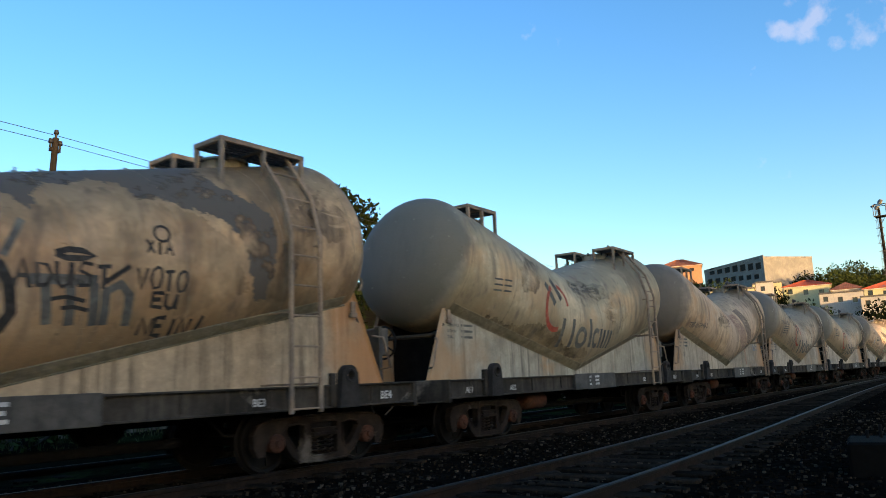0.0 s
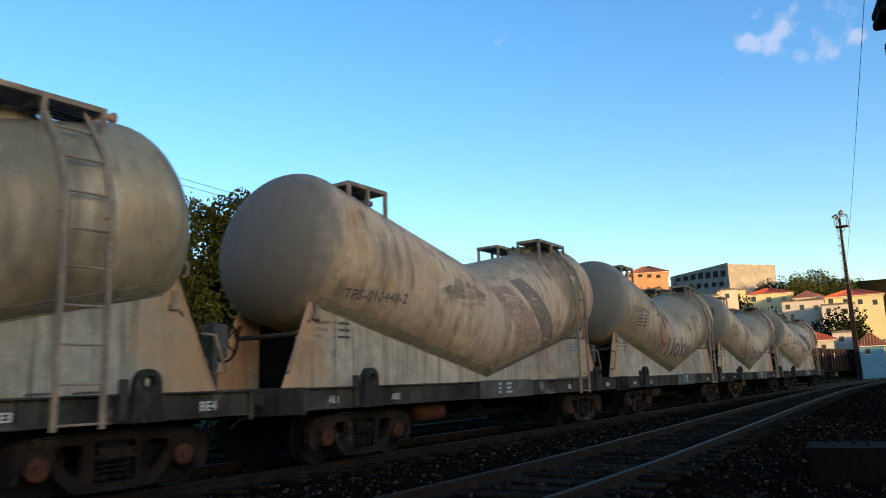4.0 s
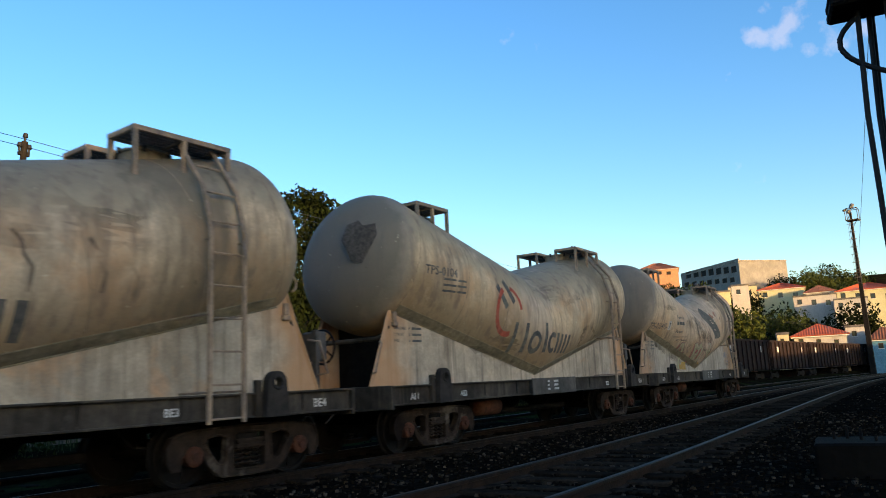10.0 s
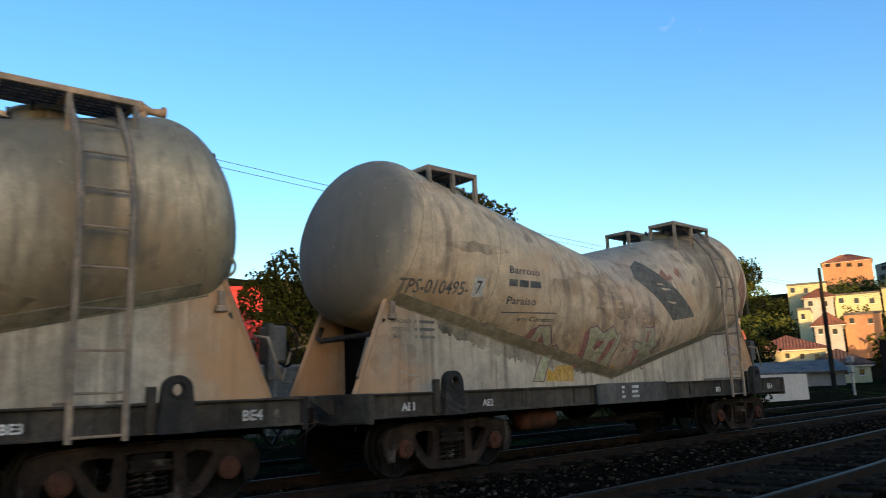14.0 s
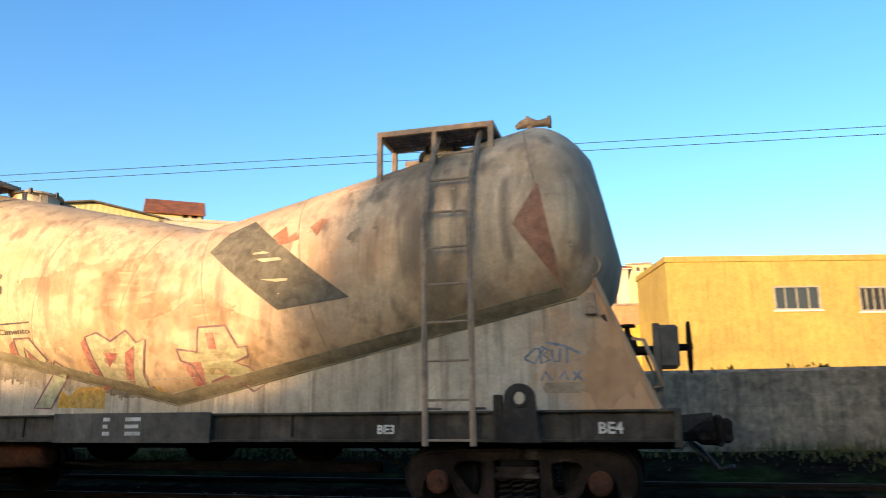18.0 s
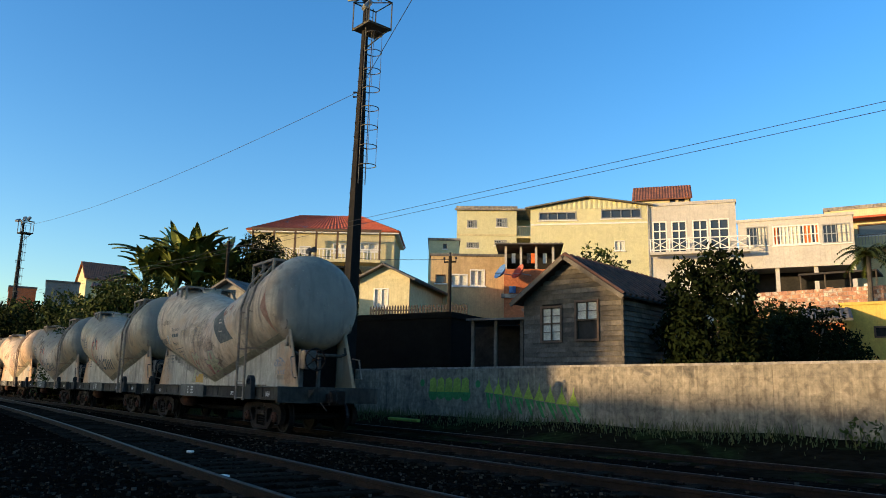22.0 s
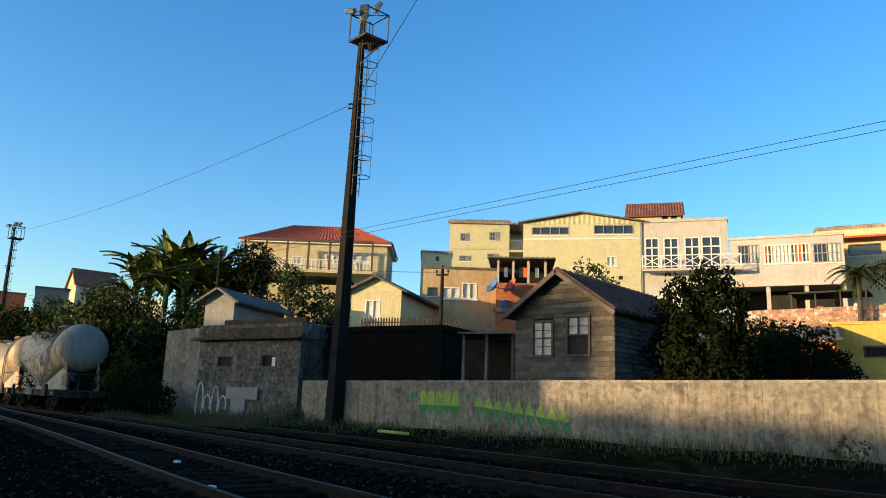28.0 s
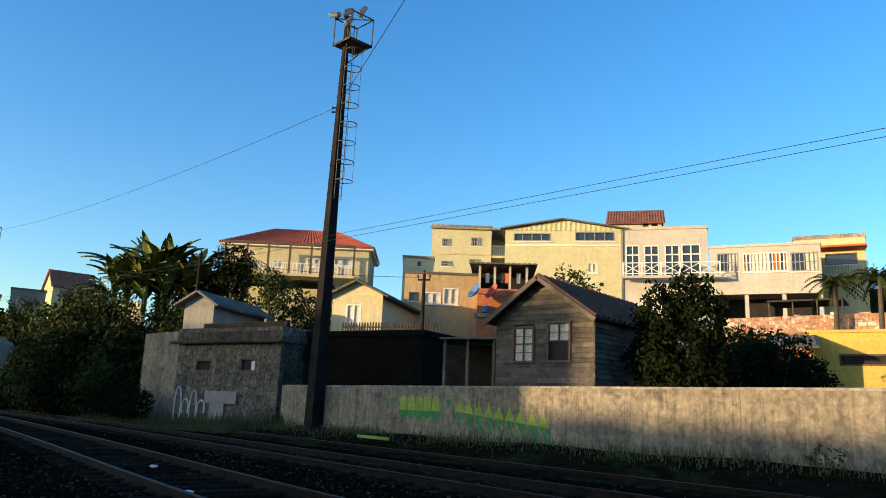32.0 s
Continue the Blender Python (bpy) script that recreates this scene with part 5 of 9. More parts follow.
bubble([(0.22, 1.97), (0.49, 1.93), (0.54, 2.23), (0.91, 2.24), (1.04, 1.97), (1.15, 1.99), (1.15, 1.87), (0.94, 1.80), (1.12, 1.74), (1.25, 1.54), (1.08, 1.44), (0.79, 1.64), (0.59, 1.57), (0.49, 1.45), (0.40, 1.77), (0.25, 1.83)],
       [[(0.63, 2.16), (0.74, 2.16), (0.76, 1.96), (0.65, 1.96)], [(0.26, 1.81), (0.52, 1.81), (0.49, 1.51), (0.39, 1.45)], [(0.69, 1.61), (0.99, 1.64), (1.08, 1.51), (0.78, 1.49)]])
patch(W5, [(-1.92, 1.27), (-1.88, 1.51), (-1.73, 1.42), (-1.58, 1.54), (-1.15, 1.54), (-1.14, 1.25)], M["amber"], "graffiti", 0.004)
patch(W5, [(-0.23, 1.45), (-0.19, 1.53), (-0.06, 1.43), (-0.09, 1.33)], M["amber"], "graffiti", 0.006)
stroke(W5, [(-1.66, 1.72), (-1.20, 1.66), (-0.76, 1.61), (-0.20, 1.61), (0.38, 1.62)], 0.012, M["palepaint"], "scrape", 0.013)
stroke(W5, [(-5.25, 1.50), (-5.02, 1.42), (-4.85, 1.40)], 0.014, M["palepaint"], "scrape", 0.013)
for ln in ([(4.56, 1.76), (4.68, 1.87), (4.80, 1.88), (4.68, 1.70), (4.56, 1.76)], [(4.74, 1.88), (4.76, 1.70), (4.86, 1.74), (4.78, 1.80), (4.85, 1.85), (4.76, 1.90)], [(4.88, 1.86), (4.90, 1.72), (4.97, 1.72), (4.98, 1.87)],
           [(4.82, 1.94), (5.02, 1.90), (5.22, 1.80)], [(5.06, 1.88), (5.06, 1.70)], [(4.75, 1.50), (4.80, 1.60), (4.88, 1.50)], [(4.96, 1.52), (5.02, 1.60), (5.06, 1.50)], [(5.12, 1.60), (5.22, 1.50)], [(5.22, 1.62), (5.12, 1.50)]):
    stroke(W5, ln, 0.032, M["blueink"], "graffiti")
patch(W5, [(4.80, 1.36), (5.20, 1.36), (5.24, 1.42), (5.20, 1.48), (4.80, 1.48), (4.76, 1.42)], M["seam"], "maker_plate", 0.012)


# torn dark crusts and rust flows that set the wagons apart
def blotch(wagon, cx, cz, rx, rz, material, seed, name="stain", gap=0.003):
    rnd = random.Random(seed)
    n = 30
    out = [(cx + rx * math.cos(k * math.tau / n) * rnd.uniform(0.72, 1.12), cz + rz * math.sin(k * math.tau / n) * rnd.uniform(0.6, 1.2)) for k in range(n)]
    return patch(wagon, out, material, name, gap)


blotch(W3, -3.05, 3.52, 0.55, 0.28, M["crust"], 1)
blotch(W3, -2.55, 3.42, 0.40, 0.30, M["crust"], 2)
blotch(W3, -3.9, 3.95, 0.7, 0.15, M["crust"], 3)
blotch(W3, 1.6, 3.15, 1.4, 0.42, M["blush"], 4)
blotch(W3, -5.7, 1.45, 0.22, 0.25, M["blush"], 5)
blotch(W1, 0.9, 3.25, 0.8, 0.25, M["crust"], 6)
blotch(W1, 1.6, 2.75, 0.9, 0.35, M["blush"], 7)
blotch(W1, -0.3, 3.3, 0.45, 0.2, M["crust"], 8)
blotch(W2, 0.4, 2.0, 0.6, 0.35, M["blush"], 9)
blotch(W2, -5.35, 1.6, 0.5, 0.38, M["blush"], 10)
blotch(W2, -1.6, 2.9, 0.9, 0.3, M["crust"], 11)
blotch(W4, 0.8, 3.2, 1.1, 0.25, M["blush"], 12)
blotch(W4, 2.6, 2.2, 0.7, 0.3, M["olivefilm"], 13)
blotch(W4, -2.0, 1.9, 0.8, 0.25, M["olivefilm"], 14)
blotch(W5, -4.0, 3.35, 0.7, 0.10, M["crust"], 15)
blotch(W5, -0.4, 2.75, 0.9, 0.45, M["blush"], 16)
blotch(W5, 0.6, 2.1, 0.9, 0.5, M["blush"], 17)
blotch(W5, -5.3, 1.65, 0.5, 0.42, M["blush"], 18)
blotch(W5, 2.75, 3.25, 0.22, 0.14, M["crust"], 19)
blotch(W5, 3.0, 3.05, 0.14, 0.12, M["crust"], 20)
blotch(W5, 5.5, 1.6, 0.4, 0.4, M["blush"], 21)
blotch(W0, 4.5, 3.6, 0.5, 0.3, M["crust"], 22)


def torn(wagon, outline, material, seed, rough=0.05, gap=0.0035):
    """A crust with a torn, ragged edge."""
    rnd = random.Random(seed)
    out = []
    for (x0, z0), (x1, z1) in zip(outline, outline[1:] + outline[:1]):
        n = max(1, int(math.hypot(x1 - x0, z1 - z0) / 0.07))
        for k in range(n):
            f = k / n
            out.append((x0 + (x1 - x0) * f + rnd.uniform(-rough, rough), z0 + (z1 - z0) * f + rnd.uniform(-rough, rough)))
    poly = np.array(out)
    step = 0.035
    xs, zs = np.arange(poly[:, 0].min(), poly[:, 0].max(), step), np.arange(poly[:, 1].min(), poly[:, 1].max(), step)
    gx, gz = np.meshgrid(xs, zs, indexing="ij")
    inside = np.zeros(gx.shape, bool)
    for (x0, z0), (x1, z1) in zip(poly, np.roll(poly, -1, 0)):
        if z0 != z1:
            inside ^= ((z0 > gz) != (z1 > gz)) & (gx < (x1 - x0) * (gz - z0) / (z1 - z0) + x0)
    bm, known = bmesh.new(), {}

    def corner(i, j):
        if (i, j) not in known:
            x, z = xs[0] + i * step + 0.3 * step * math.sin(7.1 * i + 3.3 * j), zs[0] + j * step + 0.3 * step * math.sin(5.7 * j + 4.1 * i)
            known[i, j] = bm.verts.new((x, tank_side(x, z, gap), z))
        return known[i, j]
    for i, j in zip(*np.nonzero(inside)):
        bm.faces.new((corner(i, j), corner(i + 1, j), corner(i + 1, j + 1), corner(i, j + 1)))
    return part("stain", bm, material, wagon)


torn(W0, [(-2.6, 3.25), (-1.5, 3.25), (-0.9, 3.45), (-0.32, 3.43), (0.04, 3.28), (0.11, 3.17), (0.22, 3.35), (0.45, 3.59), (0.96, 3.71), (1.26, 3.71), (1.42, 3.48), (1.66, 3.56), (1.94, 3.47), (2.34, 3.45), (2.57, 3.32),
          (2.82, 3.11), (3.09, 2.35), (3.32, 2.35), (3.36, 3.0), (3.27, 3.58), (2.81, 3.82), (2.61, 3.93), (2.50, 4.32), (1.5, 4.10), (0.58, 3.92), (0.0, 3.82), (-1.5, 3.80), (-2.6, 3.9)], M["soot"], 41)
torn(W0, [(3.34, 2.40), (3.72, 2.36), (3.80, 3.1), (4.15, 3.65), (4.40, 4.15), (4.05, 3.95), (3.62, 3.55), (3.45, 3.0)], M["crust"], 42, 0.03)
torn(W0, [(-1.2, 2.75), (0.2, 2.0), (1.6, 1.95), (3.0, 2.4), (2.7, 3.1), (2.0, 3.4), (1.0, 3.6), (0.2, 3.2), (-1.0, 3.2)], M["flesh"], 43, 0.08, 0.002)
torn(W1, [(-4.3, 2.45), (-3.7, 2.30), (-3.23, 2.24), (-2.85, 2.27), (-2.53, 2.30), (-2.0, 2.27), (-1.69, 2.22), (-1.45, 2.2), (-1.25, 1.85), (-0.9, 1.8), (-0.27, 1.77), (-0.03, 1.74), (0.02, 1.50), (-0.52, 1.55),
          (-1.83, 1.80), (-2.75, 1.97), (-3.63, 2.18), (-4.3, 2.36)], M["moss"], 44, 0.035)
torn(W1, [(-3.34, 3.1), (-3.2, 2.95), (-2.86, 2.92), (-2.59, 3.03), (-2.41, 3.33), (-2.3, 3.6), (-2.74, 3.75), (-3.3, 3.4)], M["crust"], 45)
torn(W1, [(-0.8, 3.35), (-0.39, 2.86), (0.1, 2.73), (0.87, 3.08), (0.9, 3.35), (0.3, 3.5)], M["crust"], 46)
torn(W1, [(0.1, 1.60), (0.9, 1.95), (1.9, 2.25), (1.9, 2.42), (0.9, 2.15), (0.1, 1.85)], M["flesh"], 47)
torn(W5, [(-4.62, 2.35), (-4.0, 2.28), (-2.76, 1.99), (-1.36, 1.69), (-0.02, 1.44), (-0.42, 1.32), (-1.84, 1.48), (-3.2, 1.72), (-4.38, 2.06)], M["moss"], 51, 0.05)
torn(W5, [(-2.31, 2.99), (-0.41, 3.27), (0.82, 2.55), (1.7, 1.81), (0.55, 1.49), (-1.12, 1.71), (-2.25, 2.35)], M["flesh"], 52, 0.08)


# where the tail's rear sill stands along the line, by the second
TAIL = ((0, 78.5), (2, 70.4), (4, 62.3), (7, 50.2), (9, 41.8), (11, 33.5), (13, 24.8), (15.5, 13.74), (17.5, 5.04), (18, 2.87), (19, -1.48), (20, -5.9), (21, -10.35), (22, -14.8), (24, -23.5), (27, -37.0), (28, -41.3), (30, -49.4), (32, -57.8))
FIT = np.polyfit([a for a, _ in TAIL], [b for _, b in TAIL], 5)


def tail_at(t):
    return float(np.polyval(FIT, t)) + 0.42 * math.exp(-((t - 21.0) / 1.5) ** 2)


def wagon_pose(k, t):
    mid = tail_at(t) - (8 - k) * PITCH - HALF
    (x0, y0, _), (x1, y1, _) = line_at(mid - BOGIE_X), line_at(mid + BOGIE_X)
    return Matrix.LocRotScale(((x0 + x1) / 2, (y0 + y1) / 2, 0), Euler((0, 0, math.atan2(y1 - y0, x1 - x0))), None)


def motions():
    for k, wgn in enumerate(WAGONS):
        walk(wgn, [(t, wagon_pose(k, t)) for t in range(33)])
        sets = [o for o in wgn.children_recursive if o.name.startswith("wheelset")]
        spin = [(i / 10, math.degrees((tail_at(i / 10)) / 0.42)) for i in range(321)]
        for ws in sets:
            x, y, z = ws.location
            walk(ws, [(t, pose(x, y, z, 0, a, 0)) for t, a in spin])
# ---------- ground, tracks ----------


def ground_z(x, y):
    """Flat yard, a low bank up to the wall, then the hillside."""
    m = np.interp(x, GX, GM)
    d = (y - np.interp(x, GX, GY)) / np.hypot(1, m)      # metres beyond the train's track
    z = -0.22 + np.clip((d - 3.2) / 3.5, 0, 1) * 0.62
    back = np.clip(d - np.interp(x, [-15, -7, 60, 110], [7.6, 31, 31, 12]), 0, 400)
    z = z + np.clip(back * 0.185, 0, 13) + np.clip((back - 80) * 0.16, 0, 14)
    far = np.clip((np.hypot(x, y) - 100) / 120, 0, 1)
    z = z + far * np.clip(d - 14, 0, 200) * 0.07
    r = np.hypot(x, y)
    hill = np.interp(r, [70, 85, 105, 135, 165, 190, 210, 232, 300, 900], [0, 0.8, 3, 8.3, 9.8, 13.8, 19.3, 24.6, 27, 30])
    hill = hill * np.clip((d - 10) / 14, 0, 1) * (np.asarray(x) > 50)
    return np.where(hill > 0.3, np.maximum(np.minimum(z, 30.0), hill), np.minimum(z, 30.0))


def build_ground():
    xs = np.concatenate([np.linspace(-1500, -140, 12), np.arange(-130, -60, 5), np.arange(-60, 70, 1.6), np.arange(70, 260, 5), np.linspace(270, 1500, 14)])
    ys = np.concatenate([np.linspace(-1500, -90, 12), np.arange(-80, -30, 5), np.arange(-30, 60, 1.6), np.arange(60, 260, 6), np.linspace(270, 1500, 14)])
    X, Y = np.meshgrid(xs, ys)
    Z = ground_z(X, Y)
    nx = len(xs)
    verts = list(zip(X.ravel().tolist(), Y.ravel().tolist(), Z.ravel().tolist()))
    faces = [(j * nx + i, j * nx + i + 1, (j + 1) * nx + i + 1, (j + 1) * nx + i) for j in range(len(ys) - 1) for i in range(nx - 1)]
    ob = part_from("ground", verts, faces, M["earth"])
    smooth(ob)
    tagged(ob, "earth and weeds rising into a hillside, colour darkened for shade", "ground", kind="structure")


build_ground()


def strip(name, off0, off1, z0, z1, s0, s1, material, step=2.0):
    """A ribbon along the line between two offsets, with its own height."""
    verts, faces = [], []
    n = int((s1 - s0) / step) + 1
    for i in range(n + 1):
        s = s0 + (s1 - s0) * i / n
        for off, z in ((off0, z0), (off0 - 0.5 if off0 < off1 else off0 + 0.5, z1), (off1 + 0.5 if off0 < off1 else off1 - 0.5, z1), (off1, z0)):
            x, y, _ = line_at(s, off)
            verts.append((x, y, z))
        if i:
            b = 4 * i
            for k in range(3):
                faces.append((b - 4 + k, b - 3 + k, b + 1 + k, b + k))
    return part_from(name, verts, faces, material)


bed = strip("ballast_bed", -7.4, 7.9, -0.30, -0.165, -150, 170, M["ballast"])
tagged(bed, "bed of ballast stones under the tracks, coloured near black for shade", "ballast", kind="structure")

TRACKS = ((line_at, 0.0, "straight running track with bright rail heads under the train"), (near_at, 0.0, "near running track with bright rail heads on dark sleepers"), (line_at, -4.6, "rusty siding track beside the concrete wall"))


def build_track(path, off, label, s0, s1):
    tr = thing("railway_track", label, "railway track", kind="structure")
    for side in (-0.835, 0.835):
        for nm, prof, mt in (("rail", [(-0.034, -0.012), (-0.034, -0.05), (-0.01, -0.06), (-0.01, -0.14), (-0.07, -0.155), (-0.07, -0.17), (0.07, -0.17), (0.07, -0.155), (0.01, -0.14), (0.01, -0.06), (0.034, -0.05), (0.034, -0.012)], M["rail"]),
                             ("rail_head", [(-0.034, -0.012), (-0.026, 0.0), (0.026, 0.0), (0.034, -0.012)], M["raildull"] if off < -1 else M["railtop"])):
            verts, faces = [], []
            n = int((s1 - s0) / 1.5)
            for i in range(n + 1):
                s = s0 + (s1 - s0) * i / n
                for o, z in prof:
                    x, y, _ = path(s, off + side + o)
                    verts.append((x, y, z))
                if i:
                    b, c = len(prof) * i, len(prof)
                    for k in range(c - 1):
                        faces.append((b - c + k, b - c + k + 1, b + k + 1, b + k))
            part_from(nm, verts, faces, mt, tr)
    return tr


tracks = [build_track(f, o, l, -140, 165) for f, o, l in TRACKS]


def sleepers():
    rnd = random.Random(4)
    bm = box(-0.12, 0.12, -1.35, 1.35, -0.28, -0.13, 0.015)
    base = mesh_of("sleeper", bm, M["sleeper"])
    for tr, (path, off, _), (s0, s1) in zip(tracks, TRACKS, ((-45, 60), (-50, 70), (-30, 30))):
        s = s0
        while s < s1:
            x, y, a = path(s, off)
            ob = new("sleeper", base)
            ob.parent = tr
            ob.location, ob.rotation_euler = (x, y, rnd.uniform(-0.012, 0.012)), (0, 0, a + rnd.uniform(-0.02, 0.02))
            s += 0.62


def scatter_stones():
    """Loose ballast: small broken stones, thickest by the near tracks."""
    rnd = np.random.RandomState(7)
    verts, faces = [], []
    cube = np.array([(-1, -1, -1), (1, -1, -1), (1, 1, -1), (-1, 1, -1), (-1, -1, 1), (1, -1, 1), (1, 1, 1), (-1, 1, 1)], float)
    quad = ((3, 2, 1, 0), (4, 5, 6, 7), (0, 1, 5, 4), (1, 2, 6, 5), (2, 3, 7, 6), (3, 0, 4, 7))
    n = 42000
    S = np.where(rnd.rand(n) < 0.75, rnd.uniform(-16, 26, n), rnd.uniform(-40, 60, n))
    O = np.where(rnd.rand(n) < 0.8, rnd.uniform(-2.2, 9.0, n), rnd.uniform(-7.5, 9.5, n))
    for i in range(n):
        x, y, _ = line_at(S[i], O[i])
        d = (np.interp(x, GX, NY) - y) / math.hypot(1, np.interp(x, GX, NM))
        if min(abs(abs(O[i]) - 0.835), abs(abs(d) - 0.835)) < 0.09:
            continue
        if math.hypot(x, y) < 2.2:
            continue
        r = rnd.uniform(0.009, 0.027)
        p = cube * r * rnd.uniform(0.6, 1.2, (8, 3))
        a = rnd.uniform(0, 3.14)
        c, s_ = math.cos(a), math.sin(a)
        q = np.stack([p[:, 0] * c - p[:, 1] * s_, p[:, 0] * s_ + p[:, 1] * c, p[:, 2] * 0.8], 1) + (x, y, -0.155 + rnd.uniform(-0.01, 0.012))
        b = len(verts)
        verts.extend(map(tuple, q.tolist()))
        faces.extend(tuple(b + k for k in f) for f in quad)
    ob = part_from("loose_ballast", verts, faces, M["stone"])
    tagged(ob, "loose broken ballast stones between the rails", "gravel", kind="stuff")


scatter_stones()
# ---------- wall along the yard ----------
WALL_M, WALL_Y = -0.27, 17.0


def wall_at(x, out=0.0):
    l = math.hypot(1, WALL_M)
    return x + WALL_M / l * out, WALL_Y + WALL_M * x - out / l


def build_wall():
    wall = thing("wall_yard", "rough concrete yard wall, stained and worn, sprayed with green letters", "wall", kind="structure")
    rnd = random.Random(3)
    x = -24.4
    while x < 22:
        w = 2.9 + rnd.uniform(-0.1, 0.1)
        bm = bmesh.new()
        n = 12
        tops = [1.915 + rnd.uniform(-0.03, 0.02) for _ in range(n + 1)]
        front, back, fb, bb = [], [], [], []
        for i in range(n + 1):
            u = x + (w - 0.001) * i / n
            a, b = wall_at(u, 0.11 + rnd.uniform(-0.008, 0.008)), wall_at(u, -0.11)
            front.append(bm.verts.new((*a, tops[i])))
            back.append(bm.verts.new((*b, tops[i])))
            fb.append(bm.verts.new((*a, -0.1)))
            bb.append(bm.verts.new((*b, -0.1)))
        for i in range(n):
            for q in ((fb[i], fb[i + 1], front[i + 1], front[i]), (front[i], front[i + 1], back[i + 1], back[i]), (back[i], back[i + 1], bb[i + 1], bb[i])):
                bm.faces.new(q)
        bm.faces.new((fb[0], front[0], back[0], bb[0]))
        bm.faces.new((bb[n], back[n], front[n], fb[n]))
        part("wall_panel", bm, M["blockwall"], wall)
        # worn cap
        bm = bmesh.new()
        a0, a1, b0, b1 = wall_at(x, 0.125), wall_at(x + w - 0.001, 0.125), wall_at(x, -0.125), wall_at(x + w - 0.001, -0.125)
        z = 1.885 + rnd.uniform(0, 0.01)
        vs = [bm.verts.new((*p, h)) for h in (z, z + 0.06) for p in (a0, a1, b1, b0)]
        for f in ((3, 2, 1, 0), (4, 5, 6, 7), (0, 1, 5, 4), (1, 2, 6, 5), (2, 3, 7, 6), (3, 0, 4, 7)):
            bm.faces.new([vs[k] for k in f])
        part("wall_cap", bm, M["concrete"], wall)
        x += w

    def blot(points, material, name="spray_paint", out=0.128):
        bm = bmesh.new()
        bm.faces.new([bm.verts.new((*wall_at(u, out), z)) for u, z in points])
        return part(name, bm, material, wall)

    # two bubble-lettered tags in green with lime tops
    for k in range(5):
        u = -16.0 + 0.42 * k
        blot(arc(u, 1.08 + 0.05 * (k % 2), 0.26, 0, 360, 14)[:-1], M["greenpaint"], out=0.122)
        blot([(u - 0.20, 1.12), (u + 0.20, 1.12), (u + 0.18, 1.52), (u + 0.05, 1.62), (u - 0.16, 1.54)], M["limepaint"])
    blot(arc(-16.6, 1.42, 0.13, 0, 360, 10)[:-1], M["greenpaint"])
    blot(arc(-13.7, 1.40, 0.12, 0, 360, 10)[:-1], M["greenpaint"])
    for k in range(9):
        u = -13.2 + 0.43 * k
        lean = 0.04 * k
        blot([(u - 0.20, 1.14 - lean), (u + 0.22, 1.12 - lean), (u + 0.05, 1.46 - lean), (u + 0.02, 1.66 - lean), (u - 0.02, 1.45 - lean)], M["limepaint"])
        blot([(u - 0.14, 1.12 - lean), (u + 0.02, 1.12 - lean), (u + 0.10 + 0.03 * k, 0.62 - lean), (u - 0.03 + 0.03 * k, 0.66 - lean)], M["greenpaint"], out=0.122)
        blot([(u + 0.04, 1.10 - lean), (u + 0.20, 1.10 - lean), (u + 0.16 + 0.02 * k, 0.80 - lean)], M["greenpaint"], out=0.122)


build_wall()


# ---------- houses ----------


def roof_slab(bm, a, b, c, d, thick=0.10, ribs=0.0):
    """A sloping slab: a, b along the eave, c, d along the top."""
    a, b, c, d = (Vector(p) for p in (a, b, c, d))
    n = (b - a).cross(d - a).normalized()
    if n.z < 0:
        n = -n
    k = max(2, 2 * int((b - a).length / ribs)) if ribs else 1
    h = 0.05 if ribs else 0.0
    eave, ridge, lo0, lo1 = [], [], [], []
    for i in range(k + 1):
        t = i / k
        p, q = a.lerp(b, t), d.lerp(c, t)
        up = n * (thick + (h if i % 2 else 0.0))
        eave.append(bm.verts.new(p + up))
        ridge.append(bm.verts.new(q + up))
        lo0.append(bm.verts.new(p))
        lo1.append(bm.verts.new(q))
    for i in range(k):
        bm.faces.new((eave[i], eave[i + 1], ridge[i + 1], ridge[i]))
        bm.faces.new((lo0[i], lo0[i + 1], eave[i + 1], eave[i]))
        bm.faces.new((lo1[i + 1], lo1[i], ridge[i], ridge[i + 1]))
        bm.faces.new((lo0[i + 1], lo0[i], lo1[i], lo1[i + 1]))
    bm.faces.new((lo0[0], eave[0], ridge[0], lo1[0]))
    bm.faces.new((lo0[k], lo1[k], ridge[k], eave[k]))


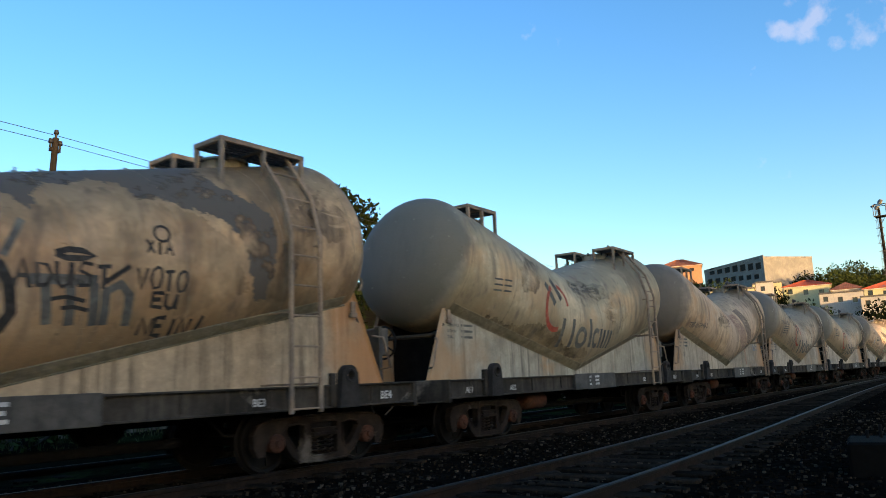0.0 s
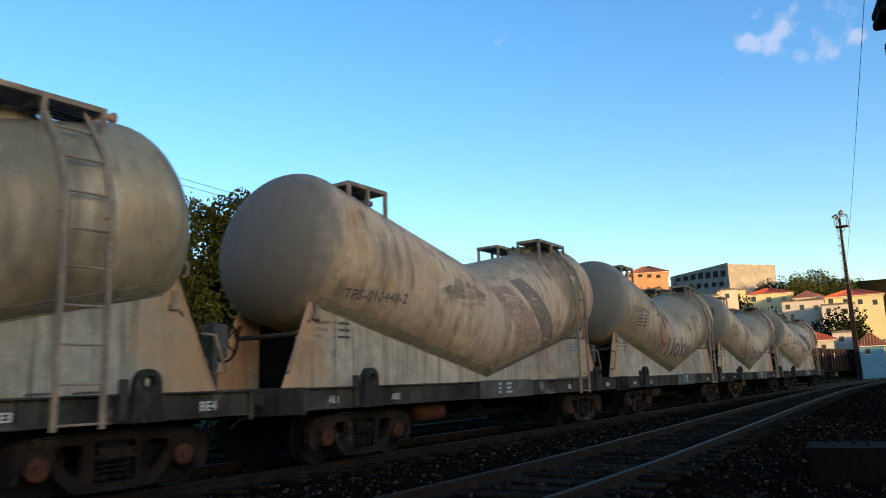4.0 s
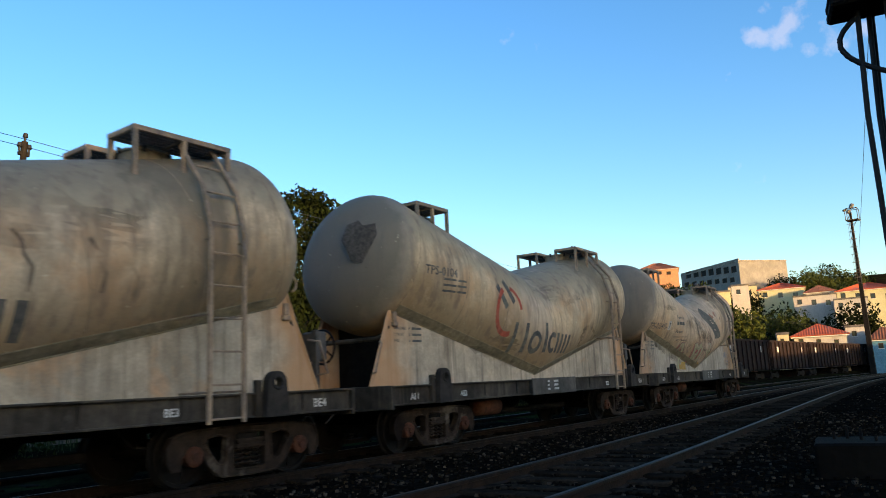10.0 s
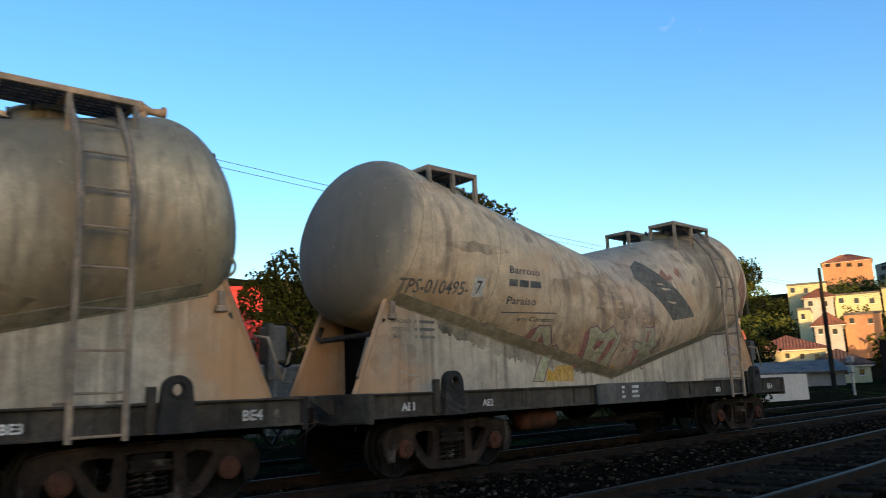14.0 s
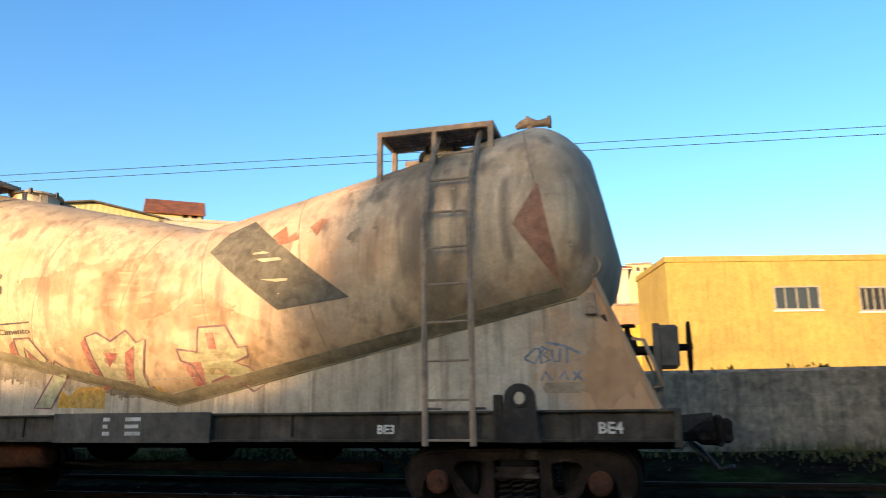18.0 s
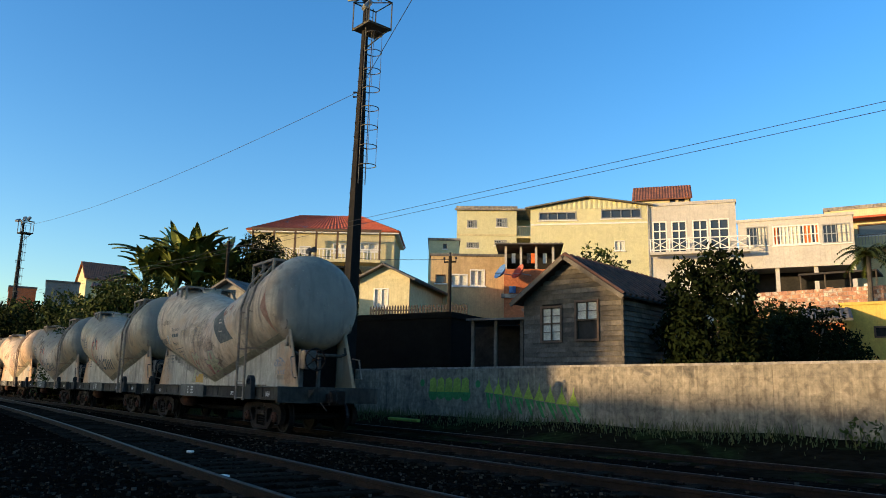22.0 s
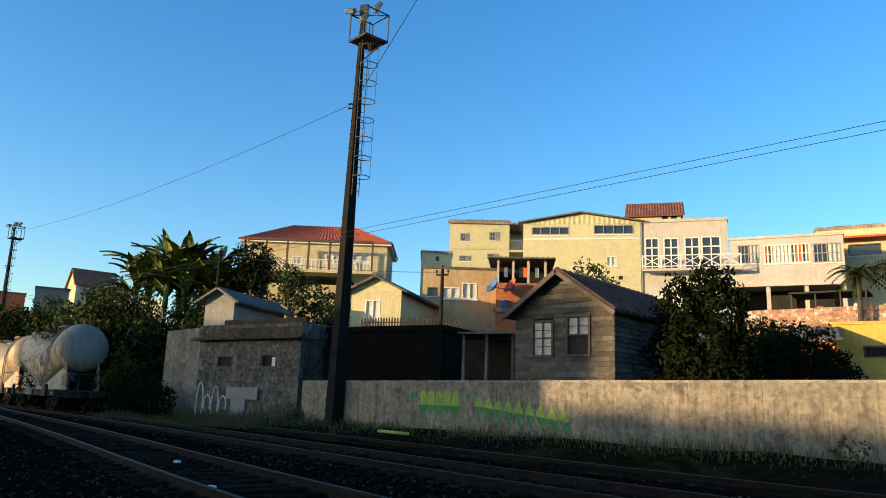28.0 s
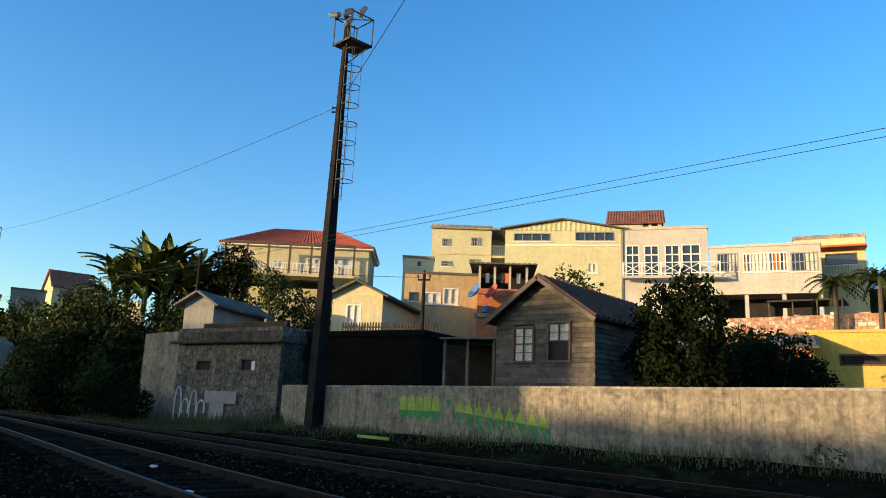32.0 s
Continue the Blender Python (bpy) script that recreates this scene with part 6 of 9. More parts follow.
def make_window(parent, u0, u1, v0, v1, style, depth=0.10):
    """A frame with bars, a pane set back, a sill; in the wall's own space (front at y = 0)."""
    w, h = u1 - u0, v1 - v0
    fm = {"white2": "trim", "grid": "metalframe", "orange": "trim", "band": "metalframe", "slot": "brownframe", "slotw": "trim", "brown1": "brownframe", "hole": "brownframe", "lace": "brownframe", "tall": "trim"}[style]
    t = max(0.05, min(0.09, w * 0.08))
    bm = bmesh.new()
    loops = []
    for y in (-0.02, depth):
        for e in (0.0, t):
            loops.append([bm.verts.new(p) for p in ((u0 + e, y, v0 + e), (u1 - e, y, v0 + e), (u1 - e, y, v1 - e), (u0 + e, y, v1 - e))])
    fo, fi, bo, bi = loops
    for k in range(4):
        j = (k + 1) % 4
        for q in ((fo[k], fo[j], fi[j], fi[k]), (fi[k], fi[j], bi[j], bi[k]), (bi[k], bi[j], bo[j], bo[k]), (bo[k], bo[j], fo[j], fo[k])):
            bm.faces.new(q)
    win = part("window", bm, M[fm], parent)

    def bar(*q):
        part("glazing_bar", box(*q), M[fm], win)

    if style in ("white2", "lace", "tall"):
        bar((u0 + u1) / 2 - t / 2, (u0 + u1) / 2 + t / 2, 0.0, depth, v0 + t, v1 - t)
        if h > 1.5:
            bar(u0 + t, (u0 + u1) / 2 - t / 2 - 0.002, 0.0, depth, v0 + h * 0.68, v0 + h * 0.68 + t)
            bar((u0 + u1) / 2 + t / 2 + 0.002, u1 - t, 0.0, depth, v0 + h * 0.68, v0 + h * 0.68 + t)
    n = {"grid": 6, "orange": 12, "band": 4, "slot": 0, "slotw": 16}.get(style, 0)
    for k in range(1, n):
        x = u0 + w * k / n
        b = 0.03 if style in ("band", "grid") else 0.045
        bar(x - b, x + b, 0.01, depth - 0.02, v0 + t, v1 - t)
    if style in ("grid", "orange"):
        bar(u0 + t, u1 - t, -0.012, 0.008, (v0 + v1) / 2 - 0.03, (v0 + v1) / 2 + 0.03)
    # empty openings are closed by a dark sheet in place of a shaded room
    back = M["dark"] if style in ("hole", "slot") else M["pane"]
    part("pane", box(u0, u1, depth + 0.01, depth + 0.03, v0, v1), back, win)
    if style == "orange":
        for a, b in ((0.03, 0.12), (0.66, 0.82), (0.9, 0.98)):
            part("curtain", box(u0 + w * a, u0 + w * b, depth - 0.02, depth, v0 + 0.05, v1 - 0.05), M["orangecloth"], win, "orange curtain")
        part("curtain", box(u0 + w * 0.15, u0 + w * 0.62, depth - 0.02, depth, v0 + 0.05, v1 - 0.05), M["lace"], win, "pale curtain")
    elif style == "white2":
        part("curtain", box(u0 + t, u1 - t, depth - 0.015, depth, v0 + t, v1 - t), M["lace"], win, "pale curtain")
    elif style == "grid":
        part("curtain", box(u0 + w * 0.55, u1 - t, depth - 0.015, depth, v0 + t, v1 - t), M["lace"], win, "pale curtain")
    if style not in ("slot", "slotw", "hole"):
        part("sill", box(u0 - 0.08, u1 + 0.08, -0.08, 0.02, v0 - 0.08, v0 - 0.002), M["trim"], win)
    return win


def pierced(length, z0, z1, holes, thick=0.2):
    """A front wall with real openings."""
    us = sorted({0.0, length, *(h[0] for h in holes), *(h[1] for h in holes)})
    vs = sorted({z0, z1, *(h[2] for h in holes), *(h[3] for h in holes)})
    bm = bmesh.new()

    def solid(i, j):
        if i < 0 or j < 0 or i >= len(us) - 1 or j >= len(vs) - 1:
            return False
        cu, cv = (us[i] + us[i + 1]) / 2, (vs[j] + vs[j + 1]) / 2
        return not any(h[0] < cu < h[1] and h[2] < cv < h[3] for h in holes)

    for i in range(len(us) - 1):
        for j in range(len(vs) - 1):
            if not solid(i, j):
                continue
            a, b, c, d = us[i], us[i + 1], vs[j], vs[j + 1]
            quads = [((a, 0, c), (b, 0, c), (b, 0, d), (a, 0, d)), ((b, thick, c), (a, thick, c), (a, thick, d), (b, thick, d))]
            if not solid(i - 1, j):
                quads.append(((a, thick, c), (a, 0, c), (a, 0, d), (a, thick, d)))
            if not solid(i + 1, j):
                quads.append(((b, 0, c), (b, thick, c), (b, thick, d), (b, 0, d)))
            if not solid(i, j - 1):
                quads.append(((a, thick, c), (b, thick, c), (b, 0, c), (a, 0, c)))
            if not solid(i, j + 1):
                quads.append(((a, 0, d), (b, 0, d), (b, thick, d), (a, thick, d)))
            for q in quads:
                bm.faces.new([bm.verts.new(p) for p in q])
    bmesh.ops.remove_doubles(bm, verts=bm.verts[:], dist=0.0005)
    return bm


def house(label, name, p0, p1, depth, z0, z1, wall, roof, rise, roofmat, windows=(), ribs=None):
    """A house whose front runs from p0 to p1 in plan; depth goes back from it."""
    a, b = Vector((*p0, 0)), Vector((*p1, 0))
    length = (b - a).length
    ang = math.atan2(b.y - a.y, b.x - a.x)
    h = thing(name, label, name.replace("_", " "), pose(a.x, a.y, 0, 0, 0, math.degrees(ang)))
    back = Vector((-math.sin(ang), math.cos(ang), 0)) * depth
    if z0 is None:
        z0 = min(float(ground_z(p.x, p.y)) for p in (a, b, a + back, b + back)) - 0.3
    hung = z0 > float(ground_z(a.x, a.y)) + 0.4
    windows = [w for w in windows if w[1] - w[0] > 0.15 and w[3] - w[2] > 0.15]
    part("wall_front", pierced(length, z0, z1, windows), M[wall], h)
    part("wall_side", box(0, 0.2, 0.203, depth, z0, z1), M[wall], h)
    part("wall_side", box(length - 0.2, length, 0.203, depth, z0, z1), M[wall], h)
    part("wall_back", box(0.203, length - 0.203, depth - 0.2, depth, z0, z1), M[wall], h)
    if hung:       # slim pillars below a raised floor
        part("floor_slab", box(-0.1, length + 0.1, -0.1, depth, z0 - 0.2, z0 - 0.003), M[wall], h)
        g = min(float(ground_z(p.x, p.y)) for p in (a, b, a + back, b + back)) - 0.3
        for k in range(4):
            u = length * k / 3
            u = min(max(u, 0.15), length - 0.15)
            part("pillar", box(u - 0.14, u + 0.14, 0.1, 0.38, g, z0 - 0.203), M[wall], h)
        # set-back dark sheet stands for the shade under the raised floor
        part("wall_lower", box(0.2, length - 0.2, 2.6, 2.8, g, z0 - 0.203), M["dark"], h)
    for w in windows:
        make_window(h, *w)
    ribs = ribs if ribs is not None else (0.3 if depth * length < 160 else 0.6)
    o = 0.4
    rm = M[roofmat]
    if roof == "flat":
        part("roof", box(0.205, length - 0.205, 0.205, depth - 0.205, z1 - 0.35, z1 - 0.2), M["concrete"], h)
        bm = bmesh.new()
        for q in ((-0.08, length + 0.08, -0.08, 0.24), (-0.08, length + 0.08, depth - 0.24, depth + 0.08), (-0.08, 0.24, 0.24, depth - 0.24), (length - 0.24, length + 0.08, 0.24, depth - 0.24)):
            add_box(bm, *q, z1 + 0.003, z1 + max(0.12, rise))
        part("parapet", bm, rm, h)
    elif roof == "gable_front":
        mid, zt = length / 2, z1 + rise + 0.01
        bm = bmesh.new()
        add_prism(bm, [(0, z1), (length, z1), (mid, z1 + rise)], 0, 0.2)
        part("gable", bm, M[wall], h)
        for s, x in ((-1, -o), (1, length + o)):
            ze = z1 - rise * o / mid + 0.01
            bm = bmesh.new()
            roof_slab(bm, (x, -o, ze), (x, depth + o, ze), (mid, depth + o, zt), (mid, -o, zt), 0.1, ribs)
            part("roof_slope", bm, rm, h)
    elif roof == "gable_side":
        mid, zt = depth / 2, z1 + rise + 0.01
        ze = z1 - rise * o / mid + 0.01
        for y in (-o, depth + o):
            bm = bmesh.new()
            roof_slab(bm, (-o, y, ze), (length + o, y, ze), (length + o, mid, zt), (-o, mid, zt), 0.1, ribs)
            part("roof_slope", bm, rm, h)
        for x in (0, length - 0.2):
            bm = bmesh.new()
            vs = [bm.verts.new(p) for p in ((x, 0, z1), (x, depth, z1), (x, mid, z1 + rise), (x + 0.2, 0, z1), (x + 0.2, depth, z1), (x + 0.2, mid, z1 + rise))]
            for f in ((0, 2, 1), (3, 4, 5), (0, 1, 4, 3), (1, 2, 5, 4), (2, 0, 3, 5)):
                bm.faces.new([vs[i] for i in f])
            part("gable", bm, M[wall], h)
    elif roof == "hip":
        k = min(length, depth) / 2
        r0, r1 = (k, depth / 2), (length - k, depth / 2)
        if length < depth:
            r0, r1 = (length / 2, k), (length / 2, depth - k)
        ze, zt = z1 - 0.05, z1 + rise
        c = [(-o, -o, ze), (length + o, -o, ze), (length + o, depth + o, ze), (-o, depth + o, ze)]
        A, B = (*r0, zt), (*r1, zt)
        faces = ((c[0], c[1], B, A), (c[2], c[3], A, B), (c[1], c[2], B, B), (c[3], c[0], A, A)) if length >= depth else ((c[0], c[1], A, A), (c[2], c[3], B, B), (c[1], c[2], B, A), (c[3], c[0], A, B))
        for q in faces:
            bm = bmesh.new()
            q = [Vector(p) for p in q]
            if (q[2] - q[3]).length < 0.01:
                n = (q[1] - q[0]).cross(q[2] - q[0]).normalized()
                n = n if n.z > 0 else -n
                kk = max(4, 2 * int((q[1] - q[0]).length / ribs))
                kk += kk % 2
                mid2 = (q[0] + q[1]) / 2
                low, high, under = [], [], []
                for i in range(kk + 1):
                    t = i / kk
                    e = q[0].lerp(q[1], t)
                    f = e + (q[2] - mid2) * (1 - abs(2 * t - 1))
                    up = n * (0.15 if i % 2 else 0.1)
                    under.append(bm.verts.new(e))
                    low.append(bm.verts.new(e + up))
                    high.append(bm.verts.new(f + up) if 0 < i < kk else low[-1])
                for i in range(kk):
                    quad = [low[i], low[i + 1], high[i + 1], high[i]]
                    quad = [v for m, v in enumerate(quad) if v not in quad[:m]]
                    bm.faces.new(quad)
                    bm.faces.new((under[i], under[i + 1], low[i + 1], low[i]))
            else:
                roof_slab(bm, *q, 0.1, ribs)
            part("roof_slope", bm, rm, h)
        part("eave_board", box(-o + 0.05, length + o - 0.05, -o + 0.05, depth + o - 0.05, ze - 0.12, ze - 0.02), M["trim"], h)
    elif roof == "shed":
        bm = bmesh.new()
        roof_slab(bm, (-o, -o, z1 + 0.05), (length + o, -o, z1 + 0.05), (length + o, depth + o, z1 + rise + 0.3), (-o, depth + o, z1 + rise + 0.3), 0.1, ribs)
        part("roof_slope", bm, rm, h)
    return h


hut = house("low rubble-stone hut with small square windows and white scrawls", "hut", (-31.4, 23.1), (-24.6, 23.4), 5, None, 3.82, "rubble", "flat", 0.7, "rubble", windows=[(1.33, 2.45, 2.45, 3.07, "hole"), (4.35, 5.36, 2.48, 3.12, "hole")])
house("cream plastered cottage with a low fibre-cement roof", "cottage", (-27.9, 30.0), (-25.2, 31.0), 13, None, 7.08, "cream", "gable_front", 0.7, "fibre", windows=[(0.83, 1.70, 5.51, 6.57, "white2")])
house("cream two-storey house with a bright orange tiled hip roof and veranda", "villa", (-46.8, 37.6), (-37.6, 44.2), 6.2, None, 13.36, "cream", "hip", 1.9, "claynew", windows=[(3.82, 4.71, 11.54, 12.16, "white2"), (6.47, 7.70, 11.67, 12.43, "white2"), (8.58, 10.07, 11.78, 12.54, "white2"), (1.79, 2.14, 9.20, 10.26, "brown1")])
box_house = house("pale yellow box-shaped house with a flat roof", "house", (-40.7, 57.0), (-35.9, 60.1), 8, None, 18.38, "butter", "flat", 0.3, "concrete", windows=[(0.97, 1.93, 16.54, 17.31, "grid"), (3.75, 4.82, 16.65, 17.52, "grid"), (0.95, 2.12, 14.58, 15.12, "grid"), (3.60, 4.77, 14.84, 15.39, "grid")])
house("small white annexe with a sloping top", "annexe", (-36.7, 47.5), (-34.7, 49.0), 8, None, 13.24, "butter", "flat", 0.2, "concrete", windows=[(1.16, 1.47, 12.56, 12.98, "brown1")])
house("ochre plastered house with arched windows under a thin roof", "house", (-28.0, 36.5), (-24.2, 39.1), 7, None, 9.43, "tan", "flat", 0.15, "fibre", windows=[(0.30, 0.92, 7.71, 8.26, "brown1"), (1.20, 2.31, 7.55, 8.31, "white2"), (2.44, 3.38, 7.56, 8.61, "white2")])
raw_house = house("unfinished bare-brick house with an open upper floor", "house", (-23.2, 37.4), (-20.6, 38.9), 6, None, 8.35, "brick", "none", 0.3, "fibre", windows=[])
rib_house = house("pale yellow house with a ribbed metal gable and window bands", "house", (-29.8, 52.1), (-21.4, 56.0), 11, None, 15.97, "butter", "gable_front", 0.75, "fibre", windows=[(0.66, 3.71, 14.95, 15.65, "band"), (5.65, 8.80, 14.98, 15.77, "band"), (6.65, 7.45, 12.36, 13.18, "white2")])
house("white flat-roofed house with tall windows and crossed balcony rails", "house", (-21.4, 56.1), (-15.2, 58.1), 9, None, 15.88, "whitewall", "flat", 0.25, "whitewall", windows=[(0.34, 1.40, 12.05, 14.65, "tall"), (1.75, 2.89, 12.05, 14.62, "tall"), (3.32, 4.45, 12.05, 14.63, "tall"), (4.58, 6.00, 12.05, 14.65, "tall")])
house("long white house with barred windows on slim pillars", "house", (-15.1, 58.1), (-7.5, 59.5), 8, 10.8, 14.23, "whitewall", "flat", 0.2, "whitewall", windows=[(0.56, 2.08, 12.38, 13.84, "grid"), (2.41, 5.51, 12.28, 13.76, "orange"), (5.71, 7.53, 12.22, 13.68, "grid")])
awning_house = house("pale house with a red awning over its balcony", "house", (-10.2, 65.2), (-5.1, 65.8), 8, None, 15.94, "cream", "flat", 0.3, "concrete", windows=[(2.26, 4.52, 13.75, 14.68, "brown1")])
house("far house with a steep red tiled gable", "house", (-31.1, 78.0), (-25.8, 79.9), 7, None, 22.64, "cream", "gable_side", 2.2, "clay", windows=[(3.62, 4.24, 22.09, 22.55, "brown1"), (4.55, 5.23, 22.14, 22.66, "brown1")])
house("low bright yellow warehouse with long barred slots", "warehouse", (-6.40, 43.55), (14.5, 44.65), 3.0, None, 5.95, "yellow", "flat", 0.15, "yellow", windows=[(1.44, 4.32, 4.25, 4.85, 'slot'), (6.18, 9.05, 4.25, 4.85, 'slotw'), (16.08, 18.87, 4.25, 4.85, 'slotw')])
house("tall ochre rendered warehouse block, rain-stained", "warehouse", (12.0, 38.2), (24.2, 38.0), 6, None, 8.67, "ochre", "flat", 0.3, "ochre", windows=[(5.48, 7.88, 6.10, 7.36, "band"), (9.88, 11.40, 5.99, 7.29, "band")])
shop = house("red painted shop with yellow and blue panels", "shop", (31.2, 45.3), (36.1, 41.5), 8, None, 8.84, "redwall", "flat", 0.3, "redwall", windows=[(2.01, 3.57, 3.34, 6.66, "hole")])
house("bare orange brick house with a low tiled roof", "house", (1.95, 63.97), (12.57, 58.67), 8, None, 11.31, "orange", "flat", 0.5, "claynew", windows=[(2.49, 3.74, 10.03, 10.78, 'white2'), (4.71, 5.67, 9.89, 10.64, 'brown1'), (6.09, 7.88, 9.41, 10.29, 'grid'), (9.61, 10.71, 9.25, 9.96, 'grid')])
house("white house with low red eaves", "house", (13.8, 78.8), (20.3, 77.4), 8, None, 15.81, "whitewall", "hip", 1.0, "clay", windows=[(4.12, 4.55, 14.41, 14.86, "brown1")])
house("far pale apartment block", "apartment_block", (27.7, 106.5), (31.1, 105.5), 10, None, 21.68, "cream", "flat", 0.3, "concrete", windows=[(0.37, 0.94, 20.83, 21.45, "brown1"), (1.37, 1.94, 20.73, 21.34, "brown1"), (2.37, 2.93, 20.63, 21.24, "brown1")])
house("pale house with a steep dark red tiled gable", "house", (-126.5, 66.5), (-124.7, 73.0), 6.5, None, 19.3, "cream", "gable_side", 3.0, "clay", windows=[(1.2, 2.0, 17.2, 18.3, "brown1")])
house("small house with a low dark roof on the hillside", "house", (-103.94, 55.86), (-100.95, 61.1), 6, None, 14.54, "cream", "shed", 1.2, "claydark", windows=[])
house("low grey shed on the hillside", "shed", (-85.9, 40.6), (-84.4, 43.7), 6, 6.0, 12.32, "greywall", "flat", 0.2, "fibre", windows=[])
house("bare brick house on the hillside", "house", (-91.9, 39.3), (-90.8, 41.9), 6, 6.0, 11.93, "brick", "flat", 0.2, "fibre", windows=[])
house("long derelict grey block with rows of empty windows", "apartment_block", (214.2, 18.4), (195.0, 3.0), 14, None, 27.14, "greywall", "flat", 0.4, "concrete", windows=[(2.33, 4.69, 26.14, 27.94, "hole"), (5.78, 8.07, 25.89, 27.66, "hole"), (9.13, 11.35, 25.64, 27.38, "hole"), (12.38, 14.54, 25.40, 27.12, "hole"), (15.53, 17.63, 25.16, 26.85, "hole"), (18.60, 20.64, 24.93, 26.60, "hole"), (21.58, 23.57, 24.71, 26.35, "hole"), (1.28, 3.40, 23.84, 25.19, "hole"), (4.75, 6.81, 23.59, 24.92, "hole"), (8.12, 10.11, 23.34, 24.66, "hole"), (11.39, 13.32, 23.11, 24.40, "hole"), (14.56, 16.44, 22.88, 24.15, "hole"), (17.64, 19.47, 22.65, 23.91, "hole"), (20.64, 22.42, 22.43, 23.67, "hole")])
house("orange house with a red hip roof on the hilltop", "house", (229.7, 32.5), (231.1, 20.5), 10, None, 31.90, "orange", "hip", 2.5, "clay", windows=[(0.75, 2.07, 30.82, 31.84, "hole"), (3.39, 4.71, 30.56, 31.58, "hole"), (6.03, 7.34, 30.30, 31.31, "hole"), (8.65, 9.96, 30.04, 31.05, "hole")])
house("cream house on the far hillside, flat roof", "house", (189.9, 5.9), (190.0, -0.4), 8, None, 20.37, "cream", "flat", 0.3, "fibre", windows=[(0.80, 1.85, 18.43, 19.65, "brown1"), (3.94, 4.98, 18.13, 19.35, "brown1")])
house("pale yellow house on the far hillside, tiled hip roof", "house", (175.0, -0.6), (174.7, -9.5), 8, None, 17.71, "butter", "hip", 1.5, "claynew", windows=[(0.77, 1.72, 16.12, 17.23, "brown1"), (3.77, 4.71, 15.82, 16.92, "brown1"), (6.74, 7.67, 15.52, 16.62, "brown1")])
house("white house on the far hillside, tiled hip roof", "house", (167.7, -9.3), (167.4, -14.4), 8, None, 15.73, "whitewall", "hip", 1.5, "clay", windows=[(0.63, 1.52, 14.07, 15.12, "brown1"), (3.17, 4.05, 13.81, 14.85, "brown1")])
house("pale yellow house on the far hillside, tiled hip roof", "house", (164.4, -14.6), (163.2, -24.5), 8, None, 15.16, "butter", "hip", 1.5, "claynew", windows=[(0.62, 1.48, 13.84, 14.86, "brown1"), (3.15, 4.00, 13.57, 14.58, "brown1"), (5.65, 6.49, 13.30, 14.30, "brown1"), (8.13, 8.96, 13.03, 14.03, "brown1")])
house("white house on the far hillside, flat roof", "house", (154.9, -6.4), (154.4, -13.6), 8, None, 13.94, "whitewall", "flat", 0.3, "fibre", windows=[(0.60, 1.42, 12.52, 13.49, "brown1"), (2.99, 3.81, 12.28, 13.25, "brown1"), (5.37, 6.18, 12.05, 13.00, "brown1")])
house("white house on the far hillside, flat roof", "house", (149.5, -12.6), (148.9, -17.9), 8, None, 12.42, "whitewall", "flat", 0.3, "fibre", windows=[(0.68, 1.46, 10.99, 11.91, "brown1"), (3.34, 4.11, 10.72, 11.63, "brown1")])
house("cream house on the far hillside, flat roof", "house", (100.0, -1.8), (100.0, -3.1), 8, None, 5.03, "cream", "flat", 0.3, "fibre", windows=[(0.33, 0.73, 3.96, 4.58, "brown1")])
house("white house on the far hillside, tiled hip roof", "house", (104.9, -3.8), (104.6, -9.7), 8, None, 4.86, "whitewall", "hip", 1.5, "claynew", windows=[(0.52, 1.08, 3.92, 4.57, "brown1"), (2.50, 3.05, 3.75, 4.40, "brown1"), (4.47, 5.01, 3.59, 4.23, "brown1")])
house("white house on the far hillside, flat roof", "house", (111.5, -10.3), (111.3, -12.9), 8, None, 5.86, "whitewall", "flat", 0.3, "fibre", windows=[(0.69, 1.26, 4.71, 5.39, "brown1")])
house("blue-fronted house on the far hillside, tiled hip roof", "house", (104.3, -12.2), (103.9, -14.9), 8, None, 3.89, "bluepanel", "hip", 1.5, "clay", windows=[(0.73, 1.26, 2.83, 3.46, "brown1")])
house("cream house on the far hillside, flat roof", "house", (108.9, -15.7), (108.6, -17.2), 8, None, 4.41, "cream", "flat", 0.3, "fibre", windows=[(0.38, 0.85, 3.29, 3.94, "brown1")])
house("white house on the far hillside, tiled hip roof", "house", (133.2, 22.2), (133.8, 18.0), 8, None, 13.68, "whitewall", "hip", 1.5, "clay", windows=[(0.53, 1.27, 12.31, 13.16, "brown1"), (2.63, 3.36, 12.13, 12.98, "brown1")])
house("pale yellow house on the far hillside, flat roof", "house", (143.7, 19.1), (144.5, 12.3), 8, None, 14.57, "butter", "flat", 0.3, "fibre", windows=[(0.59, 1.36, 13.23, 14.14, "brown1"), (2.90, 3.66, 13.02, 13.93, "brown1"), (5.19, 5.94, 12.81, 13.71, "brown1")])
house("cream house on the far hillside, flat roof", "house", (149.5, 12.4), (149.9, 4.4), 8, None, 15.60, "cream", "flat", 0.3, "fibre", windows=[(0.69, 1.47, 14.30, 15.23, "brown1"), (3.36, 4.13, 14.04, 14.95, "brown1"), (6.01, 6.77, 13.77, 14.68, "brown1")])
house("white house on the far hillside, flat roof", "house", (149.9, 4.1), (150.0, 1.1), 8, None, 16.53, "whitewall", "flat", 0.3, "fibre", windows=[(0.78, 1.53, 14.99, 15.90, "brown1")])
house("white house on the far hillside, tiled hip roof", "house", (96.8, 15.4), (97.2, 12.5), 8, None, 6.96, "whitewall", "hip", 1.5, "clay", windows=[(0.38, 0.90, 5.96, 6.57, "brown1"), (1.85, 2.37, 5.85, 6.46, "brown1")])
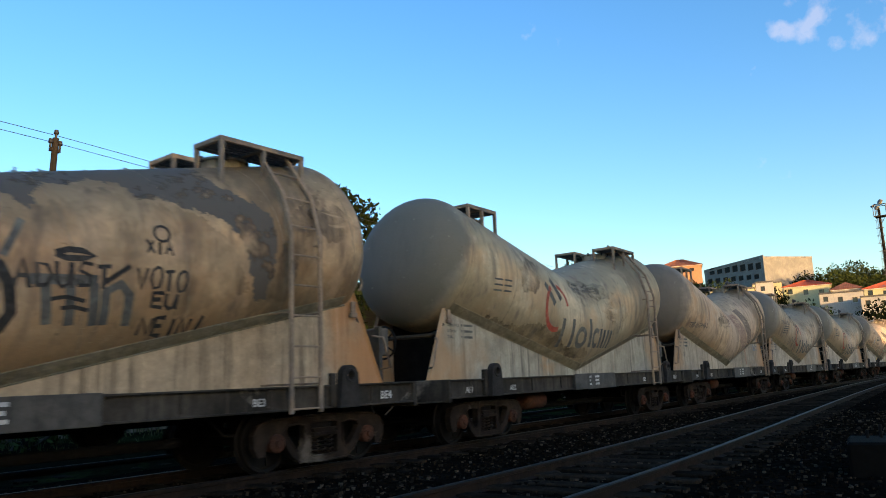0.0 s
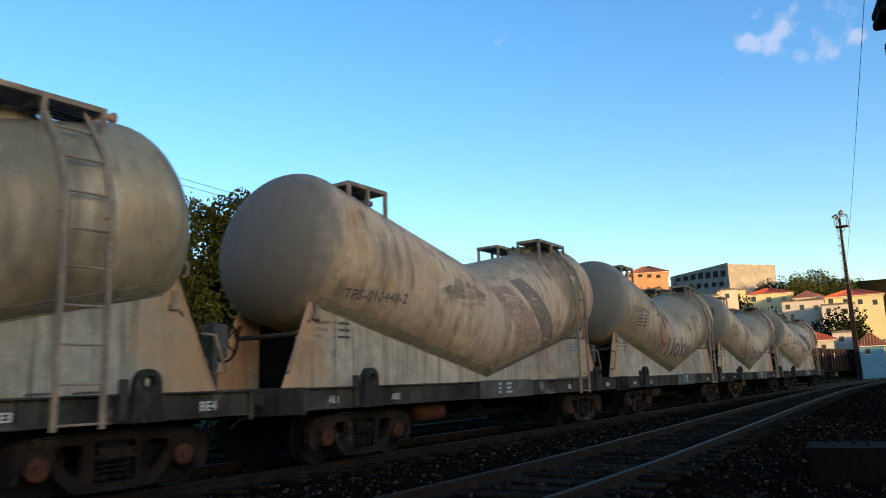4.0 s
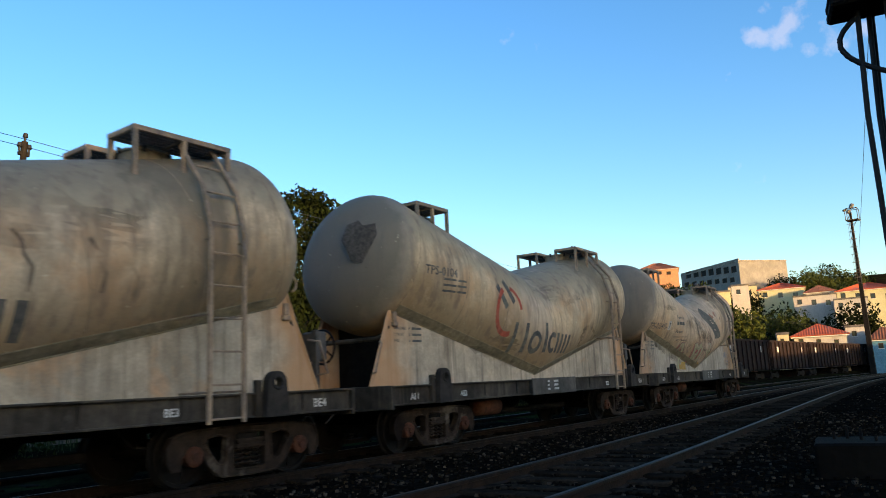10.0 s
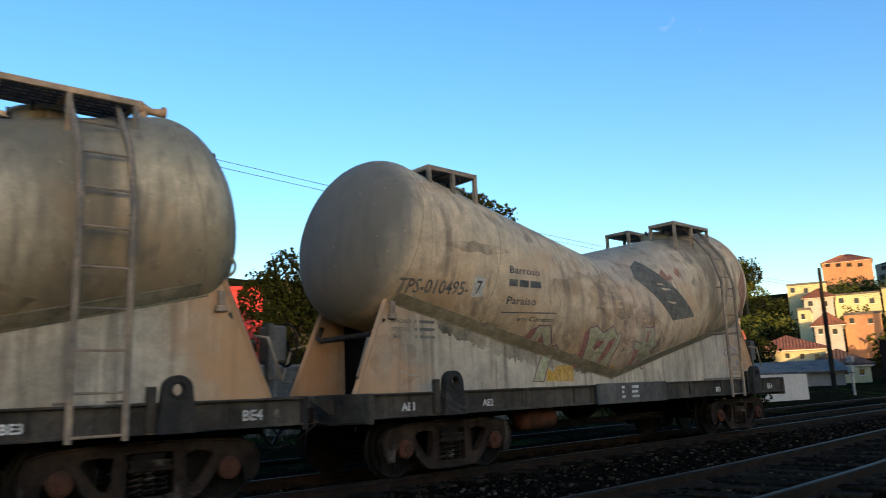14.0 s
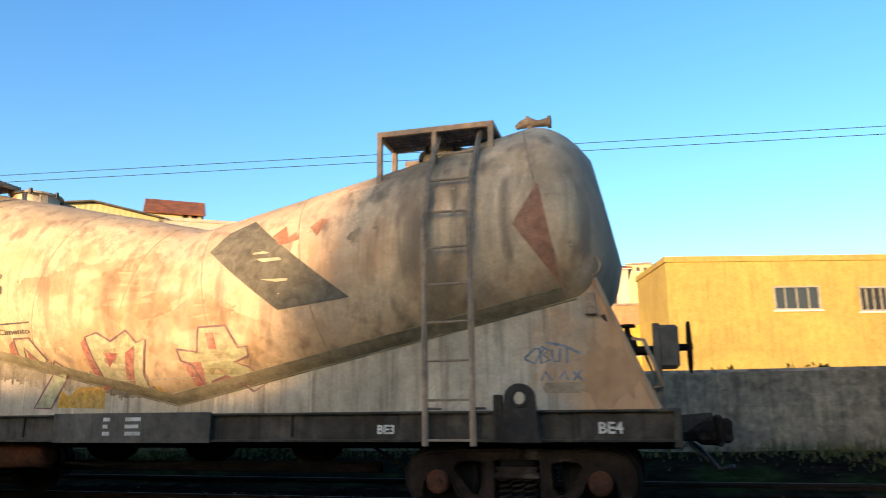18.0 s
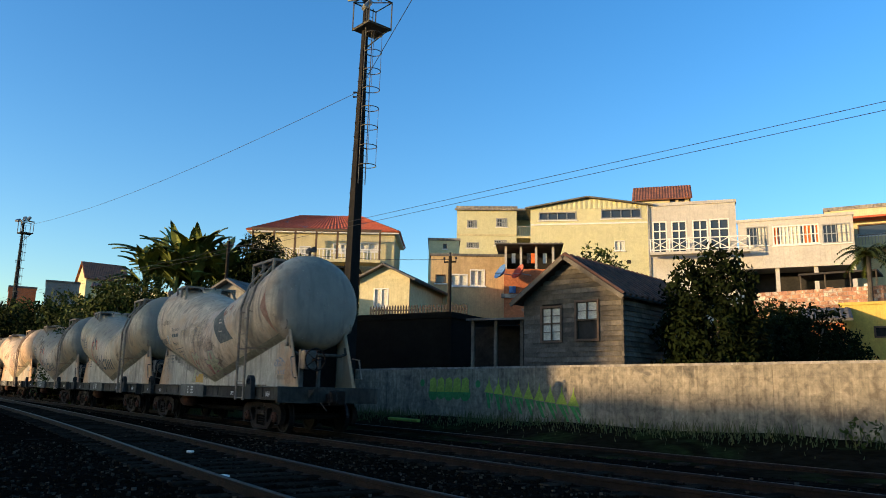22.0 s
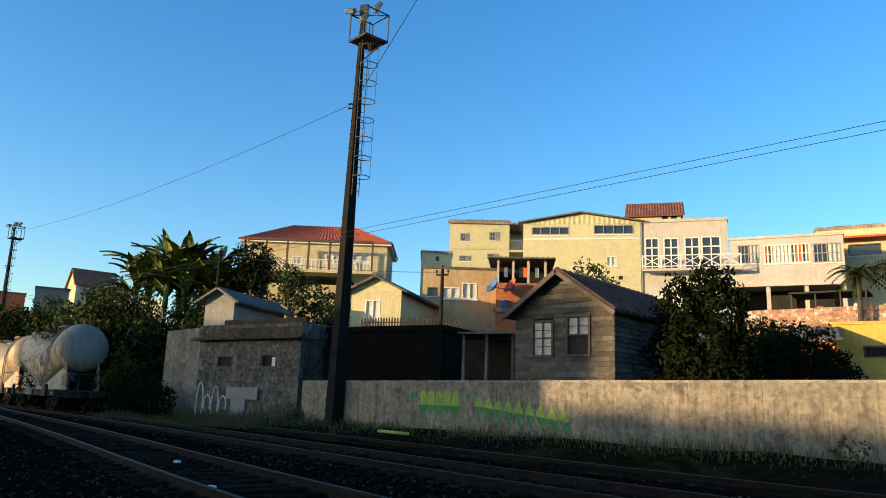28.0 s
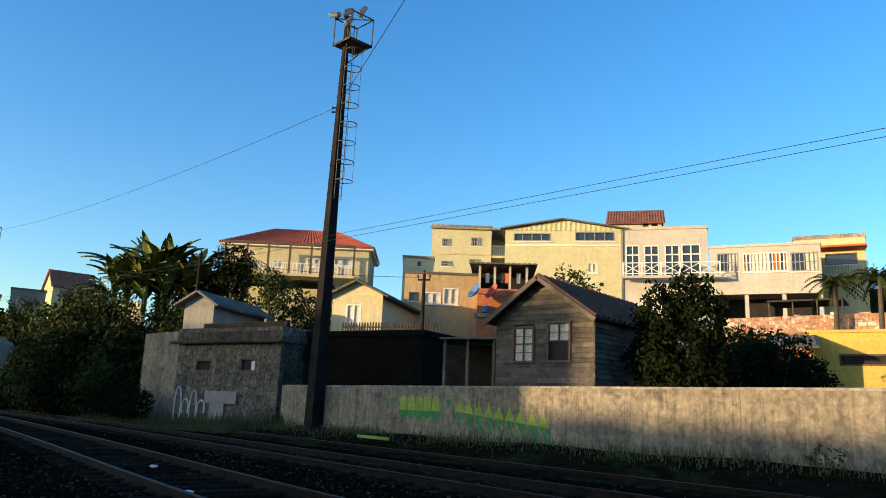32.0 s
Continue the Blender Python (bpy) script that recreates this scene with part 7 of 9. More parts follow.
house("orange house on the far hillside, flat roof", "house", (104.2, 13.1), (104.6, 9.1), 8, None, 8.37, "orange", "flat", 0.3, "fibre", windows=[(0.53, 1.08, 7.34, 7.99, "brown1"), (2.53, 3.08, 7.17, 7.82, "brown1")])
house("cream house on the far hillside, tiled hip roof", "house", (78.9, 13.5), (79.6, 8.4), 8, None, 2.08, "cream", "hip", 1.5, "claydark", windows=[(0.34, 0.77, 1.35, 1.84, "brown1"), (1.64, 2.06, 1.27, 1.76, "brown1"), (2.92, 3.34, 1.19, 1.68, "brown1"), (4.20, 4.61, 1.11, 1.60, "brown1")])
house("pale yellow house on the far hillside, flat roof", "house", (108.4, 19.0), (108.6, 17.5), 8, None, 9.81, "butter", "flat", 0.3, "fibre", windows=[(0.37, 0.82, 8.62, 9.32, "brown1")])
house("pale yellow house on the far hillside, flat roof", "house", (76.4, 29.7), (77.7, 26.3), 8, None, 8.90, "butter", "flat", 0.3, "fibre", windows=[(0.30, 0.74, 8.13, 8.64, "brown1"), (1.52, 1.95, 8.02, 8.53, "brown1"), (2.72, 3.15, 7.91, 8.42, "brown1")])
house("cream house on the far hillside, flat roof", "house", (73.9, 25.0), (75.0, 21.4), 8, None, 5.34, "cream", "flat", 0.3, "claynew", windows=[(0.32, 0.72, 4.63, 5.10, "brown1"), (1.57, 1.97, 4.53, 5.00, "brown1"), (2.81, 3.20, 4.42, 4.89, "brown1")])
house("cream house on the far hillside, flat roof", "house", (77.0, 21.7), (77.4, 20.1), 8, None, 6.36, "cream", "flat", 0.3, "fibre", windows=[(0.43, 0.83, 5.55, 6.03, "brown1")])
house("cream house on the far hillside, tiled gable roof", "house", (94.7, 32.2), (96.5, 26.4), 8, None, 9.74, "cream", "gable_front", 1.5, "clay", windows=[(0.38, 0.90, 8.91, 9.52, "brown1"), (1.92, 2.43, 8.76, 9.37, "brown1"), (3.43, 3.94, 8.62, 9.22, "brown1"), (4.94, 5.44, 8.47, 9.08, "brown1")])
house("white house on the far hillside, flat roof", "house", (115.6, 32.1), (116.3, 29.7), 8, None, 13.61, "whitewall", "flat", 0.3, "fibre", windows=[(0.64, 1.24, 12.38, 13.11, "brown1")])
house("white house on the far hillside, sloping roof", "house", (69.3, 19.5), (70.0, 17.0), 8, None, 4.00, "whitewall", "shed", 1.5, "claynew", windows=[(0.35, 0.70, 3.33, 3.76, "brown1"), (1.68, 2.03, 3.22, 3.65, "brown1")])
house("cream house on the far hillside, flat roof", "house", (77.2, 21.0), (77.7, 19.0), 8, None, 6.82, "cream", "flat", 0.3, "fibre", windows=[(0.57, 1.00, 5.99, 6.48, "brown1")])
house("cream house on the far hillside, tiled hip roof", "house", (82.8, 19.4), (84.1, 12.6), 8, None, 3.94, "cream", "hip", 1.5, "clay", windows=[(0.36, 0.80, 3.29, 3.81, "brown1"), (1.76, 2.19, 3.18, 3.69, "brown1"), (3.15, 3.58, 3.06, 3.57, "brown1"), (4.52, 4.94, 2.95, 3.46, "brown1"), (5.88, 6.30, 2.84, 3.34, "brown1")])
house("cream house on the far hillside, flat roof", "house", (137.7, 25.3), (138.7, 19.4), 8, None, 16.46, "cream", "flat", 0.3, "fibre", windows=[(0.48, 1.19, 15.24, 16.09, "brown1"), (2.49, 3.20, 15.00, 15.85, "brown1"), (4.48, 5.18, 14.77, 15.61, "brown1")])


house("long low depot house with a dark sheet roof", "house", (60.5, 19.5), (64.8, 8.6), 7, None, 1.5, "greywall", "gable_side", 0.8, "fibre", windows=[(1.5, 2.6, 0.7, 1.4, "hole"), (6.5, 7.6, 0.7, 1.4, "hole")])
house("modern beige block with a square window", "apartment_block", (69.0, 29.5), (70.0, 26.9), 8, None, 8.7, "cream", "flat", 0.3, "cream", windows=[(0.9, 1.7, 6.3, 7.0, "hole")])
house("pale yellow block with tall smooth fins", "apartment_block", (69.7, 26.9), (71.2, 23.9), 8, None, 8.3, "butter", "flat", 0.2, "butter")
house("low cream wing with small windows", "house", (70.7, 23.7), (72.4, 19.8), 7, None, 5.8, "cream", "flat", 0.2, "concrete", windows=[(0.6, 1.4, 3.9, 4.7, "brown1"), (2.6, 3.6, 3.9, 4.7, "brown1")])
house("low whitewashed wall among weeds beside the siding", "garden_wall", (31.5, 8.7), (39.0, 6.8), 0.4, None, 1.3, "whitewall", "none", 0, "concrete")

# ---------- the grey wooden shack behind the wall ----------


def build_shack():
    p0, p1, depth = Vector((-12.5, 21.4, 0)), Vector((-8.96, 21.09, 0)), 6.2
    L = (p1 - p0).length
    z0, z1, rise = 0.6, 4.15, 1.22
    sh = thing("shack", "weathered grey clapboard shack with curtained windows and tiled roof", "shack", pose(p0.x, p0.y, 0, 0, 0, math.degrees(math.atan2(p1.y - p0.y, p1.x - p0.x))))
    wins = [(0.74, 1.42, 2.80, 3.84), (2.02, 2.74, 2.82, 3.96)]
    # sheets in the dark colour stand for the shack's unlit inside
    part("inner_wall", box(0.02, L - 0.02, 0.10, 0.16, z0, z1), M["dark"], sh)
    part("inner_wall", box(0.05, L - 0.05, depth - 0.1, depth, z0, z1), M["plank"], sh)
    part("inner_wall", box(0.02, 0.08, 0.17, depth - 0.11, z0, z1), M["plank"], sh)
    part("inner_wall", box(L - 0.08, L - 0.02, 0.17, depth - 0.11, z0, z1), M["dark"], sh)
    rnd = random.Random(5)
    bh = 0.165

    def board(x0, x1, z):
        dz = rnd.uniform(-0.006, 0.006)
        bm = bmesh.new()
        vs = [bm.verts.new(p) for p in ((x0, 0.0, z + dz), (x1, 0.0, z - dz), (x1, 0.085, z - dz), (x0, 0.085, z + dz), (x0, 0.035, z + bh), (x1, 0.035, z + bh), (x1, 0.085, z + bh), (x0, 0.085, z + bh))]
        for f in ((3, 2, 1, 0), (4, 5, 6, 7), (0, 1, 5, 4), (1, 2, 6, 5), (2, 3, 7, 6), (3, 0, 4, 7)):
            bm.faces.new([vs[i] for i in f])
        return bm

    z = z0
    while z < z1 + rise - 0.12:
        x0, x1 = 0.0, L
        if z > z1 - 0.05:
            cut = (z + bh * 0.6 - z1) / rise * L / 2
            x0, x1 = cut, L - cut
        spans = [(x0, x1)]
        for a, b, c, d in wins:
            if c - 0.08 < z + bh / 2 < d + 0.06:
                spans = [s for q in spans for s in ((q[0], min(q[1], a - 0.03)), (max(q[0], b + 0.03), q[1])) if s[1] - s[0] > 0.05]
        for s in spans:
            part("board", board(*s, z), M["plank"], sh)
        z += bh - 0.012
    z = z0
    while z < z1:
        bm = board(0.0, depth, z)
        ob = part("board", bm, M["plank"], sh)
        ob.matrix_basis = pose(L + 0.085, 0, 0, 0, 0, 90) @ Matrix.Translation((0, 0, 0))
        z += bh - 0.012
    for a, b, c, d in wins:
        bm = bmesh.new()
        loops = [[bm.verts.new(p) for p in ((a - e, y, c - e), (b + e, y, c - e), (b + e, y, d + e), (a - e, y, d + e))] for y in (-0.035, 0.06) for e in (0.07, 0.0)]
        for k in range(4):
            j = (k + 1) % 4
            for p, q in ((0, 1), (1, 3), (3, 2), (2, 0)):
                bm.faces.new((loops[p][k], loops[p][j], loops[q][j], loops[q][k]))
        win = part("window", bm, M["brownframe"], sh)
        part("glazing_bar", box((a + b) / 2 - 0.015, (a + b) / 2 + 0.015, -0.02, 0.03, (c + d) / 2 if a > 1 else c, d), M["brownframe"], win)
        for f, w_ in ((0.25, 0.02), (0.5, 0.045), (0.75, 0.02)):
            if f > 0.3 or a < 1:
                part("glazing_bar", box(a, b, -0.025, -0.021 + w_, c + (d - c) * f, c + (d - c) * f + w_), M["brownframe"], win)
        low = c if a < 1 else (c + d) / 2
        part("curtain", box(a + 0.01, b - 0.01, 0.045, 0.055, low + 0.02, d - 0.01), M["lace"], win, "lace curtain, half drawn")
        # the open sash gets a dark sheet for the shaded room behind
        part("pane", box(a, b, 0.07, 0.078, c, d), M["pane"] if a < 1 else M["dark"], win)
    mid, o = L / 2, 0.24
    for x, s in ((-o, -1), (L + o, 1)):
        ze, zt = z1 - rise * o / mid + 0.02, z1 + rise + 0.02
        bm = bmesh.new()
        roof_slab(bm, (x, -0.35, ze), (x, depth + 0.3, ze), (mid, depth + 0.3, zt), (mid, -0.35, zt), 0.06)
        rf = part("roof_slope", bm, M["darkwood"], sh)
        # rows of barrel tiles
        e, t = Vector((x, 0, ze + 0.07)), Vector((mid, 0, zt + 0.07))
        tile = bmesh.new()
        add_tube(tile, [(0, 0, 0), ((t - e).length / 7 + 0.04, 0, 0.015)], [0.10, 0.085], 6)
        me = mesh_of("roof_tile", tile, M["claydark"])
        way = (t - e).normalized()
        rot = way.to_track_quat("X", "Z")
        for j in range(19):
            for k in range(7):
                ob = new("roof_tile", me)
                ob.parent = rf
                ob.location = e + way * ((t - e).length * k / 7) + Vector((0, -0.25 + (depth + 0.5) * j / 18, 0))
                ob.rotation_mode = "QUATERNION"
                ob.rotation_quaternion = rot
        bm = bmesh.new()
        roof_slab(bm, (x, -0.40, ze - 0.08), (x, -0.355, ze - 0.08), (mid, -0.355, zt - 0.08), (mid, -0.40, zt - 0.08), 0.13)
        part("barge_board", bm, M["plank"], sh)


build_shack()

# lean-to porch beside the shack
porch = thing("porch", "small lean-to porch roof on thin posts beside the shack", "porch", pose(-14.7, 21.4, 0, 0, 0, 10))
part("roof_sheet", box(0, 2.2, -0.2, 1.6, 3.55, 3.62), M["fibre"], porch)
for x in (0.15, 1.0, 1.95):
    part("post", box(x - 0.05, x + 0.05, 0, 0.1, 0.5, 3.547), M["plank"], porch)
part("back_wall", box(-0.6, 2.2, 1.62, 1.75, 0.5, 3.5), M["post"], porch)

# upper room on the hut, its low side wall, the dark parapet behind the yard wall
house("plastered upper room with a corrugated roof on the stone hut", "upper_room", (-32.2, 23.75), (-30.6, 24.3), 5.2, 3.5, 5.95, "greywall", "gable_front", 0.5, "fibre", windows=[], ribs=0.25)
house("grey block wall at the side of the hut", "side_wall", (-35.4, 23.9), (-31.55, 23.2), 0.5, -0.2, 4.45, "blockwall", "none", 0, "concrete")
# this wall's blackness is shade painted into the concrete
house("parapet wall of a terrace, coloured near black for shade", "terrace_wall", (-24.2, 24.6), (-18.2, 25.2), 7.0, 0.2, 4.15, "darkconcrete", "flat", 0.25, "darkconcrete")


def stone_face():
    """Irregular flat stones set in the hut's front, and its coping ledge."""
    rnd = random.Random(17)
    a, b = Vector((-31.4, 23.1, 0)), Vector((-24.6, 23.4, 0))
    L = (b - a).length
    nx, nz, z0, z1 = 15, 8, 0.0, 3.72
    grid = [[(L * i / nx + (rnd.uniform(-0.14, 0.14) if 0 < i < nx else 0), z0 + (z1 - z0) * j / nz + (rnd.uniform(-0.14, 0.14) if 0 < j < nz else 0)) for i in range(nx + 1)] for j in range(nz + 1)]
    m = hut.matrix_basis
    for j in range(nz):
        for i in range(nx):
            q = [grid[j][i], grid[j][i + 1], grid[j + 1][i + 1], grid[j + 1][i]]
            cx, cz = sum(p[0] for p in q) / 4, sum(p[1] for p in q) / 4
            if any(u0 - 0.3 < cx < u1 + 0.3 and v0 - 0.25 < cz < v1 + 0.25 for u0, u1, v0, v1 in ((1.33, 2.45, 2.45, 3.07), (4.35, 5.36, 2.48, 3.12))):
                continue
            out = rnd.uniform(0.004, 0.022)
            bm = bmesh.new()
            top, low = [], []
            for x, z in q:
                low.append(bm.verts.new((x + (cx - x) * 0.05, -0.001, z + (cz - z) * 0.05)))
                top.append(bm.verts.new((x + (cx - x) * 0.11, -out, z + (cz - z) * 0.11)))
            bm.faces.new(top)
            for k in range(4):
                bm.faces.new((low[k], low[(k + 1) % 4], top[(k + 1) % 4], top[k]))
            part("stone", bm, M["rubble"], hut)
    part("parapet", box(-0.03, L + 0.03, -0.085, 0.16, 3.925, 4.36, 0.02), M["stained"], hut, "rust-brown stained parapet")
    part("parapet", box(1.4, L + 0.03, 0.17, 0.40, 3.925, 4.78, 0.02), M["blackish"], hut, "near-black upper parapet")
    part("coping", box(-0.3, L + 0.25, -0.34, -0.085, 3.78, 3.915, 0.03), M["stained"], hut, "projecting concrete ledge")
    part("notice", box(5.0, 5.36, 0.045, 0.05, 2.55, 2.98), M["trim"], hut, "white sheet in the opening")


stone_face()
hut_marks = thing("wall_scrawl", "white scrawled loops painted on the stone hut", "graffiti")
for k in range(4):
    bm = bmesh.new()
    c = -31.0 + 0.55 * k
    add_tube(bm, [(c + 0.25 * math.cos(a), 23.1 + 0.0441 * (c + 31.4) - 0.05, 0.75 + (1.05, 0.45, 0.85, 0.4)[k] * math.sin(a)) for a in np.linspace(-0.5, 3.7, 14)], 0.045, 4)
    part("loop", bm, M["white"], hut_marks)
part("painted_out_patch", box(-29.2, -27.0, 23.17, 23.20, 1.05, 1.6), M["greywall"], hut_marks)
part("painted_out_patch", box(-28.8, -27.8, 23.17, 23.20, 0.3, 1.04), M["greywall"], hut_marks)


house("sunlit cream retaining wall half hidden by bushes", "retaining_wall", (-53.6, 31.2), (-49.6, 32.9), 0.5, 4.0, 8.05, "cream", "none", 0, "concrete")


def build_fence():
    fence = thing("picket_fence", "dark wooden picket fence along the terrace", "fence")
    a, b = Vector((-25.4, 28.2, 4.5)), Vector((-20.4, 29.5, 4.5))
    ang = math.atan2(b.y - a.y, b.x - a.x)
    bm = bmesh.new()
    add_prism(bm, [(-0.045, -0.2), (0.045, -0.2), (0.045, 0.72), (0, 0.82), (-0.045, 0.72)], -0.012, 0.012)
    me = mesh_of("picket", bm, M["darkwood"])
    n = 34
    for i in range(n + 1):
        ob = new("picket", me)
        ob.parent = fence
        ob.location = a.lerp(b, i / n)
        ob.rotation_euler = (0, 0, ang)
    for z in (4.6, 5.05):
        part("fence_rail", tube([(a.x, a.y + 0.03, z), (b.x, b.y + 0.03, z)], 0.035, 4), M["darkwood"], fence)
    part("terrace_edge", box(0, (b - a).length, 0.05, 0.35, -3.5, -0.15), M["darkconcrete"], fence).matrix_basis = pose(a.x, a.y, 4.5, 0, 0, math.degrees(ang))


build_fence()


def build_brick_wall():
    """Lime-washed wall of large bricks above the yellow warehouse."""
    a, b = Vector((-11.9, 48.4, 0)), Vector((4.5, 47.6, 0))
    L, ang = (b - a).length, math.atan2(b.y - a.y, b.x - a.x)
    z0, rows, bh, bw = 5.35, 9, 0.24, 0.5
    w = thing("garden_wall", "old brick wall with patchy lime wash", "wall", pose(a.x, a.y, 0, 0, 0, math.degrees(ang)))
    part("mortar_core", box(0, L, 0.03, 0.25, 1.5, z0 + rows * bh - 0.03), M["mortar"], w)
    me = mesh_of("brick", box(-bw / 2 + 0.012, bw / 2 - 0.012, 0.0, 0.1, 0.012, bh - 0.012, 0.012), M["oldbrick"])
    rnd = random.Random(8)
    for r in range(rows):
        x = bw / 2 + (bw / 2 if r % 2 else 0)
        while x < L - bw / 2:
            ob = new("brick", me)
            ob.parent = w
            ob.location = (x, rnd.uniform(-0.012, 0.01), z0 + r * bh)
            x += bw


build_brick_wall()

for p, q, z1, mt, lab in (((-3.1, 51.7), (5.75, 51.3), 8.7, "whitewall", "low white garden wall below the brick houses"), ((5.3, 53.5), (10.9, 52.2), 7.8, "whitewall", "white plastered outbuilding wall"),
                          ((-2.8, 57.2), (9.3, 55.4), 9.5, "greywall", "grey concrete terrace wall"), ((10.5, 54.5), (18.5, 53.4), 8.6, "orange", "orange brick outbuilding wall")):
    house(lab, "outbuilding", p, q, 3.0, None, z1, mt, "flat", 0.15, "concrete")


def crossed_railing():
    rail = thing("balcony", "white balcony with crossed timber rails", "balcony", pose(-20.9, 55.0, 0, 0, 0, 17.3))
    L = 7.2
    part("slab", box(0, L, -0.15, 0.75, 11.75, 11.95), M["whitewall"], rail)
    for x in np.linspace(0.05, L - 0.05, 6):
        part("post", box(x - 0.05, x + 0.05, -0.12, -0.02, 11.95, 13.0), M["trim"], rail)
    for z in (12.08, 12.92):
        part("rail_bar", box(0, L, -0.10, -0.04, z, z + 0.07), M["trim"], rail)
    xs = np.linspace(0.05, L - 0.05, 6)
    for a, b in zip(xs, xs[1:]):
        for u, v in ((12.1, 12.92), (12.92, 12.1)):
            part("cross_bar", tube([(a, -0.07, u), (b, -0.07, v)], 0.035, 4), M["trim"], rail)


crossed_railing()


def veranda():
    v = thing("veranda", "open veranda with posts and white balustrade on the cream villa", "veranda", pose(-45.7, 37.07, 0, 0, 0, 36))
    L = 9.9
    part("slab", box(0, L, -1.3, 0.6, 10.55, 10.75), M["cream"], v)
    for x in np.linspace(0.1, L - 0.1, 7):
        part("post", box(x - 0.07, x + 0.07, -1.25, -1.11, 10.75, 12.9), M["brownframe"], v)
    part("beam", box(0, L, -1.28, -1.08, 12.9, 13.1), M["brownframe"], v)
    for x in np.arange(0.2, L, 0.28):
        part("baluster", box(x - 0.035, x + 0.035, -1.2, -1.14, 10.75, 11.5), M["trim"], v)
    part("rail_bar", box(0, L, -1.22, -1.12, 11.5, 11.58), M["trim"], v)
    part("awning", box(-1.5, 8.6, -4.5, -1.4, 9.6, 9.72), M["blackish"], v, "dark flat canopy")
    for x in (-1.2, 1.8, 4.7, 8.3):
        part("post", box(x - 0.06, x + 0.06, -4.3, -4.18, 5.5, 9.597), M["trim"], v)


veranda()


def dish(p, r, mt):
    d = thing("satellite_dish", "round satellite dish on the brick house", "satellite dish", Matrix.LocRotScale(p, Euler((radians(60), 0, radians(-30))), None))
    bm = bmesh.new()
    rows = [[bm.verts.new((r * k / 5 * math.cos(a), r * k / 5 * math.sin(a), 0.5 * r * (k / 5) ** 2)) for a in np.linspace(0, math.tau, 20, endpoint=False)] for k in range(1, 6)]
    for r0, r1 in zip(rows, rows[1:]):
        for i in range(20):
            bm.faces.new((r0[i], r0[(i + 1) % 20], r1[(i + 1) % 20], r1[i]))
    bm.faces.new(rows[0][::-1])
    smooth(part("reflector", bm, mt, d))
    part("feed_arm", tube([(0, 0, 0), (0, -r * 0.6, r * 1.0)], 0.02, 5), M["galv"], d)
    part("wall_arm", tube([(0, 0, 0), (0, 0.3, -0.6)], 0.03, 5), M["galv"], d)


def house_details():
    """Cladding, cornices, balconies and an open upper floor on the nearer hillside houses."""
    L, z1, rise = 9.26, 15.97, 0.75
    V, F = [], []
    n = 46
    for i in range(n + 1):
        x = 0.06 + (L - 0.12) * i / n
        y = -0.02 if i % 2 else -0.06
        V += [(x, y, z1 - 0.12), (x, y, z1 + rise * (1 - abs(2 * x / L - 1)) - 0.02)]
        if i:
            b = 2 * i
            F.append((b - 2, b, b + 1, b - 1))
    part_from("gable_cladding", V, F, M["butter"], rib_house)
    part("downpipe", tube([(L + 0.05, -0.06, z1), (L + 0.05, -0.06, 9.5)], 0.06, 6), M["metalframe"], rib_house)
    part("floor_band", box(0.02, L - 0.02, -0.05, -0.004, 14.55, 14.68), M["trim"], rib_house)
    for x in (1.2, 4.6, 7.6):
        # dark boxes stand for the shade in vent openings
        part("vent_block", box(x, x + 0.3, -0.03, -0.004, 11.3, 11.6), M["dark"], rib_house)
    part("awning", box(0.2, 5.2, -1.3, -0.01, 14.95, 15.1), M["claynew"], awning_house, "red tiled awning")
    part("balcony_slab", box(0.2, 5.2, -1.3, -0.01, 12.6, 12.8), M["cream"], awning_house)
    for x in np.arange(0.3, 5.2, 0.22):
        part("baluster", box(x - 0.02, x + 0.02, -1.28, -1.24, 12.803, 13.6), M["metalframe"], awning_house)
    part("balcony_rail", box(0.2, 5.2, -1.3, -1.22, 13.603, 13.66), M["metalframe"], awning_house)
    # flat box house: cornice, floor band, side balcony
    L = 5.71
    part("cornice", box(-0.2, L + 2.3, -0.25, -0.09, 18.25, 18.42), M["concrete"], box_house)
    part("floor_band", box(0.0, L, -0.06, -0.004, 15.75, 15.95), M["cream"], box_house)
    part("balcony_slab", box(L + 0.02, L + 2.2, 0.0, 4.0, 15.6, 15.8), M["cream"], box_house)
    part("balcony_back", box(L + 0.02, L + 2.2, 3.8, 4.0, 15.803, 18.2), M["butter"], box_house)
    part("balcony_roof", box(L + 0.09, L + 2.3, -0.08, 4.0, 18.203, 18.4), M["concrete"], box_house)
    for x in np.arange(L + 0.1, L + 2.2, 0.2):
        part("baluster", box(x - 0.02, x + 0.02, 0.05, 0.09, 15.803, 16.7), M["metalframe"], box_house)
    part("balcony_rail", box(L + 0.02, L + 2.2, 0.04, 0.10, 16.703, 16.76), M["metalframe"], box_house)
    # unfinished house: posts, sheet roof, washing
    L = 3.0
    for x in (0.1, 1.0, 1.9, 2.9):
        part("post", box(x - 0.07, x + 0.07, 0.02, 0.16, 8.353, 9.75), M["whitewall"], raw_house)
        part("post", box(x - 0.07, x + 0.07, 5.8, 5.94, 8.353, 9.95), M["brick"], raw_house)
    bm = bmesh.new()
    roof_slab(bm, (-0.5, -0.5, 9.75), (L + 0.5, -0.5, 9.75), (L + 0.5, 6.3, 10.0), (-0.5, 6.3, 10.0), 0.06, 0.3)
    part("sheet_roof", bm, M["fibre"], raw_house)
    # dark sheet painted as the shade inside the open upper floor
    part("upper_wall", box(0, L, 3.0, 3.15, 8.353, 9.85), M["dark"], raw_house)
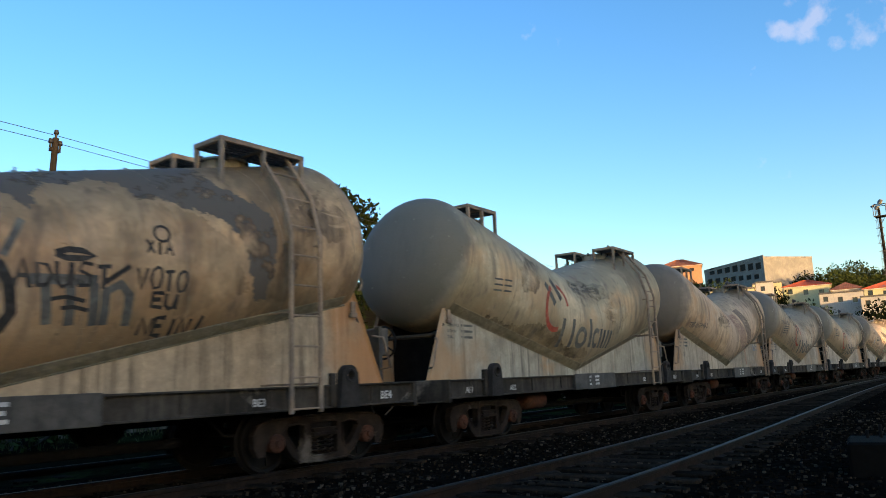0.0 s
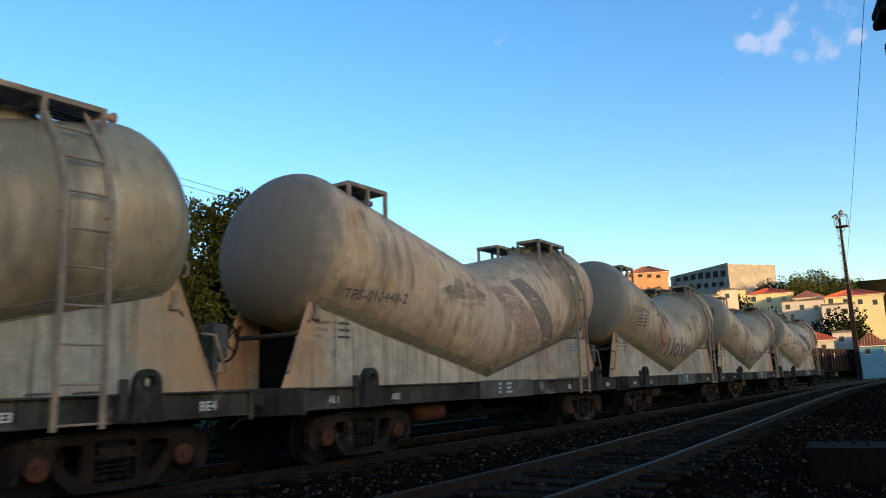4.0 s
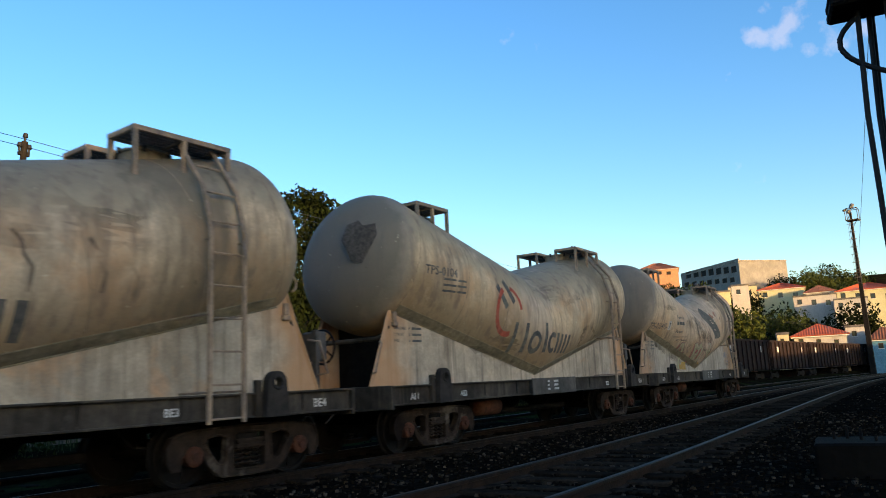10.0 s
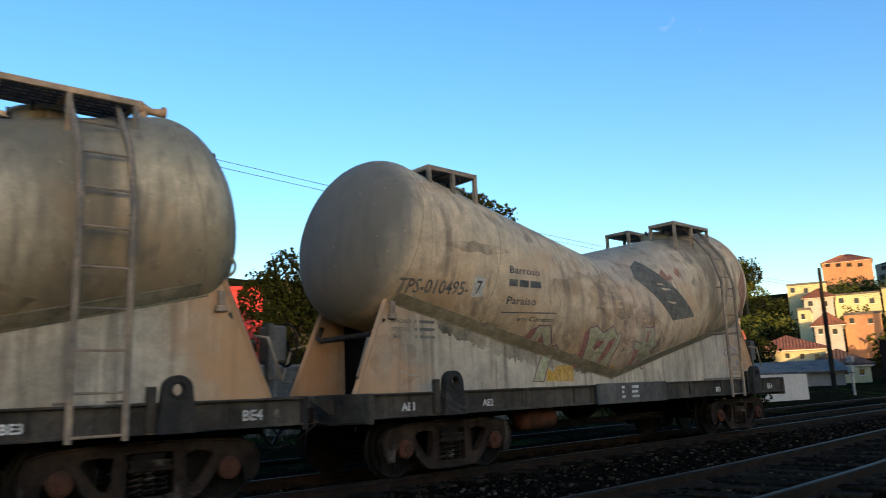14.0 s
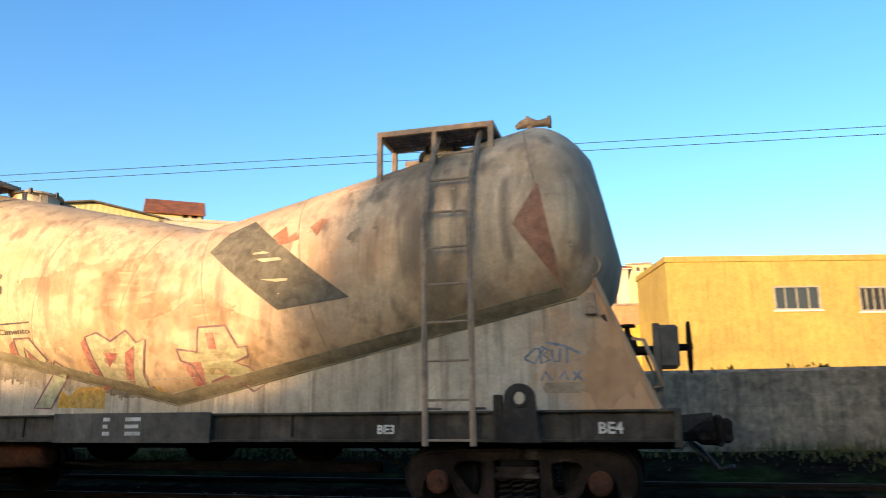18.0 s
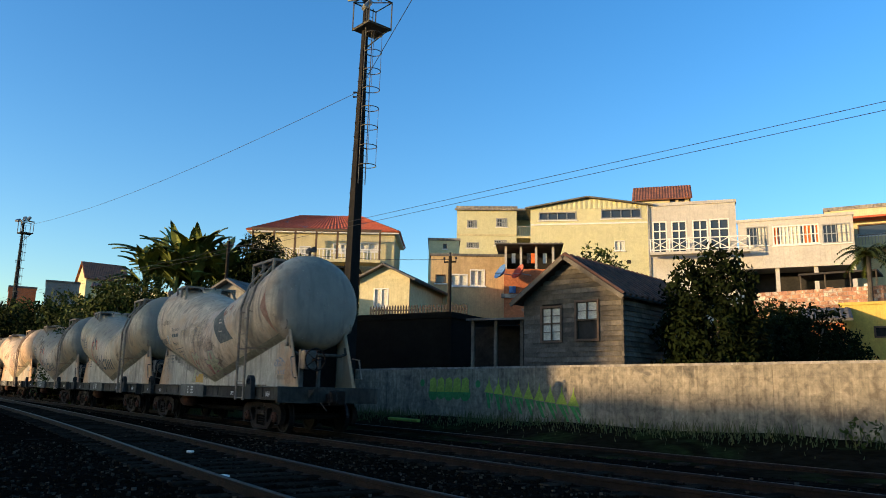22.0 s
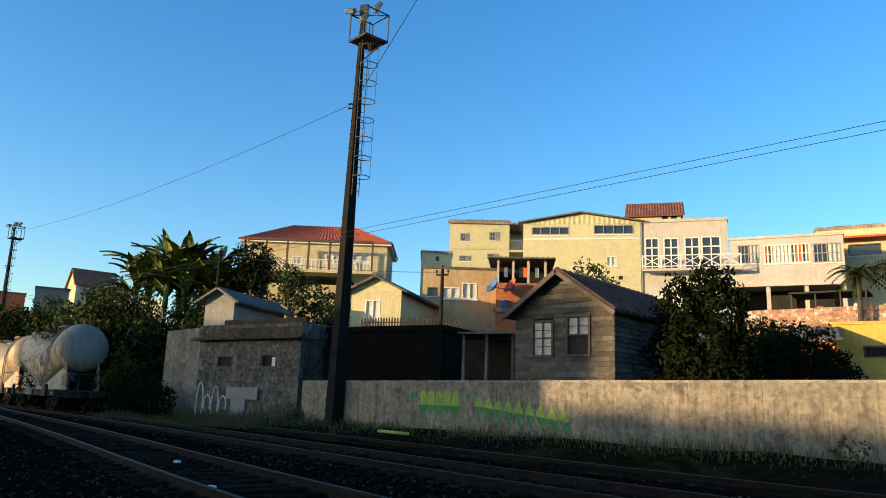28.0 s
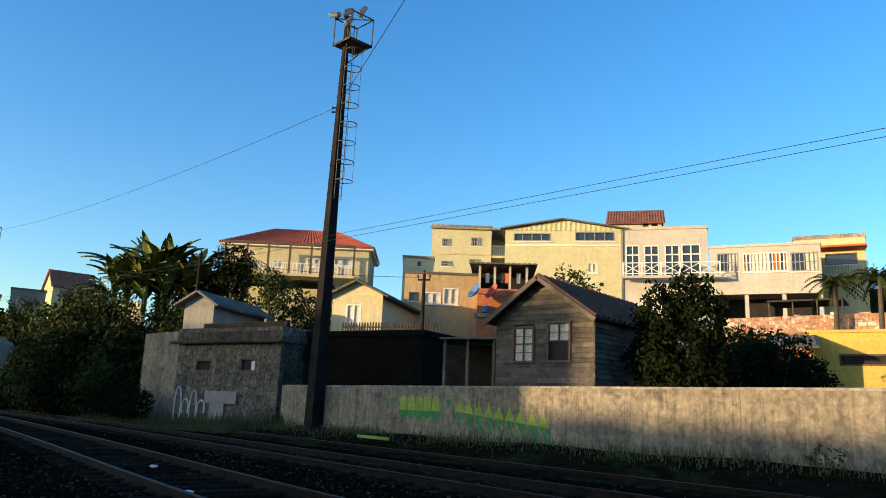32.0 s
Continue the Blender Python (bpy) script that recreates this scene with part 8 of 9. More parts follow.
    part("floor_slab", box(-0.15, L + 0.15, -0.15, -0.003, 6.6, 6.85), M["concrete"], raw_house)
    part("blue_drum", tube([(0.5, -0.05, 6.9), (0.5, -0.05, 7.3)], 0.2, 12), M["bluetile"], raw_house)
    for x, c in ((0.45, "trim"), (1.35, "ink"), (1.6, "orangecloth"), (2.3, "trim")):
        part("washing", box(x, x + 0.22, 0.3, 0.32, 8.75, 9.35), M[c], raw_house, "washing hung up to dry")


house_details()
shelter = thing("shelter", "makeshift shelter of dark tarpaulin on poles behind the brick wall", "shelter")
part("tarpaulin", box(-10.13, -5.56, 53.04, 56.04, 9.10, 9.22), M["darkwood"], shelter)
for k in range(4):
    x = -10.03 + 1.457 * k
    part("pole", tube([(x, 53.24, 6.2), (x, 53.24, 9.10)], 0.05, 6), M["bark"], shelter)
for k, (w_, h_, c) in enumerate(((0.5, 0.5, "trim"), (0.4, 0.8, "orange"), (0.9, 0.6, "greywall"), (0.3, 0.9, "trim"))):
    part("stored_box", box(-9.73 + 1.1 * k, -9.73 + 1.1 * k + w_, 53.64, 54.04, 7.3, 7.5 + h_), M[c], shelter)
house("small lean-to with a blue-grey sheet roof beside the warehouse", "shed", (-7.48, 40.31), (-5.85, 40.58), 2.5, None, 4.82, "brick", "shed", 0.6, "fibre")
dish((-22.7, 36.5, 7.9), 0.5, M["bluetile"])
dish((-21.8, 37.0, 7.9), 0.5, M["redink"])
# painted panels on the red shop
part("sign_panel", box(0.8, 4.2, -0.06, -0.02, 5.2, 6.4), M["yellow"], shop, "yellow painted panel")
part("sign_panel", box(1.0, 2.1, -0.09, -0.065, 2.2, 5.2), M["bluepanel"], shop, "light blue painted panel")
part("sign_panel", box(3.6, 4.3, -0.06, -0.02, 2.2, 5.0), M["yellow"], shop, "yellow painted panel")

# church dome far up the hill
church = thing("church", "far white church tower with a small dome and cross", "church", Matrix.Translation((4.6, 150, 0)))
bm = bmesh.new()
add_tube(bm, [(0, 0, 15), (0, 0, 30.2), (0, 0, 30.3), (0, 0, 30.6)], [1.9, 1.9, 2.2, 2.2], 16)
part("drum", bm, M["whitewall"], church)
bm = bmesh.new()
add_tube(bm, [(0, 0, 30.6 + 2.0 * math.sin(a)) for a in np.linspace(0, 1.5, 7)], [1.9 * math.cos(a) for a in np.linspace(0, 1.5, 7)], 16)
smooth(part("dome", bm, M["cream"], church))
part("cross", tube([(0, 0, 32.5), (0, 0, 34.2)], 0.1, 5), M["metalframe"], church)
part("cross_arm", tube([(-0.5, 0, 33.6), (0.5, 0, 33.6)], 0.1, 5), M["metalframe"], church)


# ---------- masts, poles, cables ----------


def build_mast(x, y, turn, base=0.2, lean=0.0):
    m = thing("floodlight_mast", "tall dark floodlight mast with caged ladder and lamp platform", "light mast", pose(x, y, 0, 0, lean, turn), group="yard masts")
    top = 17.9
    bm = bmesh.new()
    for z0, z1, w0, w1 in ((base, 9.0, 0.27, 0.19), (9.0, top, 0.19, 0.085)):
        v = [bm.verts.new((sx * w, sy * w, z)) for z, w in ((z0, w0), (z1, w1)) for sx, sy in ((-1, -1), (1, -1), (1, 1), (-1, 1))]
        for f in ((3, 2, 1, 0), (4, 5, 6, 7), (0, 1, 5, 4), (1, 2, 6, 5), (2, 3, 7, 6), (3, 0, 4, 7)):
            bm.faces.new([v[i] for i in f])
    part("shaft", bm, M["mast"], m)
    part("foot", box(-0.5, 0.5, -0.5, 0.5, base - 0.4, base + 0.12, 0.03), M["post"], m)
    # climbing irons on two faces of the shaft
    for k in range(24):
        z = 1.2 + 0.62 * k
        w = float(np.interp(z, [base, 9.0, top], [0.27, 0.19, 0.085]))
        part("step_iron", tube([(-w + 0.04, -w - 0.05, z), (-w + 0.04, -w + 0.01, z)], 0.016, 5), M["mast"], m)
    # lamp cage, set off to one side of the shaft
    cx, cy, hw = 0.22, 0.20, 0.60
    part("platform", box(cx - hw, cx + hw, cy - hw, cy + hw, 16.62, 16.66), M["plate"], m)
    for k in range(4):
        a = [(cx + sx * hw, cy + sy * hw) for sx, sy in ((-1, -1), (1, -1), (1, 1), (-1, 1))]
        part("guard_post", tube([(*a[k], 16.6), (*a[k], 17.95)], 0.035, 4), M["plate"], m)
        for z in (16.68, 17.93):
            part("guard_rail", tube([(*a[k], z), (*a[(k + 1) % 4], z)], 0.035, 4), M["plate"], m)
    part("guard_rail", tube([(cx - hw, cy - hw, 17.93), (cx + hw, cy + hw, 17.93)], 0.03, 4), M["plate"], m)
    part("platform_strut", tube([(0.1, 0.05, 15.8), (cx + hw - 0.1, cy + hw - 0.1, 16.62)], 0.03, 5), M["plate"], m)
    for px, py, pz, a, q in ((-0.1, 0.1, 18.3, 25, -15), (0.55, 0.35, 18.25, -25, -35), (-0.3, -0.5, 18.05, 35, -60), (0.2, -0.1, 17.7, -20, -40)):
        mm = pose(px, py, pz, q, 0, a)
        bm = bmesh.new()
        add_box(bm, -0.21, 0.21, -0.1, 0.10, -0.23, 0.23, 0.03, mm)
        lamp = part("floodlight", bm, M["galv"], m)
        part("lens", box(-0.18, 0.18, -0.115, -0.103, -0.19, 0.19), M["pane"], lamp).matrix_basis = mm
        part("lamp_arm", tube([(px, py + 0.02, pz - 0.2), (px, py + 0.05, 16.66 if pz < 17.9 else 17.93)], 0.025, 5), M["plate"], lamp)
    # ladder with hoops beside the shaft
    for d in (-0.17, 0.17):
        part("ladder_rail", tube([(0.36, d, 9.6), (0.30, d, 17.6)], 0.022, 5), M["plate"], m)
    for z in np.arange(9.8, 17.5, 0.35):
        part("ladder_rung", tube([(0.34, -0.17, z), (0.34, 0.17, z)], 0.012, 5), M["plate"], m)
    for z in np.linspace(10.33, 16.2, 8):
        part("ladder_hoop", tube([(0.70 - 0.36 * math.cos(a), 0.36 * math.sin(a), z) for a in np.linspace(-math.pi, math.pi, 19)], 0.02, 5), M["plate"], m)
    for z0, z1 in ((10.33, 12.85), (13.69, 16.2)):
        for a in (0.9, 2.2):
            part("hoop_strap", tube([(0.70 + 0.36 * math.sin(a), 0.36 * math.cos(a), z0), (0.70 + 0.36 * math.sin(a), 0.36 * math.cos(a), z1)], 0.012, 4), M["plate"], m)
    for z in (13.55, 13.75):
        part("insulator", tube([(-0.13, -0.13, z), (-0.26, -0.26, z)], [0.03, 0.05], 7), M["black"], m)
    return m


build_mast(-21.33, 22.33, -12, 0.2, 1.0)
build_mast(92.0, -10.6, 165, -0.2)
build_mast(-82.5, 35.9, -10, 1.0)


def utility_pole(x, y, z0, z1, label, r=0.11, arms=0.28, turn=0.0, mt="post", lean=0.0):
    p = thing("utility_pole", label, "utility pole", pose(x, y, 0, 0, lean, turn))
    part("pole", tube([(0, 0, z0), (0, 0, z1)], [r, r * 0.72], 10), M[mt], p)
    if arms:
        part("cross_arm", box(-arms, arms, -0.035, 0.035, z1 - 0.30, z1 - 0.23), M["post"], p)
        for d in (0.01 - arms, 0.0, arms - 0.01):
            bm = bmesh.new()
            zb = z1 - 0.22 if d else z1
            add_tube(bm, [(d, 0, zb), (d, 0, zb + 0.08), (d, 0, zb + 0.10), (d, 0, zb + 0.18)], [0.025, 0.025, 0.055, 0.04], 8)
            part("insulator", bm, M["black"], p)
    return p


utility_pole(10.0, 13.55, -0.1, 6.5, "slim dark utility pole by the yard wall carrying two wires", 0.085, 0.11, -8, "post", 2.6)
utility_pole(-120, 30.5, 0.5, 6.9, "dark utility pole far along the yard", 0.13, 0.28, -8)
utility_pole(52, 7.6, -0.2, 6.6, "utility pole beside the tracks", 0.14, 0.28, -8)
utility_pole(-35.08, 26.55, 2.0, 9.35, "wooden pole behind the stone hut", 0.12, 0.28, 40)
utility_pole(-19.4, 26.7, 3.0, 7.1, "dark pole with fittings on the terrace", 0.10, 0.28, 20)
utility_pole(47.5, 6.9, -0.2, 7.3, "thin street pole by the sidings", 0.12, 0.0)
utility_pole(0.0, 48.0, 6.0, 11.6, "street pole between the houses", 0.12, 0.28)
utility_pole(8.2, 49.3, 5.0, 11.1, "street pole before the orange house", 0.13, 0.28)


def cable(points, r, label, sag=0.0, name="overhead_wire"):
    pts = []
    for a, b in zip(points, points[1:]):
        a, b = Vector(a), Vector(b)
        for k in range(16):
            t = k / 16
            p = a.lerp(b, t)
            p.z -= sag * 4 * t * (1 - t)
            pts.append(p)
    pts.append(Vector(points[-1]))
    ob = part(name, tube(pts, r, 5), M["black"])
    return tagged(ob, label, "wire", group="overhead wires")


for dx, dz in ((0.0, 0.15), (-0.02, -0.02)):
    cable([(-120, 30.5, 6.6 + dz), (10.28, 13.5 + dx, 6.40 + dz), (52, 7.6 + dx, 6.55 + dz), (150, -14, 7 + dz)], 0.007, "thin black overhead wire strung between poles", 0.25)
cable([(-21.3, 22.1, 13.7), (-82.5, 35.8, 17.4)], 0.012, "black cable from mast to mast", 0.8)
cable([(-21.2, 22.1, 13.65), (14.0, -2.9, 13.37)], 0.013, "black cable from the mast over the tracks", 0.1)
cable([(92.0, -10.9, 13.2), (1.35, -2.71, 16.8)], 0.014, "black cable sagging from the far mast", 0.3)
cable([(-35.08, 26.55, 9.2), (-19.4, 26.7, 6.95)], 0.012, "slack wire between the terrace poles", 0.3)
cable([(0.0, 48, 11.4), (8.2, 49.3, 10.9), (25, 52, 11.5)], 0.012, "street wire before the houses", 0.2)


def near_mast():
    """The foot of another mast, at arm's length from the camera, with cables down its side."""
    p = thing("floodlight_mast", "dark mast shaft close by with a bundle of black cables", "light mast", Matrix.Translation((1.263, -0.397, 0)), "yard masts")
    part("shaft", tube([(0, 0, -0.25), (0, 0, 17.5)], [0.17, 0.12], 14), M["darkwood"], p)
    for k, (dx, dy) in enumerate(((0.02, 0.205), (0.05, 0.185), (0.09, 0.175))):
        part("cable", tube([(dx, dy - 0.01, 1.78), (dx, dy, 1.55), (dx, dy, 1.2), (dx, dy - 0.01, 0.6), (dx, dy - 0.03, -0.2)], 0.0042, 7), M["black"], p)
    part("cable_loop", tube([(0.02, 0.195 - 0.03 * math.cos(a) - 0.03 * math.cos(2 * a), 1.655 + 0.058 * math.sin(a - 1.57)) for a in np.linspace(0.3, 5.9, 22)], 0.0042, 7), M["black"], p)
    rnd = random.Random(2)
    for k in range(7):
        z = 1.72 + 0.016 * k
        part("bracket_plate", box(-0.02, 0.06, 0.1, 0.19 + rnd.uniform(0, 0.05), z, z + 0.0155, 0.004), M["iron"], p)
    part("bracket_hook", tube([(0.02, 0.15, 1.775), (0.02, 0.235, 1.79), (0.02, 0.26, 1.785)], 0.007, 6), M["iron"], p)


near_mast()
block = thing("concrete_block", "dark concrete foundation block with anchor bolts on the ballast", "concrete block", pose(10.75, -0.95, 0, 0, 0, -4))
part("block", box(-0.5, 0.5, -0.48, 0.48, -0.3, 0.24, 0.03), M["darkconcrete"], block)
for x, y, h in ((0.1, 0.25, 0.10), (0.2, 0.1, 0.16), (0.0, -0.05, 0.14), (-0.2, -0.2, 0.06)):
    part("anchor_bolt", tube([(x, y, 0.2), (x, y, 0.24 + h)], 0.02, 6), M["iron"], block)


# ---------- parked freight wagons up the line ----------


def gondola():
    g = thing("gondola_wagon", "dark rust-red gondola wagon parked on a siding", "freight wagon", group="parked freight wagons")
    L, W = 6.0, 1.4
    for s in (-1, 1):
        part("side_wall", box(-L, L, s * W - 0.04, s * W + 0.04, 1.1, 3.45), M["frred"], g)
        part("end_wall", box(s * L - 0.04, s * L + 0.04, -W + 0.043, W - 0.043, 1.1, 3.45), M["frred"], g)
        for x in np.linspace(-L + 0.15, L - 0.15, 11):
            part("rib", box(x - 0.06, x + 0.06, s * (W + 0.10) - 0.055, s * (W + 0.10) + 0.055, 1.0, 3.4), M["frred"], g)
        for y in (-0.9, 0, 0.9):
            part("rib", box(s * (L + 0.09) - 0.045, s * (L + 0.09) + 0.045, y - 0.06, y + 0.06, 1.1, 3.4), M["frred"], g)
        part("rim", box(-L - 0.1, L + 0.1, s * W - 0.1, s * W + 0.1, 3.453, 3.55), M["frred"], g)
        bm = bmesh.new()
        for q in (-0.9, 0.9):
            add_tube(bm, [(s * 4.3 + q, -1.0, 0.45), (s * 4.3 + q, 1.0, 0.45)], 0.44, 18)
        add_box(bm, s * 4.3 - 1.2, s * 4.3 + 1.2, -1.08, -0.98, 0.35, 0.7)
        add_box(bm, s * 4.3 - 1.2, s * 4.3 + 1.2, 0.98, 1.08, 0.35, 0.7)
        part("bogie", bm, M["iron"], g)
        part("coupler", box(min(s * L, s * (L + 0.65)), max(s * L, s * (L + 0.65)), -0.13, 0.13, 0.8, 1.05, 0.03), M["hub"], g)
        part("number_panel", box(s * 3.9 - 0.22, s * 3.9 + 0.22, -W - 0.062, -W - 0.045, 2.5, 3.0), M["white"], g, "pale number panel")
    part("number_panel", box(-L - 0.16, -L - 0.14, -0.75, -0.3, 2.4, 2.9), M["white"], g)
    part("floor", box(-L, L, -W, W, 0.95, 1.097), M["iron"], g)
    return g


gd = gondola()
for k in range(7):
    m = pose(66.0 + 12.55 * k, 2.6 - 3.45 * k - 0.14 * k * k, 0, 0, 0, -15.4 - 1.2 * k)
    if k:
        copy_thing(gd, m)
    else:
        gd.matrix_basis = m


# ---------- greenery ----------


def leaf_cloud(name, blobs, per, size, material, parent=None, seed=1, droop=0.3, aspect=2.2):
    """Many small pointed leaves on the shells of uneven clumps."""
    rs = np.random.RandomState(seed)
    V, F = [], []
    for (cx, cy, cz, rx, ry, rz) in blobs:
        n = int(per * (rx * ry + rx * rz + ry * rz) / 3)
        d = rs.normal(size=(n, 3))
        d /= np.linalg.norm(d, axis=1)[:, None]
        rad = rs.uniform(0.55, 1.08, n) ** 0.6
        lump = 1 + 0.22 * np.sin(d[:, 0] * 5 + cx) * np.cos(d[:, 2] * 4 + cy) + 0.12 * np.sin(d[:, 1] * 9 + cz)
        P = d * (rad * lump)[:, None] * (rx, ry, rz) + (cx, cy, cz)
        A = rs.normal(size=(n, 3))
        A[:, 2] -= droop
        A /= np.linalg.norm(A, axis=1)[:, None]
        B = np.cross(A, rs.normal(size=(n, 3)))
        B /= np.linalg.norm(B, axis=1)[:, None]
        s = rs.uniform(0.6, 1.3, n)[:, None] * size
        q = np.stack([P - A * s, P + B * s / aspect, P + A * s, P - B * s / aspect], 1).reshape(-1, 3)
        b = len(V)
        V.extend(map(tuple, q.tolist()))
        F.extend((b + 4 * i, b + 4 * i + 1, b + 4 * i + 2, b + 4 * i + 3) for i in range(n))
    return part_from(name, V, F, material, parent)


def tree(x, y, z0, blobs, label, leaf="leaf", size=0.16, per=260, seed=1, trunk_r=0.22, name="tree", group=""):
    t = thing(name, label, name.replace("_", " "), Matrix.Translation((x, y, 0)), group)
    cz = min(b[2] for b in blobs)
    rnd = random.Random(seed)
    bm = bmesh.new()
    add_tube(bm, [(0, 0, z0), (0.1, 0.05, z0 + (cz - z0) * 0.5), (0, 0, cz)], [trunk_r, trunk_r * 0.8, trunk_r * 0.55], 9)
    part("trunk", bm, M["bark"], t)
    for b in blobs:
        m = (b[0] * 0.5 + rnd.uniform(-0.2, 0.2), b[1] * 0.5, (cz + b[2]) / 2 - 0.3)
        part("limb", tube([(0, 0, cz - (cz - z0) * 0.25), m, (b[0], b[1], b[2])], [trunk_r * 0.55, trunk_r * 0.35, 0.03], 6), M["bark"], t)
    leaf_cloud("crown", blobs, per, size, M[leaf], t, seed)
    return t


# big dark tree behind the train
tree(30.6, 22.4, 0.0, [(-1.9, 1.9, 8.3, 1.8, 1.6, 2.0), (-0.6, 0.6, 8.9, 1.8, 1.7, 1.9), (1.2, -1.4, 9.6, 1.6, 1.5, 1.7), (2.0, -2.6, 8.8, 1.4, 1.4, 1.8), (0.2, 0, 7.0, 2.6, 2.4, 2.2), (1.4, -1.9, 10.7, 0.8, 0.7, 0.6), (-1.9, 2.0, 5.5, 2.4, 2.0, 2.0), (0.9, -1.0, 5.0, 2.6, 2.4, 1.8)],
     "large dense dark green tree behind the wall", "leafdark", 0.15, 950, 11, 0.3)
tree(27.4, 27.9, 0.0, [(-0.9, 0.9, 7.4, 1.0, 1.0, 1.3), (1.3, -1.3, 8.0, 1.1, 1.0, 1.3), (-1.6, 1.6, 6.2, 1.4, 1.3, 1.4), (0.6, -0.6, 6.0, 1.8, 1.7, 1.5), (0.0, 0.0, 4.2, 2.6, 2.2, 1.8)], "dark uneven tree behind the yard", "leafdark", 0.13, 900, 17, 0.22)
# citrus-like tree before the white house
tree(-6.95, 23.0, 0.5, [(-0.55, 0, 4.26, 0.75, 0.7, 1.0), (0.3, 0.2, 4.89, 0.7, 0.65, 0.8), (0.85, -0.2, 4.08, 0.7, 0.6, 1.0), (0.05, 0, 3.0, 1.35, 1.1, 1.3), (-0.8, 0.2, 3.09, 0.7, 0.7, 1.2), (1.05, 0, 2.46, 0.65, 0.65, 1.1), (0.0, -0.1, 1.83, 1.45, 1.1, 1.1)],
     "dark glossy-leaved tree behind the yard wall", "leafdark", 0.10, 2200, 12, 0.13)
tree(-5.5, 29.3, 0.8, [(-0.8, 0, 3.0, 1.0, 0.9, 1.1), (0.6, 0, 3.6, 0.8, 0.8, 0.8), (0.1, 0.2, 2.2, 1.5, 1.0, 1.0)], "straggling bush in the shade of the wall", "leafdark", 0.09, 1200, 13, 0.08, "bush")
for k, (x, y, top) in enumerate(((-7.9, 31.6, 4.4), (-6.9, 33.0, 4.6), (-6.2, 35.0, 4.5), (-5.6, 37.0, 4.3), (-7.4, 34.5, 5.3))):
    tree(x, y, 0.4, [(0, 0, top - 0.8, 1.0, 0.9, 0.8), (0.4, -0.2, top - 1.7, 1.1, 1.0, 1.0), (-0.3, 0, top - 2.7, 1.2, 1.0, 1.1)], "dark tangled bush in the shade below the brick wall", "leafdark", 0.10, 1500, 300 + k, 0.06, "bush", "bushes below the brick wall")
for k, (x, y, z) in enumerate(((7.7, 20.3, 1.9), (9.5, 20.0, 1.95), (9.95, 19.6, 1.95), (8.1, 20.4, 1.8))):
    tree(x, y, 0.4, [(0, 0, z + 0.1, 0.35, 0.3, 0.28), (0.35, 0, z, 0.3, 0.25, 0.2)], "leafy weed showing over the yard wall", "leaf", 0.10, 420, 310 + k, 0.03, "bush", "weeds behind the wall")
tree(-19.5, 42.5, 5.0, [(0, 0, 9.0, 1.3, 1.2, 1.2), (0.8, 0.2, 8.2, 1.0, 1.0, 1.0)], "small round tree between the houses", "leaf", 0.14, 420, 14, 0.12)
tree(-36.27, 29.89, 5.0, [(0, 0, 9.6, 1.3, 1.2, 1.0), (0.8, -0.3, 8.7, 1.2, 1.1, 1.0), (-0.8, 0.2, 8.3, 1.1, 1.1, 1.2)], "dark garden tree beside the villa", "leafdark", 0.14, 500, 191, 0.12)
tree(-34.03, 30.95, 5.0, [(0, 0, 8.4, 1.0, 1.0, 0.8), (0.7, 0, 7.7, 1.1, 1.0, 0.9)], "leafy garden tree under the villa", "leaf", 0.13, 500, 192, 0.1)
for k in range(5):
    # the dark leaf colour here paints in the shade at the wall's foot
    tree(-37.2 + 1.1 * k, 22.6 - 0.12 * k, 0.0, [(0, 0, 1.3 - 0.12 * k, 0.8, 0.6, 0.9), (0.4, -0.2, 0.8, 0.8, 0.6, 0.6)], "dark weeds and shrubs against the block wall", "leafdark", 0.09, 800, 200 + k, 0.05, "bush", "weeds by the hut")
# green slope at the far end of the yard
rs_ = random.Random(21)

for k in range(26):
    u = k / 25
    x = -35.5 - 24.0 * u + rs_.uniform(-0.6, 0.6)
    y = 24.6 + rs_.uniform(-0.8, 3.8) + 3.5 * u
    top = 6.2 + rs_.uniform(-1.6, 0.5) - 0.2 * u
    r = rs_.uniform(1.4, 2.2)
    # two bushes in three take the dark leaf, painting in the bank's shade
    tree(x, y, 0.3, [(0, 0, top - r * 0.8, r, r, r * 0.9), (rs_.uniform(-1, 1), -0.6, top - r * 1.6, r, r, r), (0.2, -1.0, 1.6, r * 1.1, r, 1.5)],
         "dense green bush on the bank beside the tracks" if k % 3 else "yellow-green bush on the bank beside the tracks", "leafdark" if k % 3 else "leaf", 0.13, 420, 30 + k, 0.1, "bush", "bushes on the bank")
for k in range(10):
    x, y = -34 - 2.6 * k, 33 + rs_.uniform(-1, 3)
    tree(x, y, 4, [(0, 0, 7.2 + rs_.uniform(-0.6, 0.8), 1.6, 1.5, 1.3), (0.8, 0.3, 6.3, 1.6, 1.4, 1.3)], "leafy garden shrub on the slope", "leaf", 0.15, 300, 70 + k, 0.1, "bush", "garden shrubs")


for k, (x, y, top) in enumerate(((-43.5, 24.6, 7.4), (-42.4, 24.6, 7.6), (-41.2, 25.6, 7.9), (-40.2, 29.0, 8.3), (-39.0, 29.4, 8.2), (-37.6, 29.2, 7.4), (-36.6, 28.4, 7.0), (-44.8, 25.2, 6.4))):
    tree(x, y, 1.5, [(0, 0, top - 1.0, 1.3, 1.2, 1.1), (0.5, -0.5, top - 2.0, 1.5, 1.3, 1.4), (-0.4, -0.3, top - 3.4, 1.6, 1.4, 1.6)], "yellow-green creeper-grown bush under the banana plants", "leaf", 0.12, 380, 130 + k, 0.1, "bush", "bushes on the bank")


